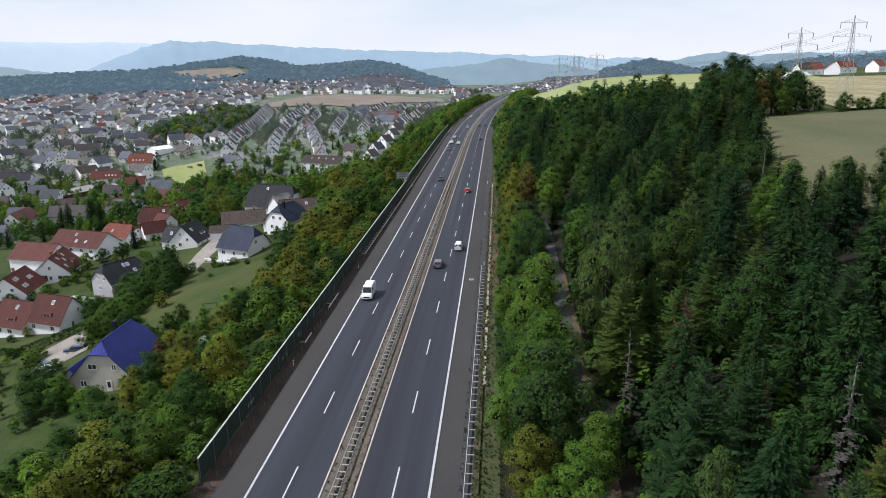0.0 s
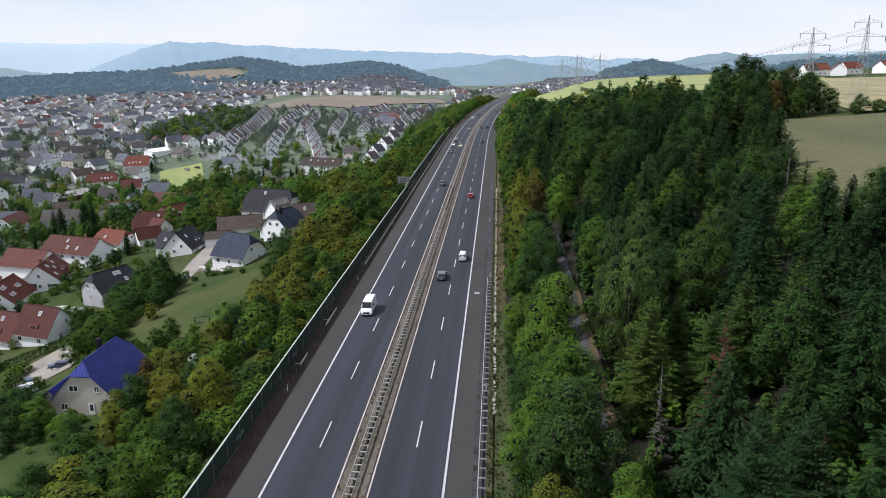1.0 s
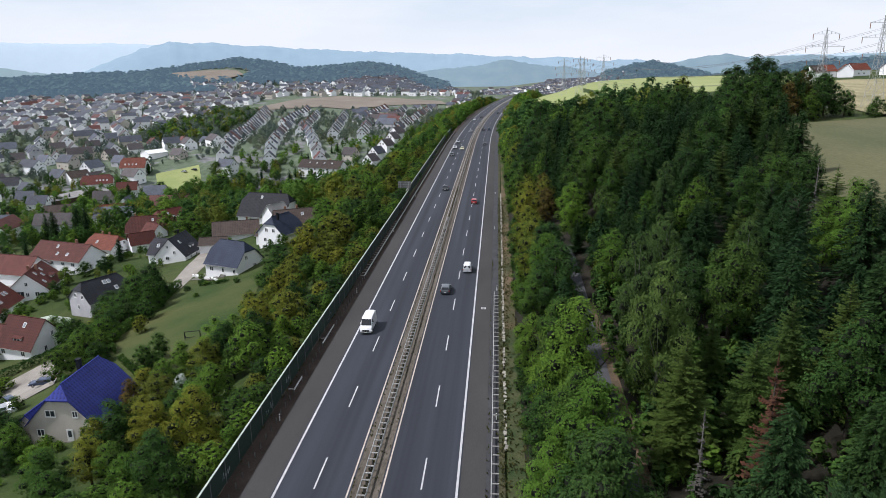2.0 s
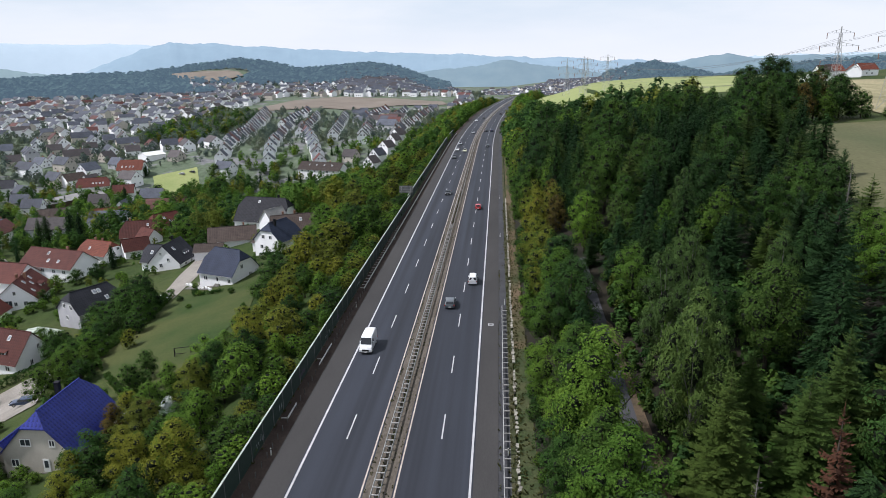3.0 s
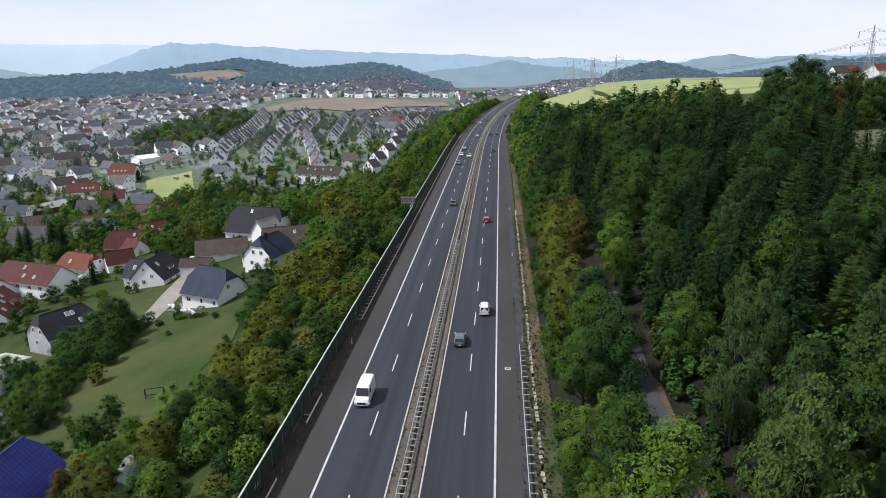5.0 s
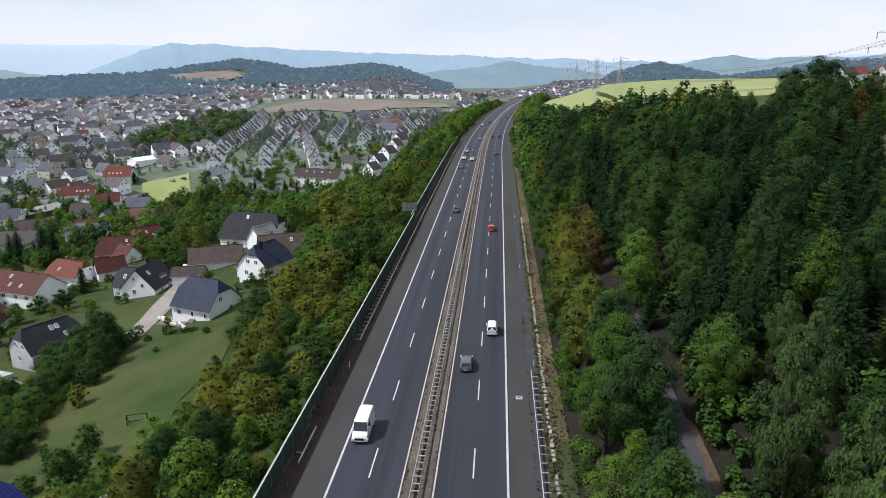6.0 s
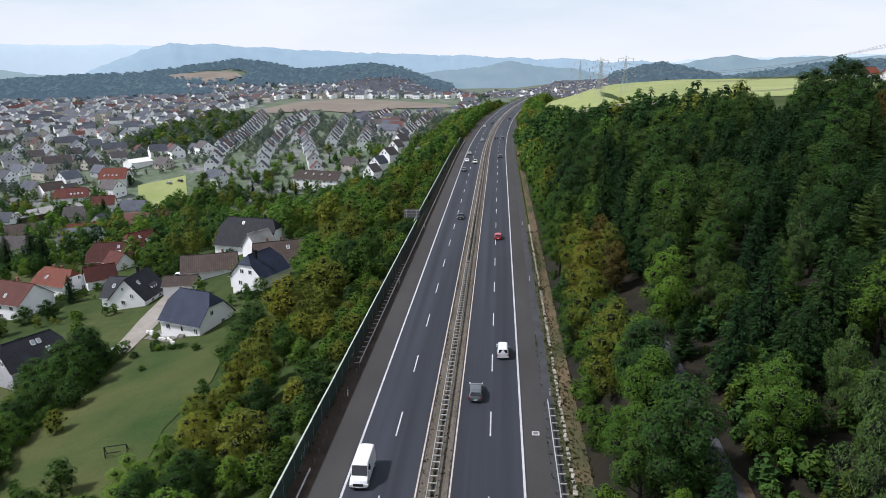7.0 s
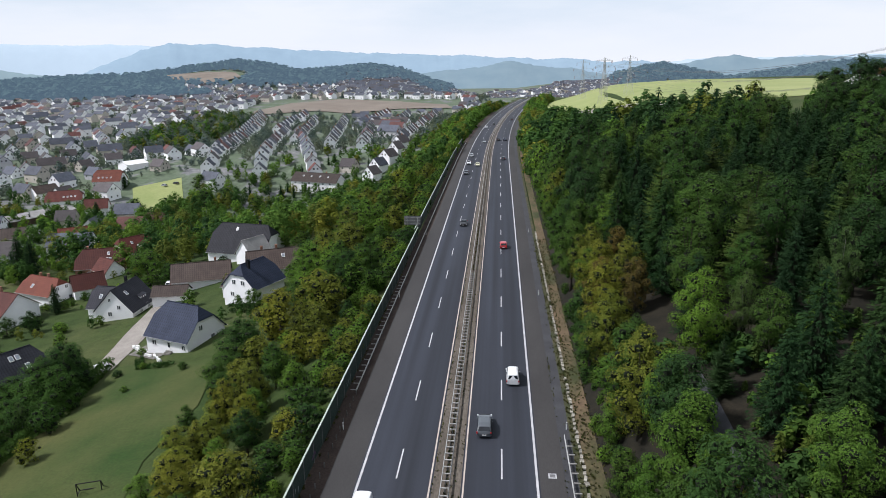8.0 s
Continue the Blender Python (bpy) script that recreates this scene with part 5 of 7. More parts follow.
def window_data(w, h):
    if (w, h) not in WIN:
        f, t = bmesh.new(), 0.10
        xs, zs = [-w / 2, -w / 2 + t, -t / 2, t / 2, w / 2 - t, w / 2], [-0.08, t, h - t, h]
        grid = [[bm_v for bm_v in (f.verts.new((x, -0.05, z)) for x in xs)] for z in zs]
        for j in range(3):
            for i in range(5):
                if not (j == 1 and i in (1, 3)):
                    f.faces.new((grid[j][i], grid[j][i + 1], grid[j + 1][i + 1], grid[j + 1][i]))
        ret = bmesh.ops.extrude_face_region(f, geom=f.faces[:])
        for v in ret["geom"]:
            if isinstance(v, bmesh.types.BMVert):
                v.co.y += 0.08
        bmesh.ops.recalc_face_normals(f, faces=f.faces[:])
        p = box(bmesh.new(), -w / 2 + 0.05, -0.012, 0.05, w / 2 - 0.05, 0.012, h - 0.05)
        WIN[(w, h)] = (data_of("window", f, M["trim"]), data_of("pane", p, M["glass"]))
    return WIN[(w, h)]


def add_window(thing, x, y, z, turn, w=1.2, h=1.25):
    f, p = window_data(w, h)
    ob = share("window", f, thing, pose(x, y, z, 0, 0, turn))
    share("pane", p, ob, pose(0, 0.0, 0))
    return ob


def house(x, y, turn, length, width, eave, ridge, wall, roof, label, hip=0.0, chimney=(), dormers=(), skylights=(), gable_windows=(), side_windows=(), door=None, z=None, group="village houses", over=0.5):
    """A pitched-roof house. Local x runs along the ridge; the gables face -x and +x. hip: how far down the gables are clipped."""
    base = height(x, y) if z is None else z
    thing = empty("house", pose(x, y, base, 0, 0, turn), label, "house", group)
    hl, hw = length / 2, width / 2
    rise = ridge - eave
    bm = bmesh.new()
    prof = [(-hw, -3.0), (hw, -3.0), (hw, eave)]
    if hip:
        zc = ridge - hip
        prof += [(hw * hip / rise, zc), (-hw * hip / rise, zc)]
    else:
        prof += [(0, ridge)]
    prof += [(-hw, eave)]
    rings = [[bm.verts.new((sx, py, pz - (0.12 if pz > eave else 0))) for py, pz in prof] for sx in (-hl, hl)]
    bm.faces.new(rings[0][::-1])
    bm.faces.new(rings[1])
    for k in range(len(prof)):
        j = (k + 1) % len(prof)
        bm.faces.new((rings[0][k], rings[0][j], rings[1][j], rings[1][k]))
    part("wall", bm, wall, thing)
    bm = bmesh.new()
    s = rise / hw
    ez, ey, ex = eave - s * over, hw + over, hl + over * 0.8
    if hip:
        yc, zc = hw * hip / rise, ridge - hip
        xr = ex - hip * 0.75
        slab(bm, [(-ex, -ey, ez), (ex, -ey, ez), (ex, -yc, zc), (xr, 0, ridge), (-xr, 0, ridge), (-ex, -yc, zc)])
        slab(bm, [(ex, ey, ez), (-ex, ey, ez), (-ex, yc, zc), (-xr, 0, ridge), (xr, 0, ridge), (ex, yc, zc)])
        slab(bm, [(ex, -yc, zc), (ex, yc, zc), (xr, 0, ridge)])
        slab(bm, [(-ex, yc, zc), (-ex, -yc, zc), (-xr, 0, ridge)])
    else:
        xr = ex
        slab(bm, [(-ex, -ey, ez), (ex, -ey, ez), (ex, 0, ridge), (-ex, 0, ridge)])
        slab(bm, [(ex, ey, ez), (-ex, ey, ez), (-ex, 0, ridge), (ex, 0, ridge)])
    rf = part("roof", bm, roof, thing)
    uv_roof(rf)
    bm = beam(bmesh.new(), (-xr, 0, ridge + 0.02), (xr, 0, ridge + 0.02), 0.22, 0.14)
    cap = part("ridge_cap", bm, roof, rf)
    uv_roof(cap)
    for sgn in (-1, 1):
        part("rain_gutter", beam(bmesh.new(), (-ex, sgn * (ey + 0.05), ez - 0.05), (ex, sgn * (ey + 0.05), ez - 0.05), 0.12), M["steel"], rf)
    for cx, cy in chimney:
        zb = ridge - abs(cy) * s
        bm = box(bmesh.new(), cx - 0.32, cy - 0.32, zb - 0.5, cx + 0.32, cy + 0.32, ridge + 0.9)
        box(bm, cx - 0.38, cy - 0.38, ridge + 0.9, cx + 0.38, cy + 0.38, ridge + 1.0)
        part("chimney", bm, M["slate"] if roof in (M["slate"], M["navy"], M["blue"]) else M["brick"], rf)
    for dx, side, dw in dormers:
        bm = bmesh.new()
        y0 = side * hw * 0.78
        zt = eave + 2.0
        yb = side * (ridge - zt) / s
        box(bm, dx - dw / 2, min(y0, yb), eave + 0.2, dx + dw / 2, max(y0, yb), zt - 0.06)
        d = part("dormer", bm, wall, rf)
        bm = bmesh.new()
        slab(bm, [(dx - dw / 2 - 0.25, y0 + side * 0.35, zt - 0.05), (dx + dw / 2 + 0.25, y0 + side * 0.35, zt - 0.05), (dx + dw / 2 + 0.25, yb - side * 0.2, zt + 0.25), (dx - dw / 2 - 0.25, yb - side * 0.2, zt + 0.25)][:: 1 if side < 0 else -1], 0.12)
        uv_roof(part("roof", bm, roof, d))
        add_window(d, dx, y0 + side * 0.03, eave + 0.75, 0 if side < 0 else 180, round(dw * 0.8, 1), 1.0)
    for dx, side, f in skylights:
        yy, zz = side * hw * (1 - f), eave + rise * f
        m = Matrix.Translation((dx, yy, zz + 0.05)) @ Matrix.Rotation(side * -math.atan(s), 4, "X")
        bm = box(bmesh.new(), -0.45, -0.65, -0.02, 0.45, 0.65, 0.10, m)
        sk = part("skylight", bm, M["trim"], rf)
        part("pane", box(bmesh.new(), -0.37, -0.55, 0.102, 0.37, 0.55, 0.115, m), M["sky_glass"], sk)
    for end, wy, wz, ww, wh in gable_windows:
        add_window(thing, end * hl + end * 0.02, wy, wz, -90 if end < 0 else 90, ww, wh)
    for side, wx, wz, ww, wh in side_windows:
        add_window(thing, wx, side * hw + side * 0.02, wz, 0 if side < 0 else 180, ww, wh)
    if door:
        side, dx = door
        if side in ("-x", "+x"):
            e = -1 if side == "-x" else 1
            m = pose(e * hl, dx, 0, 0, 0, -90 if e < 0 else 90)
        else:
            e = -1 if side == "-y" else 1
            m = pose(dx, e * hw, 0, 0, 0, 0 if e < 0 else 180)
        bm = box(bmesh.new(), -0.5, -0.06, 0.3, 0.5, 0.02, 2.35, m)
        d = part("door", bm, M["trim"], thing, "white front door")
        part("pane", box(bmesh.new(), -0.28, -0.075, 1.0, 0.28, -0.062, 2.1, m), M["glass"], d)
        bm = bmesh.new()
        for k in range(3):
            box(bm, -0.8, -0.35 - 0.3 * k, -0.5, 0.8, -0.03 - 0.3 * k, 0.28 - 0.16 * k, m)
        part("front_steps", bm, M["stone"], thing)
    return thing


def std_gable(end, width, eave, hi=True):
    w = [(end, -width * 0.25, 1.0, 1.2, 1.25), (end, width * 0.25, 1.0, 1.2, 1.25)]
    if hi:
        w += [(end, -width * 0.16, eave + 0.6, 1.1, 1.15), (end, width * 0.16, eave + 0.6, 1.1, 1.15)]
    return w

# the village below the motorway
W_, C_, G_ = M["render_white"], M["render_cream"], M["render_grey"]
house(-51.0, 115.2, 90, 12.4, 10.6, 3.4, 9.2, C_, M["blue"], "cream house with a glazed cobalt blue half-hipped roof", 2.0, ((1.8, 1.3),), (), (), ((-1, 1.6, 4.3, 1.6, 1.1), (-1, -2.3, 4.3, 0.9, 1.1), (-1, 3.6, 1.0, 1.2, 1.2)), ((-1, 3.0, 1.0, 1.2, 1.2),), ("-x", -1.0))
house(-57.8, 113.5, 90, 6.0, 5.0, 2.6, 5.2, C_, M["blue"], "low annexe with a cobalt blue tiled roof", 0, over=0.3)
house(-99.0, 199.0, 62, 13.0, 10.5, 3.8, 8.6, G_, M["slate"], "grey rendered house with a dark slate half-hipped roof", 2.0, (), (), ((0.5, -1, 0.72), (1.8, -1, 0.72), (2.8, -1, 0.35)), ((-1, -1.6, 4.2, 1.3, 1.3), (-1, 1.6, 4.2, 1.3, 1.3), (-1, 0.8, 1.0, 1.2, 1.3)))
house(-140.0, 247.0, -15, 23.0, 12.0, 5.8, 10.4, W_, M["red"], "white apartment house with a dark red tiled roof", 0, ((4.0, 1.0),), (), ((0.0, -1, 0.32), (4.5, -1, 0.32), (-2.0, -1, 0.72)), (), tuple((-1, a, b, 1.5, 1.3) for a in (-6, -1, 4, 8.5) for b in (1.0, 3.7)))
house(-152.5, 238.0, -10, 17.0, 12.0, 4.6, 9.4, W_, M["red"], "white apartment house wing with a dark red tiled roof", 0, (), (), ())
house(-133.5, 219.5, 106, 14.5, 12.0, 3.6, 8.8, W_, M["red"], "white gabled house with a dark red roof and skylights", 0, ((-2.0, 0.8), (-0.6, -0.9)), ((2.0, -1, 3.0),), ((-3.5, -1, 0.75), (-4.6, -1, 0.3), (1.5, -1, 0.75), (-1.0, -1, 0.55)), ((-1, -2.6, 1.2, 1.3, 1.4), (-1, 2.2, 1.2, 2.2, 1.8), (-1, 0.2, 4.6, 0.9, 1.2), (-1, 0.2, 1.2, 1.0, 1.3)))
house(-136.5, 202.5, 100, 13.5, 12.0, 3.6, 8.8, W_, M["red"], "white gabled house with a dark red roof and rows of skylights", 0, ((1.0, 0.8),), (), ((-4, -1, 0.7), (-2.5, -1, 0.72), (-3.8, -1, 0.3), (-2.2, -1, 0.3), (2, -1, 0.5), (3.4, -1, 0.5)), std_gable(-1, 12, 3.6))
house(-104.0, 174.5, -14, 11.5, 10.5, 3.2, 9.2, W_, M["red"], "white semi-detached house with red roof, dormer and glazed porch", 0, (), ((0.4, -1, 2.6),), ((0.6, -1, 0.72),), ((1, -1.0, 1.2, 0.9, 1.4), (1, 1.4, 4.4, 0.8, 1.3)), ((-1, -3.5, 1.0, 1.3, 1.4), (-1, 3.0, 1.0, 1.3, 1.4)))
house(-115.5, 175.6, -14, 11.5, 10.5, 3.2, 8.9, W_, M["red"], "white semi-detached house with red roof and a broad dormer", 0, (), ((0.4, -1, 2.8),), ((0.6, -1, 0.72),), (), ((-1, -2.8, 1.0, 1.3, 1.4), (-1, 0.8, 1.0, 1.6, 1.6)))
house(-95.0, 240.5, 88, 12.0, 10.5, 2.8, 8.4, W_, M["slate"], "white house with a steep black slate roof and dormer", 0, ((3.0, 1.2),), ((1.5, -1, 2.8),), ((-2.5, -1, 0.65),), ((-1, 0.9, 5.0, 0.8, 1.0), (-1, -1.5, 3.0, 1.0, 1.2), (-1, 1.2, 1.0, 1.2, 1.3)), ((-1, -2, 1.0, 1.2, 1.2), (-1, 2, 1.0, 1.2, 1.2)))
house(-101.0, 243.5, -5, 9.0, 8.5, 2.8, 7.4, W_, M["slate"], "white side wing with a black slate roof", 1.4, (), (), ((-1.5, -1, 0.5),))
house(-61.2, 205.0, -20, 11.5, 11.0, 3.2, 8.8, W_, M["navy"], "white bungalow with a broad blue-grey half-hipped roof", 2.4, (), (), (), ((1, -1.4, 4.0, 1.1, 1.2), (1, 1.8, 1.0, 1.2, 1.2)), ((-1, -3.5, 0.9, 1.3, 1.2), (-1, 4.6, 0.9, 1.0, 1.2)), ("-y", 0.6))
house(-55.5, 232.0, 68, 11.0, 10.0, 4.2, 9.2, W_, M["navy"], "white house with a dark blue-grey half-hipped roof", 2.2, ((-2.6, -1.0),), (), (), ((-1, -1.4, 4.4, 1.2, 1.2), (-1, 1.4, 4.4, 1.2, 1.2), (-1, 2.2, 1.2, 1.2, 1.2)))
house(-62.0, 238.5, -12, 6.5, 6.0, 2.6, 4.6, W_, M["brown"], "small white garage with a low brown roof", 0)
house(-84.0, 244.5, 12, 9.0, 6.0, 2.7, 4.6, W_, M["brown"], "white garage with a low brown tiled roof", 0)
house(-81.0, 258.0, 20, 16.0, 10.0, 2.8, 6.6, W_, M["brown"], "long low house with a brown tiled roof", 0, ((4.0, 0.4),))
house(-57.0, 252.0, 25, 14.0, 9.5, 2.9, 7.0, W_, M["brown"], "low house with a weathered brown tiled roof", 0, ((-3, 0.5), (1, 0.5)), (), ((2.5, -1, 0.6),), std_gable(-1, 9.5, 2.9, False))
house(-78.0, 287.0, -12, 21.0, 14.0, 3.0, 11.0, W_, M["slate"], "large old farmhouse with a huge black roof", 3.0, ((5.0, 1.2),), (), ((-2.0, -1, 0.8),), ((-1, 2.0, 3.6, 1.0, 1.0),))
house(-72.0, 277.0, 62, 8.5, 7.0, 3.0, 7.2, W_, M["flat_roof"], "white side wing with a patched pale roof", 0)
house(-138.0, 300.0, 18, 15.0, 12.0, 3.6, 9.0, M["brick"], M["red"], "brown brick house with a dark red hipped roof", 3.0, ((-4.0, 0.3),), (), ((2.5, -1, 0.4), (3.8, -1, 0.4), (3.2, -1, 0.7)), std_gable(-1, 12, 3.6), ((-1, -3, 1, 1.2, 1.2),))
house(-129.5, 290.0, -30, 8.0, 7.0, 3.0, 6.6, W_, M["red"], "small white house with a red tiled roof", 0)
house(-136.0, 266.0, -18, 14.0, 10.0, 4.0, 8.0, W_, M["orange"], "white house with an orange-red tiled roof", 1.6, ((-2, 0.3), (1.5, 0.3)), (), ((-2, -1, 0.4),), std_gable(1, 10, 4.0))
house(-123.0, 267.5, 40, 9.0, 8.0, 3.2, 6.8, W_, M["red"], "white house with a brownish red tiled roof", 0)
house(-143.0, 332.0, 55, 14.0, 10.5, 3.6, 8.6, C_, M["red"], "cream house with a dark red half-hipped roof and dormers", 2.0, (), ((2, -1, 2.4),), ((-2, -1, 0.6), (0, -1, 0.3)), std_gable(-1, 10.5, 3.6))
house(-108.0, 492.0, -18, 33.0, 12.0, 5.4, 10.0, W_, M["brown"], "long pale apartment house with a brown roof", 0, ((6, 0.5),), (), tuple((a, -1, 0.6) for a in (-9, -3, 3, 9)), (), tuple((-1, a, b, 1.4, 1.3) for a in (-13, -8, -3, 2, 7, 12) for b in (1.0, 3.6)))
house(-249.0, 449.0, 26, 19.0, 13.0, 5.2, 10.0, W_, M["red"], "white house with a dark red half-hipped roof and skylights", 2.6, (), (), tuple((a, -1, 0.35) for a in (0, 2, 4, 6)), std_gable(-1, 13, 5.2), ((-1, -6, 1, 1.4, 1.4),))
house(-246.0, 493.0, 10, 17.0, 14.0, 5.4, 11.5, W_, M["orange"], "white house with a bright red roof and a row of skylights", 2.0, (), (), tuple((a, -1, 0.3) for a in (-5, -2.5, 0, 2.5)), std_gable(1, 14, 5.4))
house(-246.0, 416.0, 68, 40.0, 14.0, 3.6, 5.6, M["wood"], M["flat_roof"], "long dark timber shed with a low pale roof", 0)
house(-253.0, 536.0, 60, 16.0, 12.0, 4.0, 6.0, W_, M["trim"], "low hall with a bright white roof", 0)
house(-195.0, 372.0, 30, 13.0, 10.0, 3.2, 7.4, W_, M["orange"], "white house with an orange tiled roof", 0)
house(-221.0, 435.0, 20, 12.0, 9.0, 4.6, 9.0, W_, M["red"], "white gabled house with a red roof among trees", 0)
house(-226.0, 371.0, 30, 13.0, 10.0, 3.0, 7.0, C_, M["brown"], "cream house with a brown roof", 0, (), (), (), std_gable(-1, 10, 3.0))
house(-308.0, 443.0, 20, 16.0, 11.0, 5.0, 9.5, W_, M["slate"], "white house with a dark roof", 1.5)
house(-276.0, 470.0, 60, 14.0, 11.0, 4.6, 8.6, W_, M["brown"], "white house with a brown roof", 0)
VILLAGE = [(-79, 287), (-138, 300), (-143, 332), (-108, 492), (-100, 490), (-116, 494), (-249, 449), (-246, 493), (-246, 416), (-195, 372), (-221, 435), (-226, 371), (-81, 258), (-57, 252), (-93, 240), (-136, 266), (-253, 536)]

# lawns, fields, drives
drape("lawn", ((-65, 146), (-53, 132.5), (-42, 128.8), (-40.5, 140), (-44, 154), (-43, 170), (-47, 188), (-60, 193.5), (-75, 198), (-72, 176), (-73, 155)), M["lawn"], "mown green lawn with a dry trodden patch", category="lawn")
drape("stubble_field", ((68, 121), (160, 104), (190, 180), (170, 254), (92, 254), (88, 226), (79, 180), (72, 150)), M["stubble"], "harvested pale green stubble field", 0.18, 6)
drape("meadow", ((44, 560), (60, 520), (92, 455), (150, 430), (240, 470), (260, 640), (160, 745), (60, 745), (46, 690)), M["meadow"], "pale green mown meadow under power lines", 0.35, 12)
drape("tilled_field", ((-296, 887), (-306, 939), (-292, 1051), (-237, 1119), (-140, 1078), (-66, 1022), (-55, 977), (-125, 969), (-176, 911), (-229, 943)), M["tilled"], "bare brown tilled field behind the rows", 1.0, 14)
drape("hill_field", ((-736, 1582), (-652, 1528), (-540, 1490), (-503, 1424), (-520, 1369), (-573, 1331), (-640, 1420)), M["tilled"], "bare brown field on the wooded hill", 3.0, 10)
drape("green_field", ((-210, 453), (-231, 492), (-207, 512), (-191, 478), (-194, 444)), M["meadow"], "small light green field among the houses", 0.3, 6)
drape("lane_verge", ((27.2, 56), (28.4, 56), (28.6, 90), (28.3, 116), (27.6, 118), (27.5, 90)), M["lane_dirt"], "dry tan earth strip beside the forest lane", 0.12, 3, category="verge")
drape("forest_lane", ((25.4, 56), (27.3, 56), (27.6, 90), (27.7, 118), (27.6, 142), (26.0, 142), (26.0, 118), (25.7, 90)), M["lane"], "narrow asphalt lane through the forest", 0.14, 3, category="lane")
drape("side_road", ((40, 470), (46, 480), (47, 540), (52, 556), (84, 470), (110, 425), (105, 420), (78, 455), (52, 532), (50, 480), (44, 465)), M["paving"], "pale side road beside the meadow", 0.5, 6, category="lane")
drape("drive", ((-80, 194), (-74, 197), (-76, 214), (-79, 237), (-84, 262), (-92, 262), (-88, 240), (-83, 214)), M["paving"], "pale paved drive between the houses", 0.16, 3, category="drive")
drape("village_street", ((-152, 222), (-146, 222), (-168, 262), (-200, 296), (-240, 350), (-250, 350), (-208, 296), (-178, 262)), M["paving"], "pale village street", 0.2, 5, category="street")
drape("gravel_yard", ((-97, 148), (-78, 131), (-72, 137), (-84, 158), (-91, 168)), M["paving"], "pale gravel yard beside a hedge", 0.16, 3, category="yard")
drape("corn_field", ((138, 260), (230, 252), (330, 300), (420, 420), (330, 500), (240, 510), (175, 400), (148, 310)), M["corn"], "pale dry corn field on the slope", 0.6, 14)
for x, y, turn, ln in ((262, 578, 20, 14), (274, 572, 70, 12), (292, 592, 20, 16), (250, 566, 10, 10), (316, 590, 40, 14), (335, 600, 20, 13)):
    house(x, y, turn, ln, 10, 5.0, 9.4, W_, M["orange"] if ln != 10 else M["brown"], "white hillside house with a red tiled roof", 0, (), (), (), (), ((-1, -3, 1.2, 1.4, 1.3), (-1, 2, 1.2, 1.4, 1.3), (-1, -1, 3.6, 1.4, 1.2)), group="hillside houses")
house(226, 520, 20, 18, 10, 2.4, 4.6, W_, M["capping"], "long shed with a pale green roof", 0, group="hillside houses")

# a goal frame, a polytunnel, a gravel path
goal = empty("goal", pose(-48, 147.5, height(-48, 147.5), 0, 0, 20), "small dark metal football goal on the lawn", "goal")
for a, b in (((-1.5, 0, 0), (-1.5, 0, 1.8)), ((1.5, 0, 0), (1.5, 0, 1.8)), ((-1.5, 0, 1.8), (1.5, 0, 1.8)), ((-1.5, 0, 0.1), (-1.5, 1.2, 0.1)), ((1.5, 0, 0.1), (1.5, 1.2, 0.1)), ((-1.5, 1.2, 0.1), (1.5, 1.2, 0.1)), ((-1.5, 1.2, 0.1), (-1.5, 0.1, 1.75)), ((1.5, 1.2, 0.1), (1.5, 0.1, 1.75))):
    part("bar", tube(bmesh.new(), a, b, 0.07, 0.07, 6), M["rubber"], goal)
tunnel = empty("polytunnel", pose(-38.6, 121.5, height(-38.6, 121.5), 0, 0, 12), "small pale green polytunnel in a garden", "polytunnel")
bm = bmesh.new()
prev = None
for k in range(9):
    a = math.pi * k / 8
    cur = [bm.verts.new((1.5 * math.cos(a), yy, 1.7 * math.sin(a))) for yy in (-3.2, 3.2)]
    if prev:
        bm.faces.new((prev[0], cur[0], cur[1], prev[1]))
    prev = cur
bm.faces.new([v for v in bm.verts if v.co.y < 0]), bm.faces.new([v for v in bm.verts if v.co.y > 0][::-1])
part("cover", bm, M["film"], tunnel)
for yy in (-3.2, -1.1, 1.1, 3.2):
    bm = bmesh.new()
    for k in range(8):
        a, b = math.pi * k / 8, math.pi * (k + 1) / 8
        beam(bm, (1.53 * math.cos(a), yy, 1.73 * math.sin(a)), (1.53 * math.cos(b), yy, 1.73 * math.sin(b)), 0.06)
    part("hoop", bm, M["steel"], tunnel)

# a low carport, pale edging stones, a terrace
house(-106.5, 187.5, -14, 8.0, 5.2, 2.5, 2.95, W_, M["capping"], "low white garage with a nearly flat pale roof", 0, (), (), (), ((1, 0.6, 0.9, 1.2, 1.0),), ((-1, -2.0, 0.9, 1.0, 1.0),), over=0.45)
drape("terrace", ((-118, 182), (-100, 178), (-97, 186), (-112, 196)), M["paving"], "grey paved yard beside a low garage", 0.16, 3, category="yard")
drape("front_path", ((-74.5, 204), (-65, 197.2), (-63.5, 199), (-72, 208.5)), M["stone"], "pale stone terrace before a bungalow", 0.2, 2, category="terrace")
kerb = data_of("kerb_stone", box(bmesh.new(), -0.45, -0.22, -0.2, 0.45, 0.22, 0.42), M["trim"])
for k in range(14):
    x, y = -75.5 + 0.95 * k + 0.3 * math.sin(k * 2.1), 208.5 - 0.95 * k + 0.5 * math.sin(k * 1.3)
    edging = tagged(new("edging_stone", kerb), "pale edging stone beside a garden path", "stone", "garden edging stones")
    edging.matrix_basis = pose(x, y, height(x, y) + 0.15, 0, 0, -40 + 25 * math.sin(k))
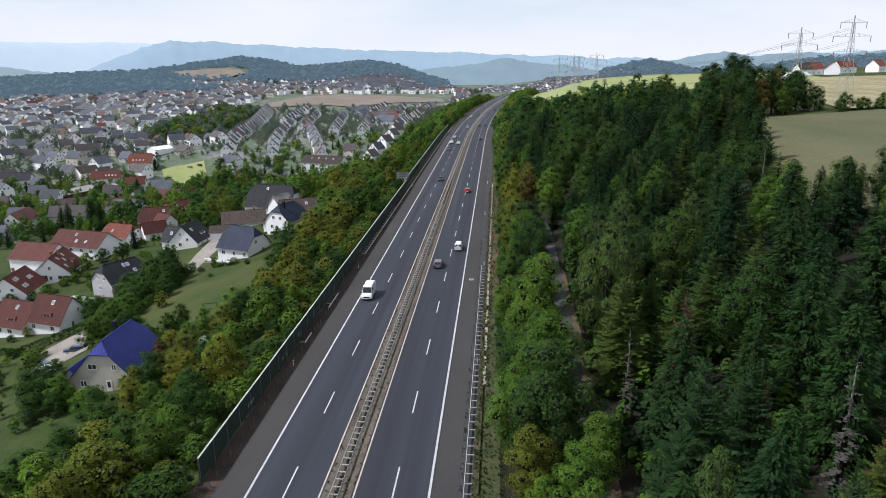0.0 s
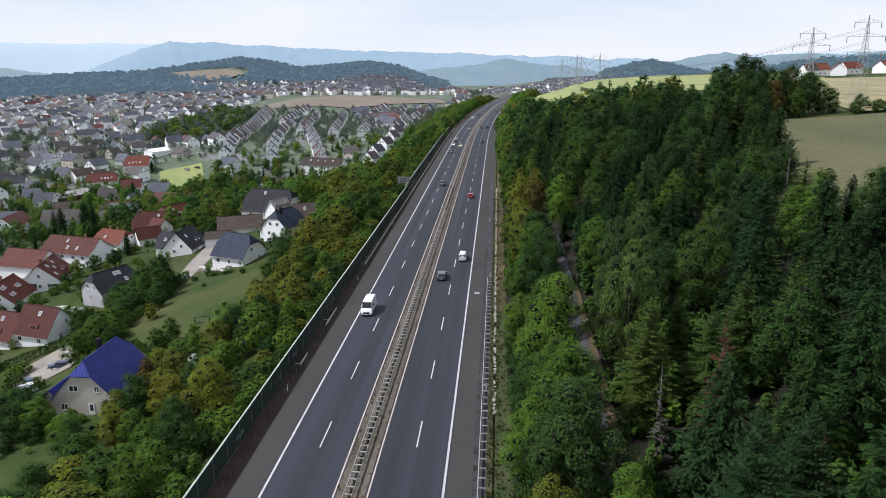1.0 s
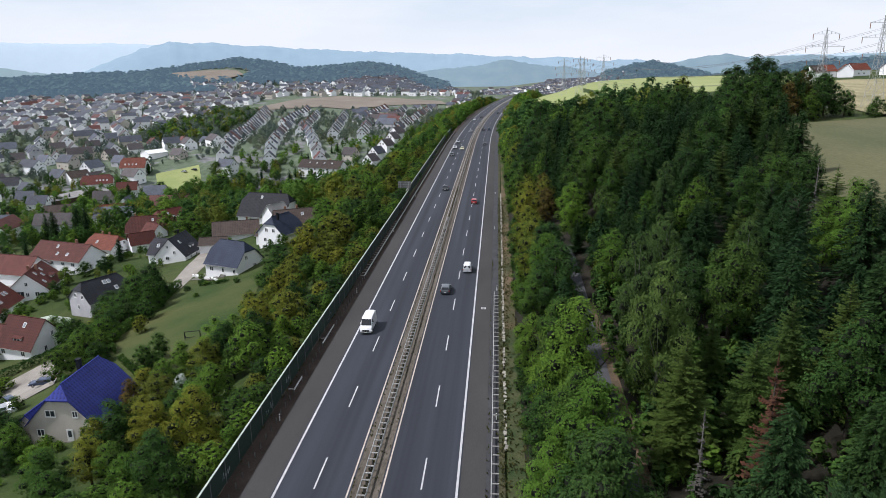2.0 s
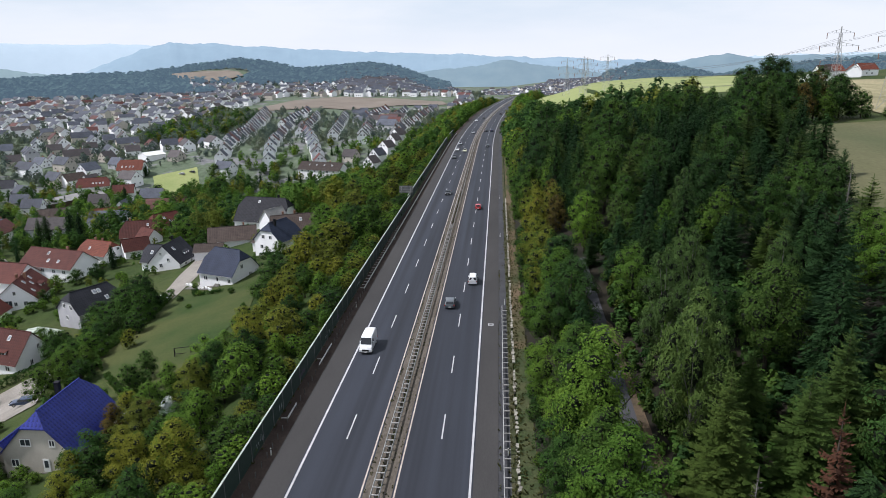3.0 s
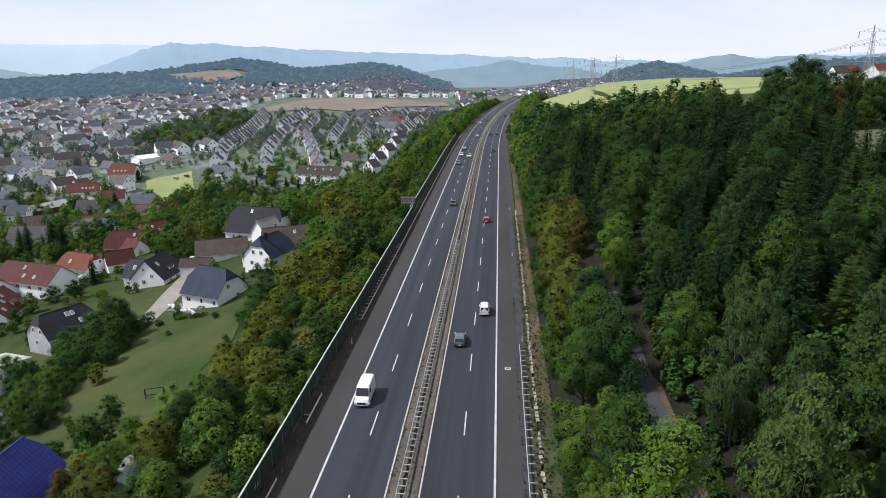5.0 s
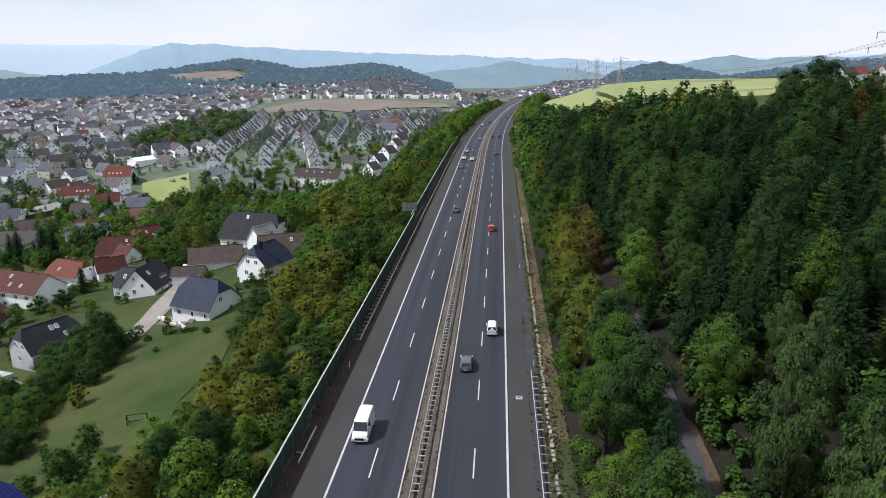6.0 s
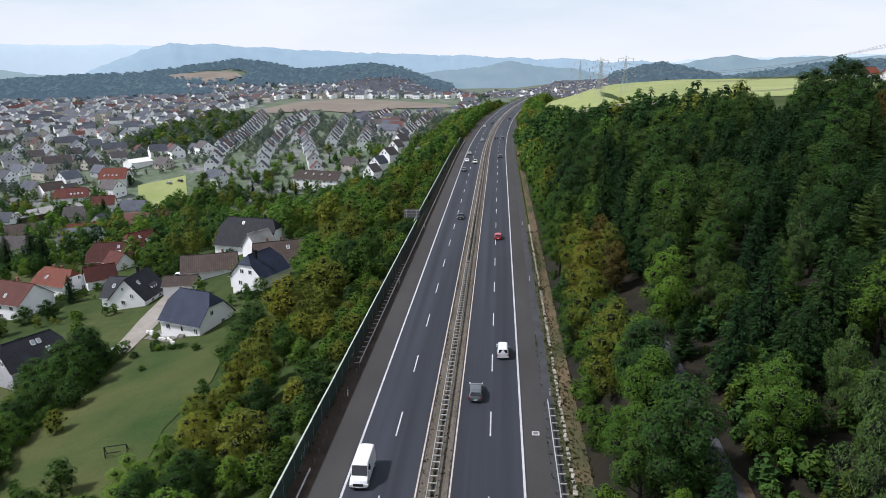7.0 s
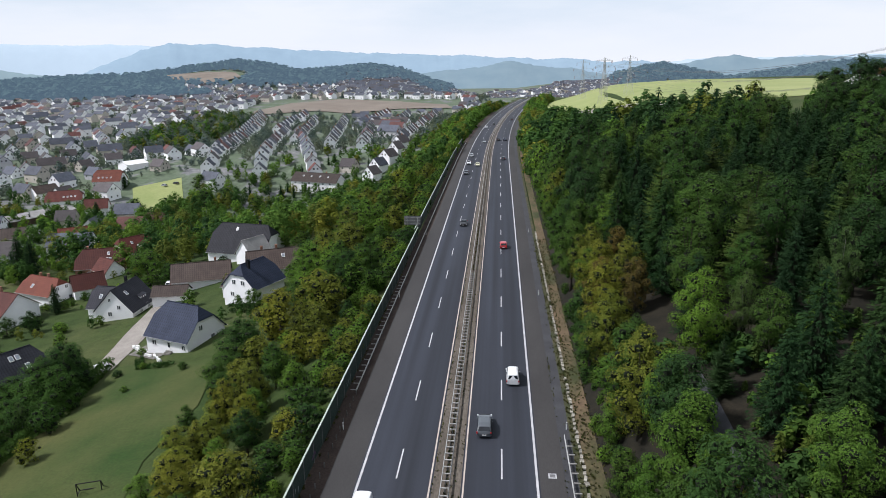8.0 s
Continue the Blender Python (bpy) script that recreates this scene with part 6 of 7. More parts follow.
for key, x, y, h in (("round", -70, 150, 5.5), ("round", -73.5, 158, 6.5), ("round", -76, 148, 5.5), ("round", -78, 172, 8), ("round", -78.5, 181, 10.5), ("round", -83, 187, 8), ("round", -84, 177, 7), ("round", -81, 168, 6.5), ("bright", -86, 193, 6.5), ("round", -66.5, 143, 5), ("round", -79, 156, 6), ("bright", -84, 165, 6), ("round", -92, 190, 6)):
    plant(key, x, y, h, wide=1.25, group="garden trees")

# gardens filled by chance, away from houses, lawns and drives
HOUSE_SPOTS = [(o.location.x, o.location.y) for o in scene.objects if o.name.startswith("house")]
KEEP = ((-75, 140, -46, 199), (-98, 131, -72, 168), (-96, 194, -74, 262), (-215, 222, -143, 300))
gr = random.Random(17)
spots, n_g = [], 0
for k in range(3000):
    x, y = gr.uniform(-230, -42), gr.uniform(95, 345)
    if any(a < x < c and b < y < d for a, b, c, d in KEEP) or x < -0.8 * y - 8:
        continue
    if any((x - a) ** 2 + (y - b) ** 2 < 8.0 ** 2 for a, b in HOUSE_SPOTS) or any((x - a) ** 2 + (y - b) ** 2 < 3.2 ** 2 for a, b in spots):
        continue
    if noise.noise((x * 0.05, y * 0.05, 7)) < -0.2:
        continue
    spots.append((x, y))
    p = gr.random()
    key = "round" if p < 0.14 else "small" if p < 0.3 else "small_b" if p < 0.5 else "shrub" if p < 0.7 else "shrub_b" if p < 0.9 else "small_y"
    plant(key, x, y, gr.uniform(1.4, 3.0) if "shrub" in key else gr.uniform(3.0, 6.5), wide=1.2, group="garden trees")
    n_g += 1
    if n_g > 185:
        break

SHRUBS = []
for k in range(2600):
    x, y = gr.uniform(-235, -44), gr.uniform(98, 400)
    if any(a < x < c and b < y < d for a, b, c, d in KEEP) or x < -0.8 * y - 10:
        continue
    if any((x - a) ** 2 + (y - b) ** 2 < 7.6 ** 2 for a, b in HOUSE_SPOTS) or any((x - a) ** 2 + (y - b) ** 2 < 4.0 for a, b in spots):
        continue
    if noise.noise((x * 0.09, y * 0.09, 4)) < 0.0:
        continue
    spots.append((x, y))
    SHRUBS.append((gr.choice(("broad", "broad", "bright", "autumn")), x, y, gr.uniform(1.2, 4.2), gr.random()))
far_wood("garden_shrubs", SHRUBS[:420], "low mixed shrubs and beds between the gardens", 260, 0.55)

# the far town: rows of houses stepping up the slope, and scattered houses
def far_house(x, y, turn, length, width, eave, ridge, wall, roof, group, label):
    thing = empty("house", pose(x, y, height(x, y), 0, 0, turn), label, "house", group)
    key = (length, width, eave, ridge, wall.name)
    if key not in FARW:
        bm = bmesh.new()
        hl, hw = length / 2, width / 2
        prof = [(-hw, -4), (hw, -4), (hw, eave), (0, ridge - 0.1), (-hw, eave)]
        rings = [[bm.verts.new((sx, a, b)) for a, b in prof] for sx in (-hl, hl)]
        bm.faces.new(rings[0][::-1]), bm.faces.new(rings[1])
        for k in range(5):
            bm.faces.new((rings[0][k], rings[0][(k + 1) % 5], rings[1][(k + 1) % 5], rings[1][k]))
        FARW[key] = data_of("wall", bm, wall)
    share("wall", FARW[key], thing, pose(0, 0, 0))
    key2 = (length, width, eave, ridge, roof.name)
    if key2 not in FARR:
        bm = bmesh.new()
        hl, hw, s = length / 2 + 0.3, width / 2, (ridge - eave) / (width / 2)
        ey, ez = hw + 0.4, eave - 0.4 * s
        slab(bm, [(-hl, -ey, ez), (hl, -ey, ez), (hl, 0, ridge), (-hl, 0, ridge)])
        slab(bm, [(hl, ey, ez), (-hl, ey, ez), (-hl, 0, ridge), (hl, 0, ridge)])
        FARR[key2] = data_of("roof", bm, roof)
    share("roof", FARR[key2], thing, pose(0, 0, 0))
    w, p = window_data(1.1, 1.2)
    for e in (-1, 1):
        for wy, wz in ((-width * 0.22, 1.1), (width * 0.22, 1.1), (-width * 0.14, eave + 0.4), (width * 0.14, eave + 0.4)):
            share("window", p, thing, pose(e * (length / 2 + 0.03), wy, wz, 0, 0, 90))
    if group != "terraced rows":
        for wx in (-length * 0.28, length * 0.28):
            share("window", p, thing, pose(wx, -(width / 2 + 0.03), 1.2))
    if (int(x * 7 + y * 3) % 3) == 0:
        share("chimney", CHIM, thing, pose(length * 0.2, 0.5, ridge - 0.6))
    return thing


# rows of houses: from, to, how many, ridge direction
ROWS = (
    (-192, 522, -258, 830, 24, 102),
    (-217, 597, -276, 873, 20, 102),
    (-154, 514, -205, 744, 17, 103),
    (-214, 743, -222, 873, 10, 93),
    (-115, 509, -181, 701, 15, 109),
    (-118, 568, -166, 831, 19, 100),
    (-91, 550, -112, 703, 11, 98),
    (-74, 492, -62, 549, 5, 62),
    (-66, 560, -66, 640, 7, 92),
    (-64, 662, -67, 859, 15, 91),
    (-93, 728, -102, 883, 12, 93),
    (-134, 790, -128, 889, 8, 87),
    (-160, 620, -200, 831, 16, 100),
)
FARW, FARR = {}, {}
CHIM = data_of("chimney", box(bmesh.new(), -0.4, -0.4, -0.6, 0.4, 0.4, 1.5), M["brick"])
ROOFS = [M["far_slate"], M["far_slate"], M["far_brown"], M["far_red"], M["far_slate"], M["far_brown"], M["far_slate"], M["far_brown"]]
WALLS = [M["render_white"], M["render_white"], M["render_white"], M["render_cream"], M["render_grey"]]
tr = random.Random(21)
HOUSES = list(VILLAGE)
for x0, y0, x1, y1, n, turn in ROWS:
    for k in range(n):
        f = k / max(1, n - 1)
        x, y = x0 + (x1 - x0) * f, y0 + (y1 - y0) * f
        ln, wd = tr.choice(((8, 8.5), (9, 8.5), (10, 9)))
        far_house(x + tr.uniform(-1, 1), y, turn + tr.uniform(-3, 3), ln, wd, 5.2, 9.6, M["render_white"], tr.choice(ROOFS), "terraced rows", "white gabled row house with a dark tiled roof")
        HOUSES.append((x, y))


def no_build(x, y):
    u = x - bend(y)
    if u > -48 or (-335 < x < -45 and 885 < y < 1125):
        return True
    if (-262 < x < -238 and 512 < y < 562) or (-236 < x < -184 and 430 < y < 518):
        return True
    sep = 23.0 if math.hypot(x, y) < 620 else 16.5
    return any((x - a) ** 2 + (y - b) ** 2 < sep * sep for a, b in HOUSES)


def in_view(x, y, margin=0.86):
    return -margin * (y + 10) - 60 < x


def az_of(x, y):
    return math.degrees(math.atan2(x - 10, y - 40))


STUFF = []
for k in range(17500):
    r = 330 + 1270 * tr.random() ** 0.72 if k < 15000 else tr.uniform(1250, 1760)
    a = radians(tr.uniform(-42, -2) if k < 15000 else tr.uniform(-13, 10.2))
    x, y = 10 + r * math.sin(a), 40 + r * math.cos(a)
    # open land between the streets, the wooded bank above the rows
    if (no_build(x, y) and k < 15000) or noise.noise((x * 0.006, y * 0.006, 3)) > 0.30 or (r < 480 and a > radians(-26)) or (-330 < x < -150 and 600 < y < 1050 and x > -330 + (y - 600) * -0.05):
        continue
    if (r > 1190 and az_of(x, y) < -24.5) or (-760 < x < -480 and 1320 < y < 1600):
        continue
    if 1400 < r and k < 15000 and noise.noise((x * 0.003, y * 0.003, 8)) > 0.05:
        continue
    if k < 15000 and -60 < x and y < 900:
        continue
    st = round((noise.noise((x * 0.004, y * 0.004, 5)) * 60) / 30) * 30 + (90 if tr.random() < 0.3 else 0) - 20
    HOUSES.append((x, y))
    STUFF.append((r, x, y, st + tr.uniform(-4, 4)))
STUFF.sort()
for r, x, y, turn in STUFF[:85]:
    ln, wd, ev, rg = tr.choice(((11, 9, 4.2, 8.4), (13, 10, 5.4, 10.0), (10, 9, 3.4, 7.8), (18, 10, 5.8, 10.2)))
    roof = tr.choice(ROOFS)
    far_house(x, y, turn, ln, wd, ev, rg, tr.choice(WALLS), roof, "valley town houses", "pale rendered town house with a " + {"f": "grey", "b": "brown", "r": "red"}.get(roof.name[8], "grey") + " tiled roof")
vs, fs, ix = [], [], []
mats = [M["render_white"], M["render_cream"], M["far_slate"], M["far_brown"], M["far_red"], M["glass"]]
for r, x, y, turn in STUFF[85:]:
    hl, hw, ev, rg = tr.choice(((4.8, 4.2, 5.6, 8.6), (5.5, 4.4, 6.0, 9.2), (8.0, 4.6, 6.2, 9.4)))
    m, b = pose(x, y, height(x, y), 0, 0, turn), len(vs)
    for sx in (-hl, hl):
        vs.extend(tuple(m @ Vector(v)) for v in ((sx, -hw, -4), (sx, hw, -4), (sx, hw, ev), (sx, 0, rg), (sx, -hw, ev)))
    vs.extend(tuple(m @ Vector(v)) for v in ((-hl - 0.3, -hw - 0.4, ev - 0.2), (hl + 0.3, -hw - 0.4, ev - 0.2), (hl + 0.3, 0, rg + 0.2), (-hl - 0.3, 0, rg + 0.2), (-hl - 0.3, hw + 0.4, ev - 0.2), (hl + 0.3, hw + 0.4, ev - 0.2)))
    fs.extend(((b, b + 4, b + 3, b + 2, b + 1), (b + 5, b + 6, b + 7, b + 8, b + 9), (b, b + 5, b + 9, b + 4), (b + 1, b + 2, b + 7, b + 6), (b + 10, b + 11, b + 12, b + 13), (b + 13, b + 12, b + 15, b + 14)))
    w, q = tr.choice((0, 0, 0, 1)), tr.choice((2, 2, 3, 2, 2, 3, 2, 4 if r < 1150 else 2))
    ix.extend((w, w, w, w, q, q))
    for wx in (-0.5, 0.0, 0.5):
        for sd in (-1, 1):
            c = len(vs)
            vs.extend(tuple(m @ Vector(v)) for v in ((wx * hl - 0.6, sd * (hw + 0.04), 1.2), (wx * hl + 0.6, sd * (hw + 0.04), 1.2), (wx * hl + 0.6, sd * (hw + 0.04), 2.6), (wx * hl - 0.6, sd * (hw + 0.04), 2.6)))
            fs.append((c, c + 1, c + 2, c + 3))
            ix.append(5)
tagged(mesh_object("distant_houses", vs, fs, mats, ix), "many small pale houses with dark roofs across the valley", "houses", kind="stuff")

# trees between the houses, wooded bank, woods on the hills
GARDEN = []
for k in range(11500):
    r = 300 + 1300 * tr.random() ** 0.8
    a = radians(tr.uniform(-43, -1))
    x, y = 10 + r * math.sin(a), 40 + r * math.cos(a)
    u = x - bend(y)
    if u > -40 or (-335 < x < -45 and 885 < y < 1115) or (-262 < x < -240 and 515 < y < 560) or (-234 < x < -186 and 432 < y < 516):
        continue
    if any((x - p) ** 2 + (y - q) ** 2 < 7.5 ** 2 for p, q in HOUSES):
        continue
    if (r > 1190 and az_of(x, y) < -24.5) or (-760 < x < -480 and 1310 < y < 1600):
        continue
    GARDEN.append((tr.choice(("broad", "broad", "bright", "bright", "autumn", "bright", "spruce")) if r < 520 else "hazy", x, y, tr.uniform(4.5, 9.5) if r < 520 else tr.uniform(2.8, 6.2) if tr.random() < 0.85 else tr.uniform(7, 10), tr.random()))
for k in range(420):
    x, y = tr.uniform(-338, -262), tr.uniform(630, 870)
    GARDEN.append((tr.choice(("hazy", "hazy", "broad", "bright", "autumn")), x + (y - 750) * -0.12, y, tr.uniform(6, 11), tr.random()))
belt = []
for k in range(1500):
    y = tr.uniform(290, 470)
    x = tr.uniform(-175, -38)
    x, y = x - (y - 290) * 0.18, y
    if noise.noise((x * 0.012, y * 0.012, 1)) > -0.12 and not (x < -180 and y > 395) and all((x - p) ** 2 + (y - q) ** 2 > 100 for p, q in VILLAGE) and all((x - p) ** 2 + (y - q) ** 2 > 36 for p, q in belt):
        belt.append((x, y))
        GARDEN.append((tr.choice(("broad", "broad", "broad", "bright", "bright", "autumn")), x, y, tr.uniform(8, 14), tr.random()))
far_wood("garden_trees", [g for g in GARDEN if g[2] < 520 and g[0] != "hazy"], "green garden trees among the nearer houses of the town", 620, 0.38, lobes=18)
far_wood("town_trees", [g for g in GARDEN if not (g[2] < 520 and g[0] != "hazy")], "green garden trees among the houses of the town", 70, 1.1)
WOODS = []
for k in range(30000):
    r = tr.uniform(1190, 1900)
    az = tr.uniform(-44, 30)
    x, y = 10 + r * math.sin(radians(az)), 40 + r * math.cos(radians(az))
    if -750 < x < -490 and 1320 < y < 1590 and abs((x + 500) * 0.66 + (y - 1395)) < 95:
        continue
    if r < 1560 and az > -24.5 and (az > -3 or noise.noise((x * 0.003, y * 0.003, 8)) < 0.12):
        continue
    if -4 < az < 8.5:
        continue
    WOODS.append(("broad", x, y, tr.uniform(10, 17), tr.random()))
    if len(WOODS) > 7000:
        break
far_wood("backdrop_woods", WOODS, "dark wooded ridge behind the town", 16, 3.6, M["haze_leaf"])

# vehicles on the motorway
def car_body(profile, width, tuck, roof_in):
    """A body drawn from its side outline, rounded across."""
    bm = bmesh.new()
    rows = []
    zs = [p[1] for p in profile]
    belt = 0.88
    for f in (-1.0, -0.92, -0.6, 0.0, 0.6, 0.92, 1.0):
        row = []
        for px, pz in profile:
            w = width / 2
            if pz > belt:
                w -= roof_in * (pz - belt)
            pull = 0.10 * (abs(f) ** 6)
            row.append(bm.verts.new((w * f * (1 if abs(f) < 0.99 else 1.0), px * (1 - 0.03 * abs(f) ** 3), pz - (pull if pz > 0.5 else -pull * 0.5))))
        rows.append(row)
    n = len(profile)
    for a, b in zip(rows, rows[1:]):
        for k in range(n):
            j = (k + 1) % n
            bm.faces.new((a[k], b[k], b[j], a[j]))
    bm.faces.new(rows[0])
    bm.faces.new(rows[-1][::-1])
    bmesh.ops.recalc_face_normals(bm, faces=bm.faces[:])
    return bm


SHAPES = {
    "saloon": (4.6, 1.80, ((-2.28, 0.30), (-2.30, 0.62), (-2.22, 0.92), (-1.55, 0.98), (-0.95, 1.36), (-0.2, 1.45), (0.45, 1.40), (1.05, 0.98), (1.95, 0.84), (2.24, 0.68), (2.28, 0.32)), ((-1.50, 0.99, -0.98, 1.34), (1.00, 1.00, 0.48, 1.37)), (-0.95, 0.95, 1.36)),
    "hatch": (4.1, 1.74, ((-2.03, 0.30), (-2.05, 0.70), (-1.98, 0.98), (-1.60, 1.42), (-0.9, 1.50), (0.3, 1.46), (0.95, 1.02), (1.75, 0.86), (2.02, 0.66), (2.05, 0.32)), ((-1.97, 1.02, -1.64, 1.40), (0.90, 1.04, 0.34, 1.43)), (-1.5, 0.85, 1.40)),
    "estate": (4.7, 1.82, ((-2.33, 0.30), (-2.35, 0.75), (-2.26, 1.02), (-1.85, 1.44), (-1.0, 1.52), (0.35, 1.48), (1.05, 1.02), (2.0, 0.86), (2.30, 0.66), (2.33, 0.32)), ((-2.24, 1.06, -1.90, 1.42), (1.00, 1.04, 0.40, 1.45)), (-1.75, 0.95, 1.42)),
    "van": (5.6, 1.98, ((-2.78, 0.35), (-2.80, 1.2), (-2.74, 2.45), (-2.2, 2.58), (1.1, 2.58), (1.55, 2.30), (1.95, 1.42), (2.55, 1.15), (2.76, 0.80), (2.78, 0.38)), ((2.02, 1.42, 1.55, 2.36), (2.02, 1.42, 1.55, 2.36)), (0.6, 1.6, 2.1)),
    "box_van": (4.4, 1.80, ((-2.18, 0.32), (-2.2, 1.0), (-2.12, 1.78), (-1.6, 1.88), (0.5, 1.86), (0.85, 1.70), (1.2, 1.15), (1.95, 0.95), (2.16, 0.70), (2.18, 0.34)), ((-2.14, 1.15, -2.10, 1.65), (1.18, 1.18, 0.88, 1.66)), (-0.2, 0.85, 1.6)),
}


def car(kind, colour, u, y, towards, label, shine=0.3, metal=0.0, spot=None, group="vehicles on the motorway"):
    """A vehicle standing on the road, its nose to the camera's side (towards) or away."""
    length, width, prof, (rear, front), (gx0, gx1, gz) = SHAPES[kind]
    thing = empty("car" if "van" not in kind else "van", at_road(u, y) @ pose(0, 0, 0.02, 0, 0, 180 if towards else 0) if spot is None else spot, label, "car" if "van" not in kind else "van", group)
    tall = kind == "van"
    mat = paint("car_paint_" + colour[0], colour[1], shine, metal)
    body = part("body", car_body(prof, width, 0, 0.22 if not tall else 0.08), mat, thing, smooth=False)
    bv = body.modifiers.new("bevel", "BEVEL")
    bv.width, bv.segments, bv.limit_method = 0.05, 2, "ANGLE"
    for nm, g in (("rear_window", rear), ("windscreen", front)):
        if nm == "rear_window" and tall:
            continue
        (ya, za, yb, zb) = g
        sgn = -1 if nm == "rear_window" else 1
        bm = bmesh.new()
        wa, wb = width / 2 - 0.14 - 0.22 * max(0, za - 0.88) * (not tall), width / 2 - 0.18 - 0.22 * max(0, zb - 0.88) * (not tall)
        pts = [(-wa, ya + sgn * 0.03, za + 0.02), (wa, ya + sgn * 0.03, za + 0.02), (wb, yb + sgn * 0.03, zb + 0.02), (-wb, yb + sgn * 0.03, zb + 0.02)]
        vs = [bm.verts.new(p) for p in pts] + [bm.verts.new((p[0], p[1] - sgn * 0.05, p[2] - 0.03)) for p in pts]
        for f in ((0, 1, 2, 3), (7, 6, 5, 4), (0, 4, 5, 1), (1, 5, 6, 2), (2, 6, 7, 3), (3, 7, 4, 0)):
            bm.faces.new([vs[i] for i in f])
        bmesh.ops.recalc_face_normals(bm, faces=bm.faces[:])
        part(nm, bm, M["car_glass"], thing)
    for s in (-1, 1):
        bm = bmesh.new()
        lo, hi = (0.95, gz - 0.06) if not tall else (1.45, 2.1)
        for a, b in ((gx0, (gx0 + gx1) / 2 - 0.05), ((gx0 + gx1) / 2 + 0.05, gx1 - 0.25)):
            w0, w1 = width / 2 + 0.006, width / 2 - 0.22 * (hi - 0.88) * (0.35 if tall else 1) + 0.012
            p = [(s * w0 * 0.992, a - 0.12, lo), (s * w0 * 0.992, b + 0.14, lo), (s * w1, b - 0.08, hi), (s * w1, a + 0.05, hi)]
            v = [bm.verts.new(q) for q in p] + [bm.verts.new((q[0] - s * 0.04, q[1], q[2])) for q in p]
            for f in ((0, 1, 2, 3), (7, 6, 5, 4), (0, 4, 5, 1), (1, 5, 6, 2), (2, 6, 7, 3), (3, 7, 4, 0)):
                bm.faces.new([v[i] for i in f])
        bmesh.ops.recalc_face_normals(bm, faces=bm.faces[:])
        part("side_window", bm, M["car_glass"], thing)
        part("headlight", box(bmesh.new(), s * width * 0.47 - 0.16, length / 2 - 0.20, 0.60, s * width * 0.47 + 0.02, length / 2 - 0.02, 0.76), M["lamp_glass"], thing)
        part("tail_lamp", box(bmesh.new(), s * width * 0.46 - 0.12, -length / 2 - 0.02, 0.72, s * width * 0.46 + 0.04, -length / 2 + 0.10, 0.95), M["tail_glass"], thing)
        part("mirror", box(bmesh.new(), s * (width / 2 + 0.02) - 0.09, gx1 - 0.30, 0.95 if not tall else 1.4, s * (width / 2 + 0.02) + 0.09, gx1 - 0.16, 1.10 if not tall else 1.7), mat, thing)
        for yy in (-length * 0.30, length * 0.32):
            wh = part("wheel", tube(bmesh.new(), (s * (width / 2 - 0.20), yy, 0.31), (s * (width / 2 + 0.01), yy, 0.31), 0.31, 0.31, 16), M["rubber"], thing)
            part("rim", tube(bmesh.new(), (s * (width / 2 + 0.012), yy, 0.31), (s * (width / 2 + 0.022), yy, 0.31), 0.20, 0.19, 12), M["steel"], wh)
    part("grille", box(bmesh.new(), -width * 0.28, length / 2 - 0.06, 0.58, width * 0.28, length / 2 + 0.012, 0.72 if not tall else 0.86), M["rubber"], thing)
    part("bumper", box(bmesh.new(), -width * 0.46, length / 2 - 0.10, 0.30, width * 0.46, length / 2 + 0.006, 0.42), M["rubber"], thing)
    part("number_plate", box(bmesh.new(), -0.26, length / 2 - 0.01, 0.42, 0.26, length / 2 + 0.02, 0.53), M["trim"], thing)
    part("number_plate", box(bmesh.new(), -0.26, -length / 2 - 0.03, 0.48, 0.26, -length / 2, 0.59), M["trim"], thing)
    return thing


WHITE, BLACK, GREY, RED, SILVER, DBLUE, YELLOW = ("white", (0.72, 0.73, 0.74)), ("black", (0.014, 0.015, 0.017)), ("grey", (0.07, 0.08, 0.09)), ("red", (0.42, 0.018, 0.022)), ("silver", (0.32, 0.34, 0.36)), ("blue", (0.03, 0.05, 0.10)), ("cream", (0.62, 0.60, 0.40))
car("van", WHITE, -7.6, 129.5, True, "white panel van on the slow lane")
car("box_van", WHITE, 8.0, 162, False, "white box van behind a grey estate")
car("estate", GREY, 4.3, 148.5, False, "dark grey estate car overtaking")
car("hatch", RED, 7.0, 234, False, "red hatchback alone in its lane")
car("saloon", BLACK, -4.0, 259, True, "black saloon car in the fast lane")
car("hatch", GREY, -7.6, 349, True, "grey hatchback on the slow lane")
car("saloon", WHITE, -7.7, 377, True, "white saloon car on the slow lane")
car("hatch", YELLOW, -3.6, 371, True, "cream taxi in the fast lane")
car("hatch", SILVER, -7.6, 402, True, "silver hatchback on the slow lane")
car("hatch", GREY, 7.6, 387, False, "dark grey hatchback far up the motorway")
car("saloon", SILVER, -3.5, 459, True, "silver saloon car in the fast lane")
car("saloon", BLACK, 4.2, 467, False, "black saloon car pulling past a hatchback")
car("hatch", DBLUE, 7.8, 466, False, "dark blue hatchback beside a black saloon")
car("saloon", WHITE, -7.5, 548, True, "white saloon car far along the motorway")
car("saloon", BLACK, -3.5, 570, True, "dark saloon car far along the motorway")
car("hatch", BLACK, 7.6, 603, False, "dark hatchback far along the motorway")


def parked(kind, colour, x, y, turn, label):
    car(kind, colour, 0, 0, False, label, spot=pose(x, y, height(x, y) + 0.22, 0, 0, turn), group="parked cars")


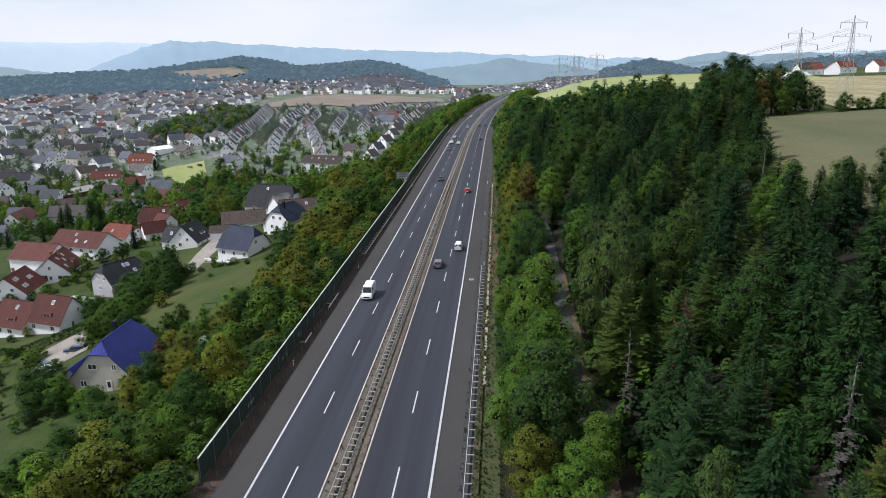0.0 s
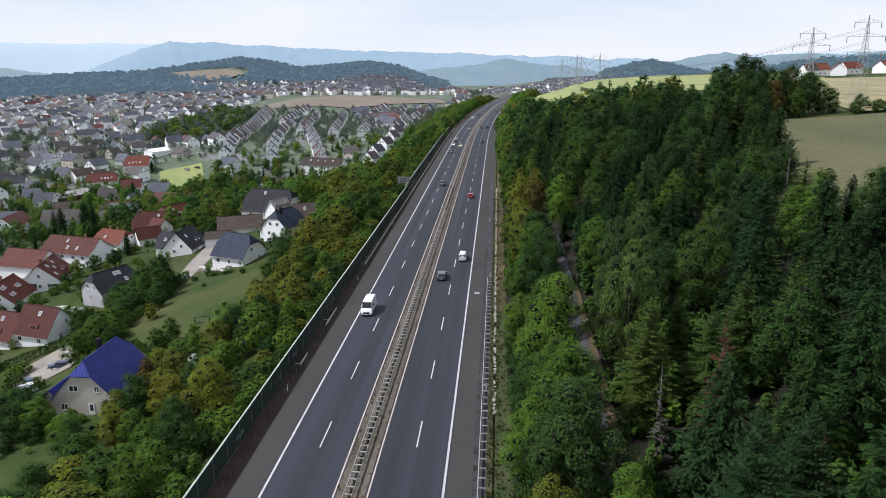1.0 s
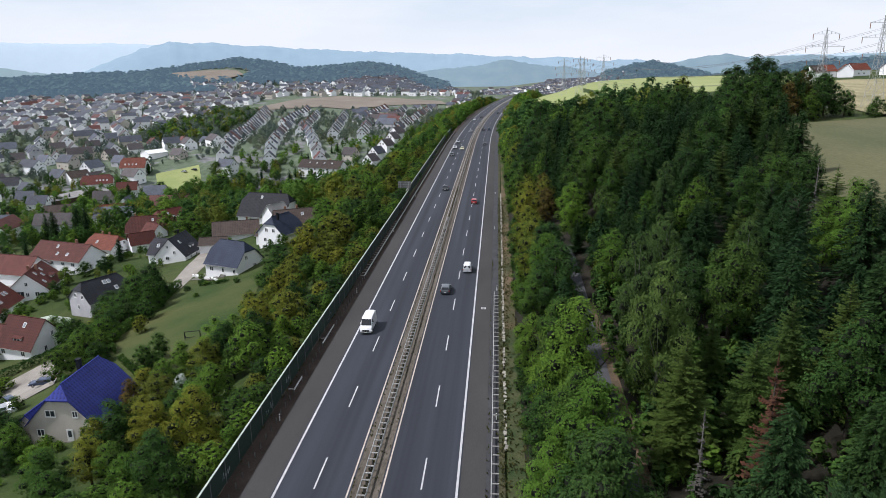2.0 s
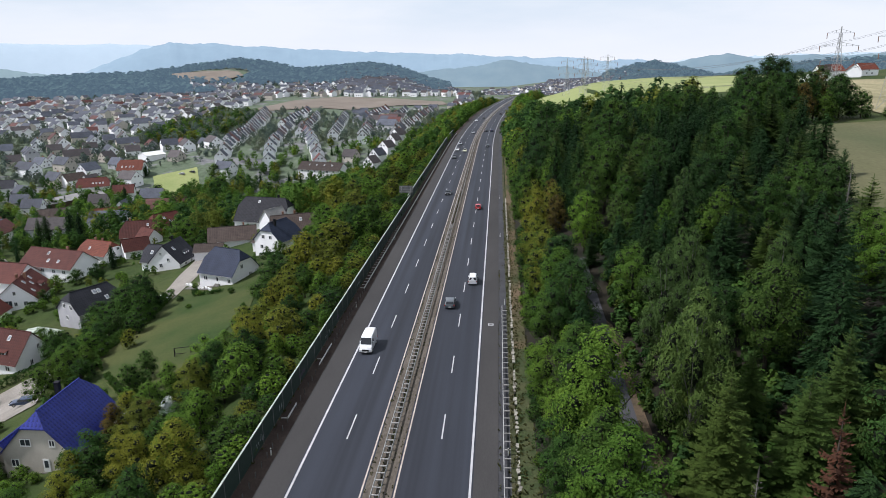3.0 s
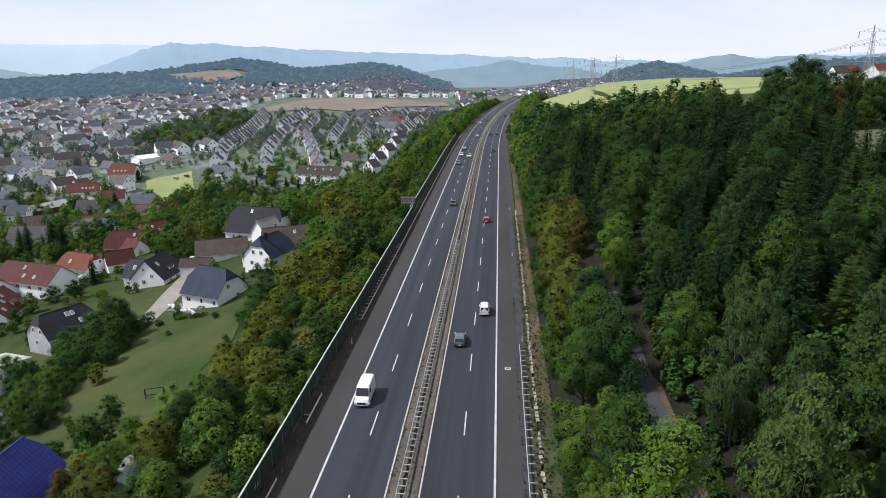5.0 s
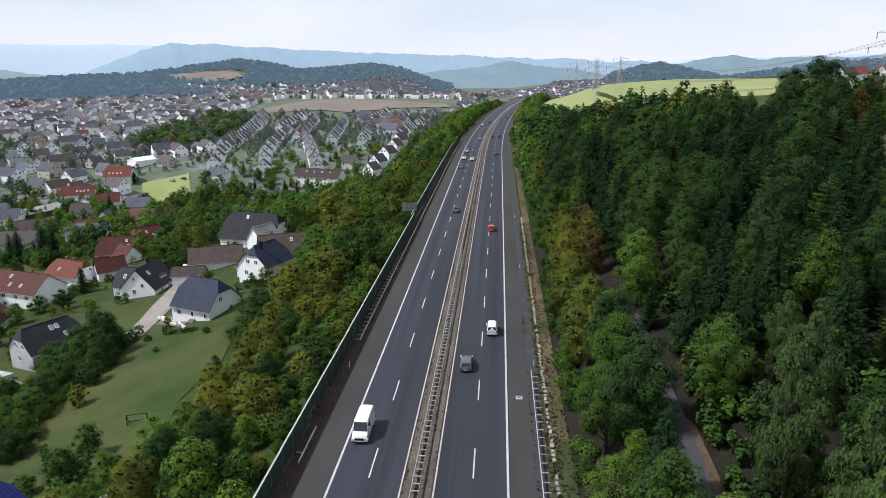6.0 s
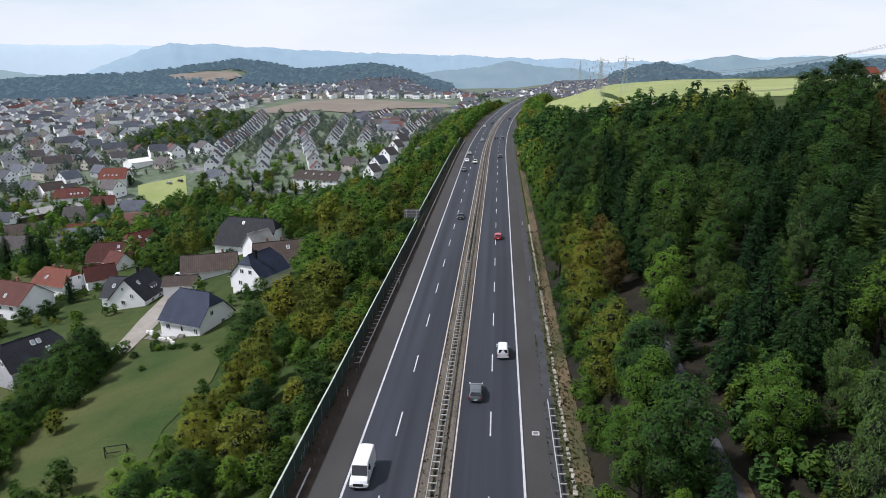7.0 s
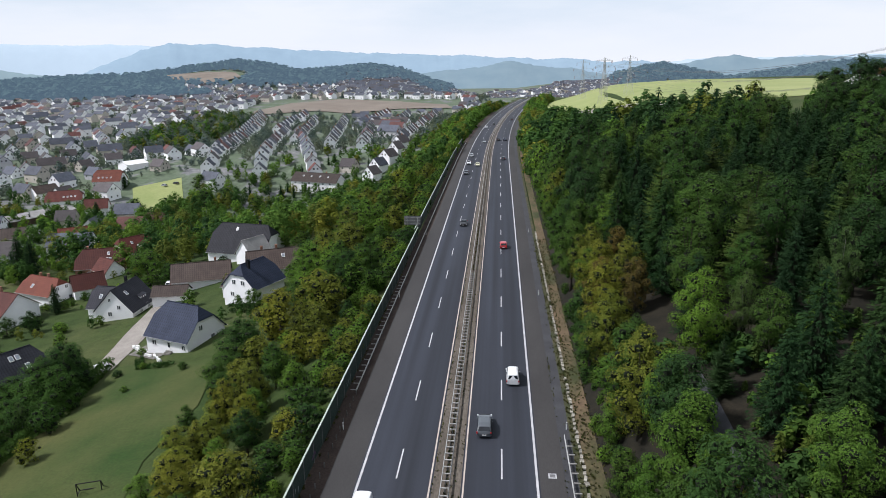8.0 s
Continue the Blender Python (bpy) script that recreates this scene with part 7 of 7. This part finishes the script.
parked("estate", DBLUE, -77.5, 141.0, 105, "dark blue estate parked on a gravel yard")
parked("hatch", DBLUE, -83.5, 138.5, 60, "blue hatchback parked beside a hedge")
parked("saloon", WHITE, -75.5, 129.5, 40, "white saloon parked behind the annexe")
parked("hatch", SILVER, -79.0, 131.5, 40, "silver hatchback parked in a yard")
parked("hatch", WHITE, -77.0, 198.5, 60, "white hatchback parked at the end of a drive")
parked("saloon", SILVER, -86.5, 256, 15, "silver saloon parked among garages")
parked("saloon", BLACK, -90.0, 259, 15, "black saloon parked among garages")
parked("hatch", WHITE, -93.5, 262, 15, "white hatchback parked among garages")
parked("estate", WHITE, -128.0, 306, 40, "white estate parked beside a brick house")
parked("estate", SILVER, -212, 497, 60, "silver estate parked beside a field")
parked("estate", BLACK, -206, 501, 60, "black estate parked beside a field")

# power pylons
def pylon(x, y, high, turn, label, arms=((0.96, 5.5), (0.80, 8.0), (0.62, 7.0))):
    thing = empty("power_pylon", pose(x, y, height(x, y), 0, 0, turn), label, "pylon", "power pylons")
    hw = lambda f: 2.3 * (1 - f) ** 1.5 + 0.35
    zs = [high * f for f in (0, 0.16, 0.30, 0.42, 0.52, 0.62, 0.71, 0.80, 0.88, 0.96)]
    for sx in (-1, 1):
        for sy in (-1, 1):
            bm = bmesh.new()
            for a, b in zip(zs, zs[1:]):
                beam(bm, (sx * hw(a / high), sy * hw(a / high), a), (sx * hw(b / high), sy * hw(b / high), b), 0.11)
            part("leg", bm, M["steel"], thing)
    bm = bmesh.new()
    for a, b in zip(zs, zs[1:]):
        p, q = hw(a / high), hw(b / high)
        for k in range(4):
            c = [(-1, -1), (1, -1), (1, 1), (-1, 1)]
            (x0, y0), (x1, y1) = c[k], c[(k + 1) % 4]
            beam(bm, (x0 * p, y0 * p, a), (x1 * q, y1 * q, b), 0.045)
            beam(bm, (x1 * p, y1 * p, a), (x0 * q, y0 * q, b), 0.045)
            beam(bm, (x0 * q, y0 * q, b), (x1 * q, y1 * q, b), 0.045)
    part("bracing", bm, M["steel"], thing)
    part("peak", beam(bmesh.new(), (0, 0, high * 0.96), (0, 0, high * 1.04), 0.3), M["steel"], thing)
    for f, w in arms:
        bm, z = bmesh.new(), high * f
        for sx in (-1, 1):
            for sy in (-0.4, 0.4):
                beam(bm, (0, sy, z), (sx * w, 0, z), 0.09)
            beam(bm, (0, 0, z + 1.4), (sx * w, 0, z), 0.07)
            for k in (0.35, 0.65):
                beam(bm, (sx * w * k, 0, z), (sx * w * k, 0, z + 1.4 * (1 - k)), 0.1)
                beam(bm, (sx * w * k, -0.4 * (1 - k), z), (sx * w * k, 0.4 * (1 - k), z), 0.1)
        beam(bm, (0, -0.45, z), (0, 0.45, z), 0.16)
        beam(bm, (0, 0, z), (0, 0, z + 1.4), 0.14)
        arm = part("crossarm", bm, M["steel"], thing)
        for sx in (-1, 1):
            part("insulator", tube(bmesh.new(), (sx * w * 0.97, 0, z - 2.0), (sx * w * 0.97, 0, z), 0.13, 0.13, 6), M["brick"], arm)
    return thing


PYL = [(x, y, (top - height(x, y)) / 1.04) for x, y, top in ((74, 543, 45.5), (92, 552, 46.5), (88.5, 640, 45.0), (71.5, 640, 44.0))]
for x, y, h in PYL:
    pylon(x, y, h, 15, "grey lattice power pylon on the meadow")
pylon(137, 300, 28.5, 12, "tall grey lattice power pylon behind the trees")
pylon(150, 286, 31, 12, "tall grey lattice power pylon at the field edge")


def wires(name, points, label):
    cu = bpy.data.curves.new(name, "CURVE")
    cu.dimensions, cu.bevel_depth = "3D", 0.035
    for a, b in points:
        sp = cu.splines.new("POLY")
        n = 14
        sp.points.add(n)
        for k in range(n + 1):
            f = k / n
            sag = 9 * (4 * f * (1 - f))
            sp.points[k].co = (a[0] + (b[0] - a[0]) * f, a[1] + (b[1] - a[1]) * f, a[2] + (b[2] - a[2]) * f - sag, 1)
    cu.materials.append(M["steel_dark"])
    return tagged(new(name, cu), label, "power lines", kind="stuff")


lines = []
for (xa, ya, ha), (xb, yb, hb) in ((PYL[1], (137, 300, 28.5)), (PYL[0], (150, 286, 31)), (PYL[1], PYL[2]), (PYL[0], PYL[3])):
    for f, w in ((0.96, 5.5), (0.80, 8.0), (0.62, 7.0)):
        for s in (-1, 1):
            lines.append(((xa + s * w * 0.5, ya + s * w * 0.8, height(xa, ya) + ha * f - 2), (xb + s * w * 0.5, yb + s * w * 0.8, height(xb, yb) + hb * f - 2)))
wires("power_lines", lines, "sagging power lines between the pylons")


# far ridges, with the haze put into their colour and glow
def ridge(name, r, rows, depth, mat, label, rough, seed):
    """A long wooded hill round the horizon: azimuth and crest height by a few marks, broken by noise."""
    vs, fs, n = [], [], 0
    azs = np.arange(rows[0][0], rows[-1][0], 0.12)
    cols = 9
    for a in azs:
        for c in range(cols):
            f = c / (cols - 1)
            rr = r + depth * (f - 0.5)
            top = table(rows, a)
            prof = math.sin(math.pi * f)
            x, y = 10 + rr * math.sin(radians(a)), 40 + rr * math.cos(radians(a))
            z = -75 + (top + 75) * prof + rough * prof * (noise.noise((x * 0.004, y * 0.004, seed)) + 0.45 * noise.noise((x * 0.02, y * 0.02, seed)) + 0.25 * noise.noise((x * 0.06, y * 0.06, seed)))
            vs.append((x, y, z))
    for i in range(len(azs) - 1):
        for c in range(cols - 1):
            k = i * cols + c
            fs.append((k, k + cols, k + cols + 1, k + 1))
    ob = mesh_object(name, vs, fs, mat, None, True)
    return tagged(ob, label, "hills", kind="structure")


def crest(r, *marks):
    """Crest heights from elevation angles, in degrees, at azimuths."""
    return [(a, 44 + r * math.tan(radians(e))) for a, e in marks]


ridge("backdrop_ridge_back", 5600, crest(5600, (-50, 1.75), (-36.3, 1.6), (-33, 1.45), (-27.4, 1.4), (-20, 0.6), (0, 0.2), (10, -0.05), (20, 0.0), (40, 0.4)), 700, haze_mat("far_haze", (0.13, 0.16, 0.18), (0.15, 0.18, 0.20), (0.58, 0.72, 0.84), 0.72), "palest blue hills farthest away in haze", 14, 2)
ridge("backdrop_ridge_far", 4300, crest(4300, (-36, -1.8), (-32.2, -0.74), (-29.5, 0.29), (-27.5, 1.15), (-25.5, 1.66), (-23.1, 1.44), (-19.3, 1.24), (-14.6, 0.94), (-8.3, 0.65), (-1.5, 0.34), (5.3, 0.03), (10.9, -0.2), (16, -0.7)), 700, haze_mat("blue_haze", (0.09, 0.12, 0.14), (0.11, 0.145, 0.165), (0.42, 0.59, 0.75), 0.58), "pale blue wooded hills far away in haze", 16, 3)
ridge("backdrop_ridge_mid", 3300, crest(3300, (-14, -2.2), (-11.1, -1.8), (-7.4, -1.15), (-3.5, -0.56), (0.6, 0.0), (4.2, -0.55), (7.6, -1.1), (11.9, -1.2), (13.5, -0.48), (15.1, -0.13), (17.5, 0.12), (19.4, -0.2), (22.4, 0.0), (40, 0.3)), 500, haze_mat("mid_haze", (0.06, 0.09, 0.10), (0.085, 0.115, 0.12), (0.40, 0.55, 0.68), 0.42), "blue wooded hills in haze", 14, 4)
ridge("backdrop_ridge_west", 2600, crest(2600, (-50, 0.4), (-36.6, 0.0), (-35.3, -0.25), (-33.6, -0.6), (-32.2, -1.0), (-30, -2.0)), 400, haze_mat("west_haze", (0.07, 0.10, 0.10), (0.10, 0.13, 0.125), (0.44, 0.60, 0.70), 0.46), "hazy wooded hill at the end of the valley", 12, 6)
# templates of the trees are no part of the place
for rows_ in KINDS.values():
    for thing, _ in rows_:
        for ob in (*thing.children_recursive, thing):
            bpy.data.objects.remove(ob)
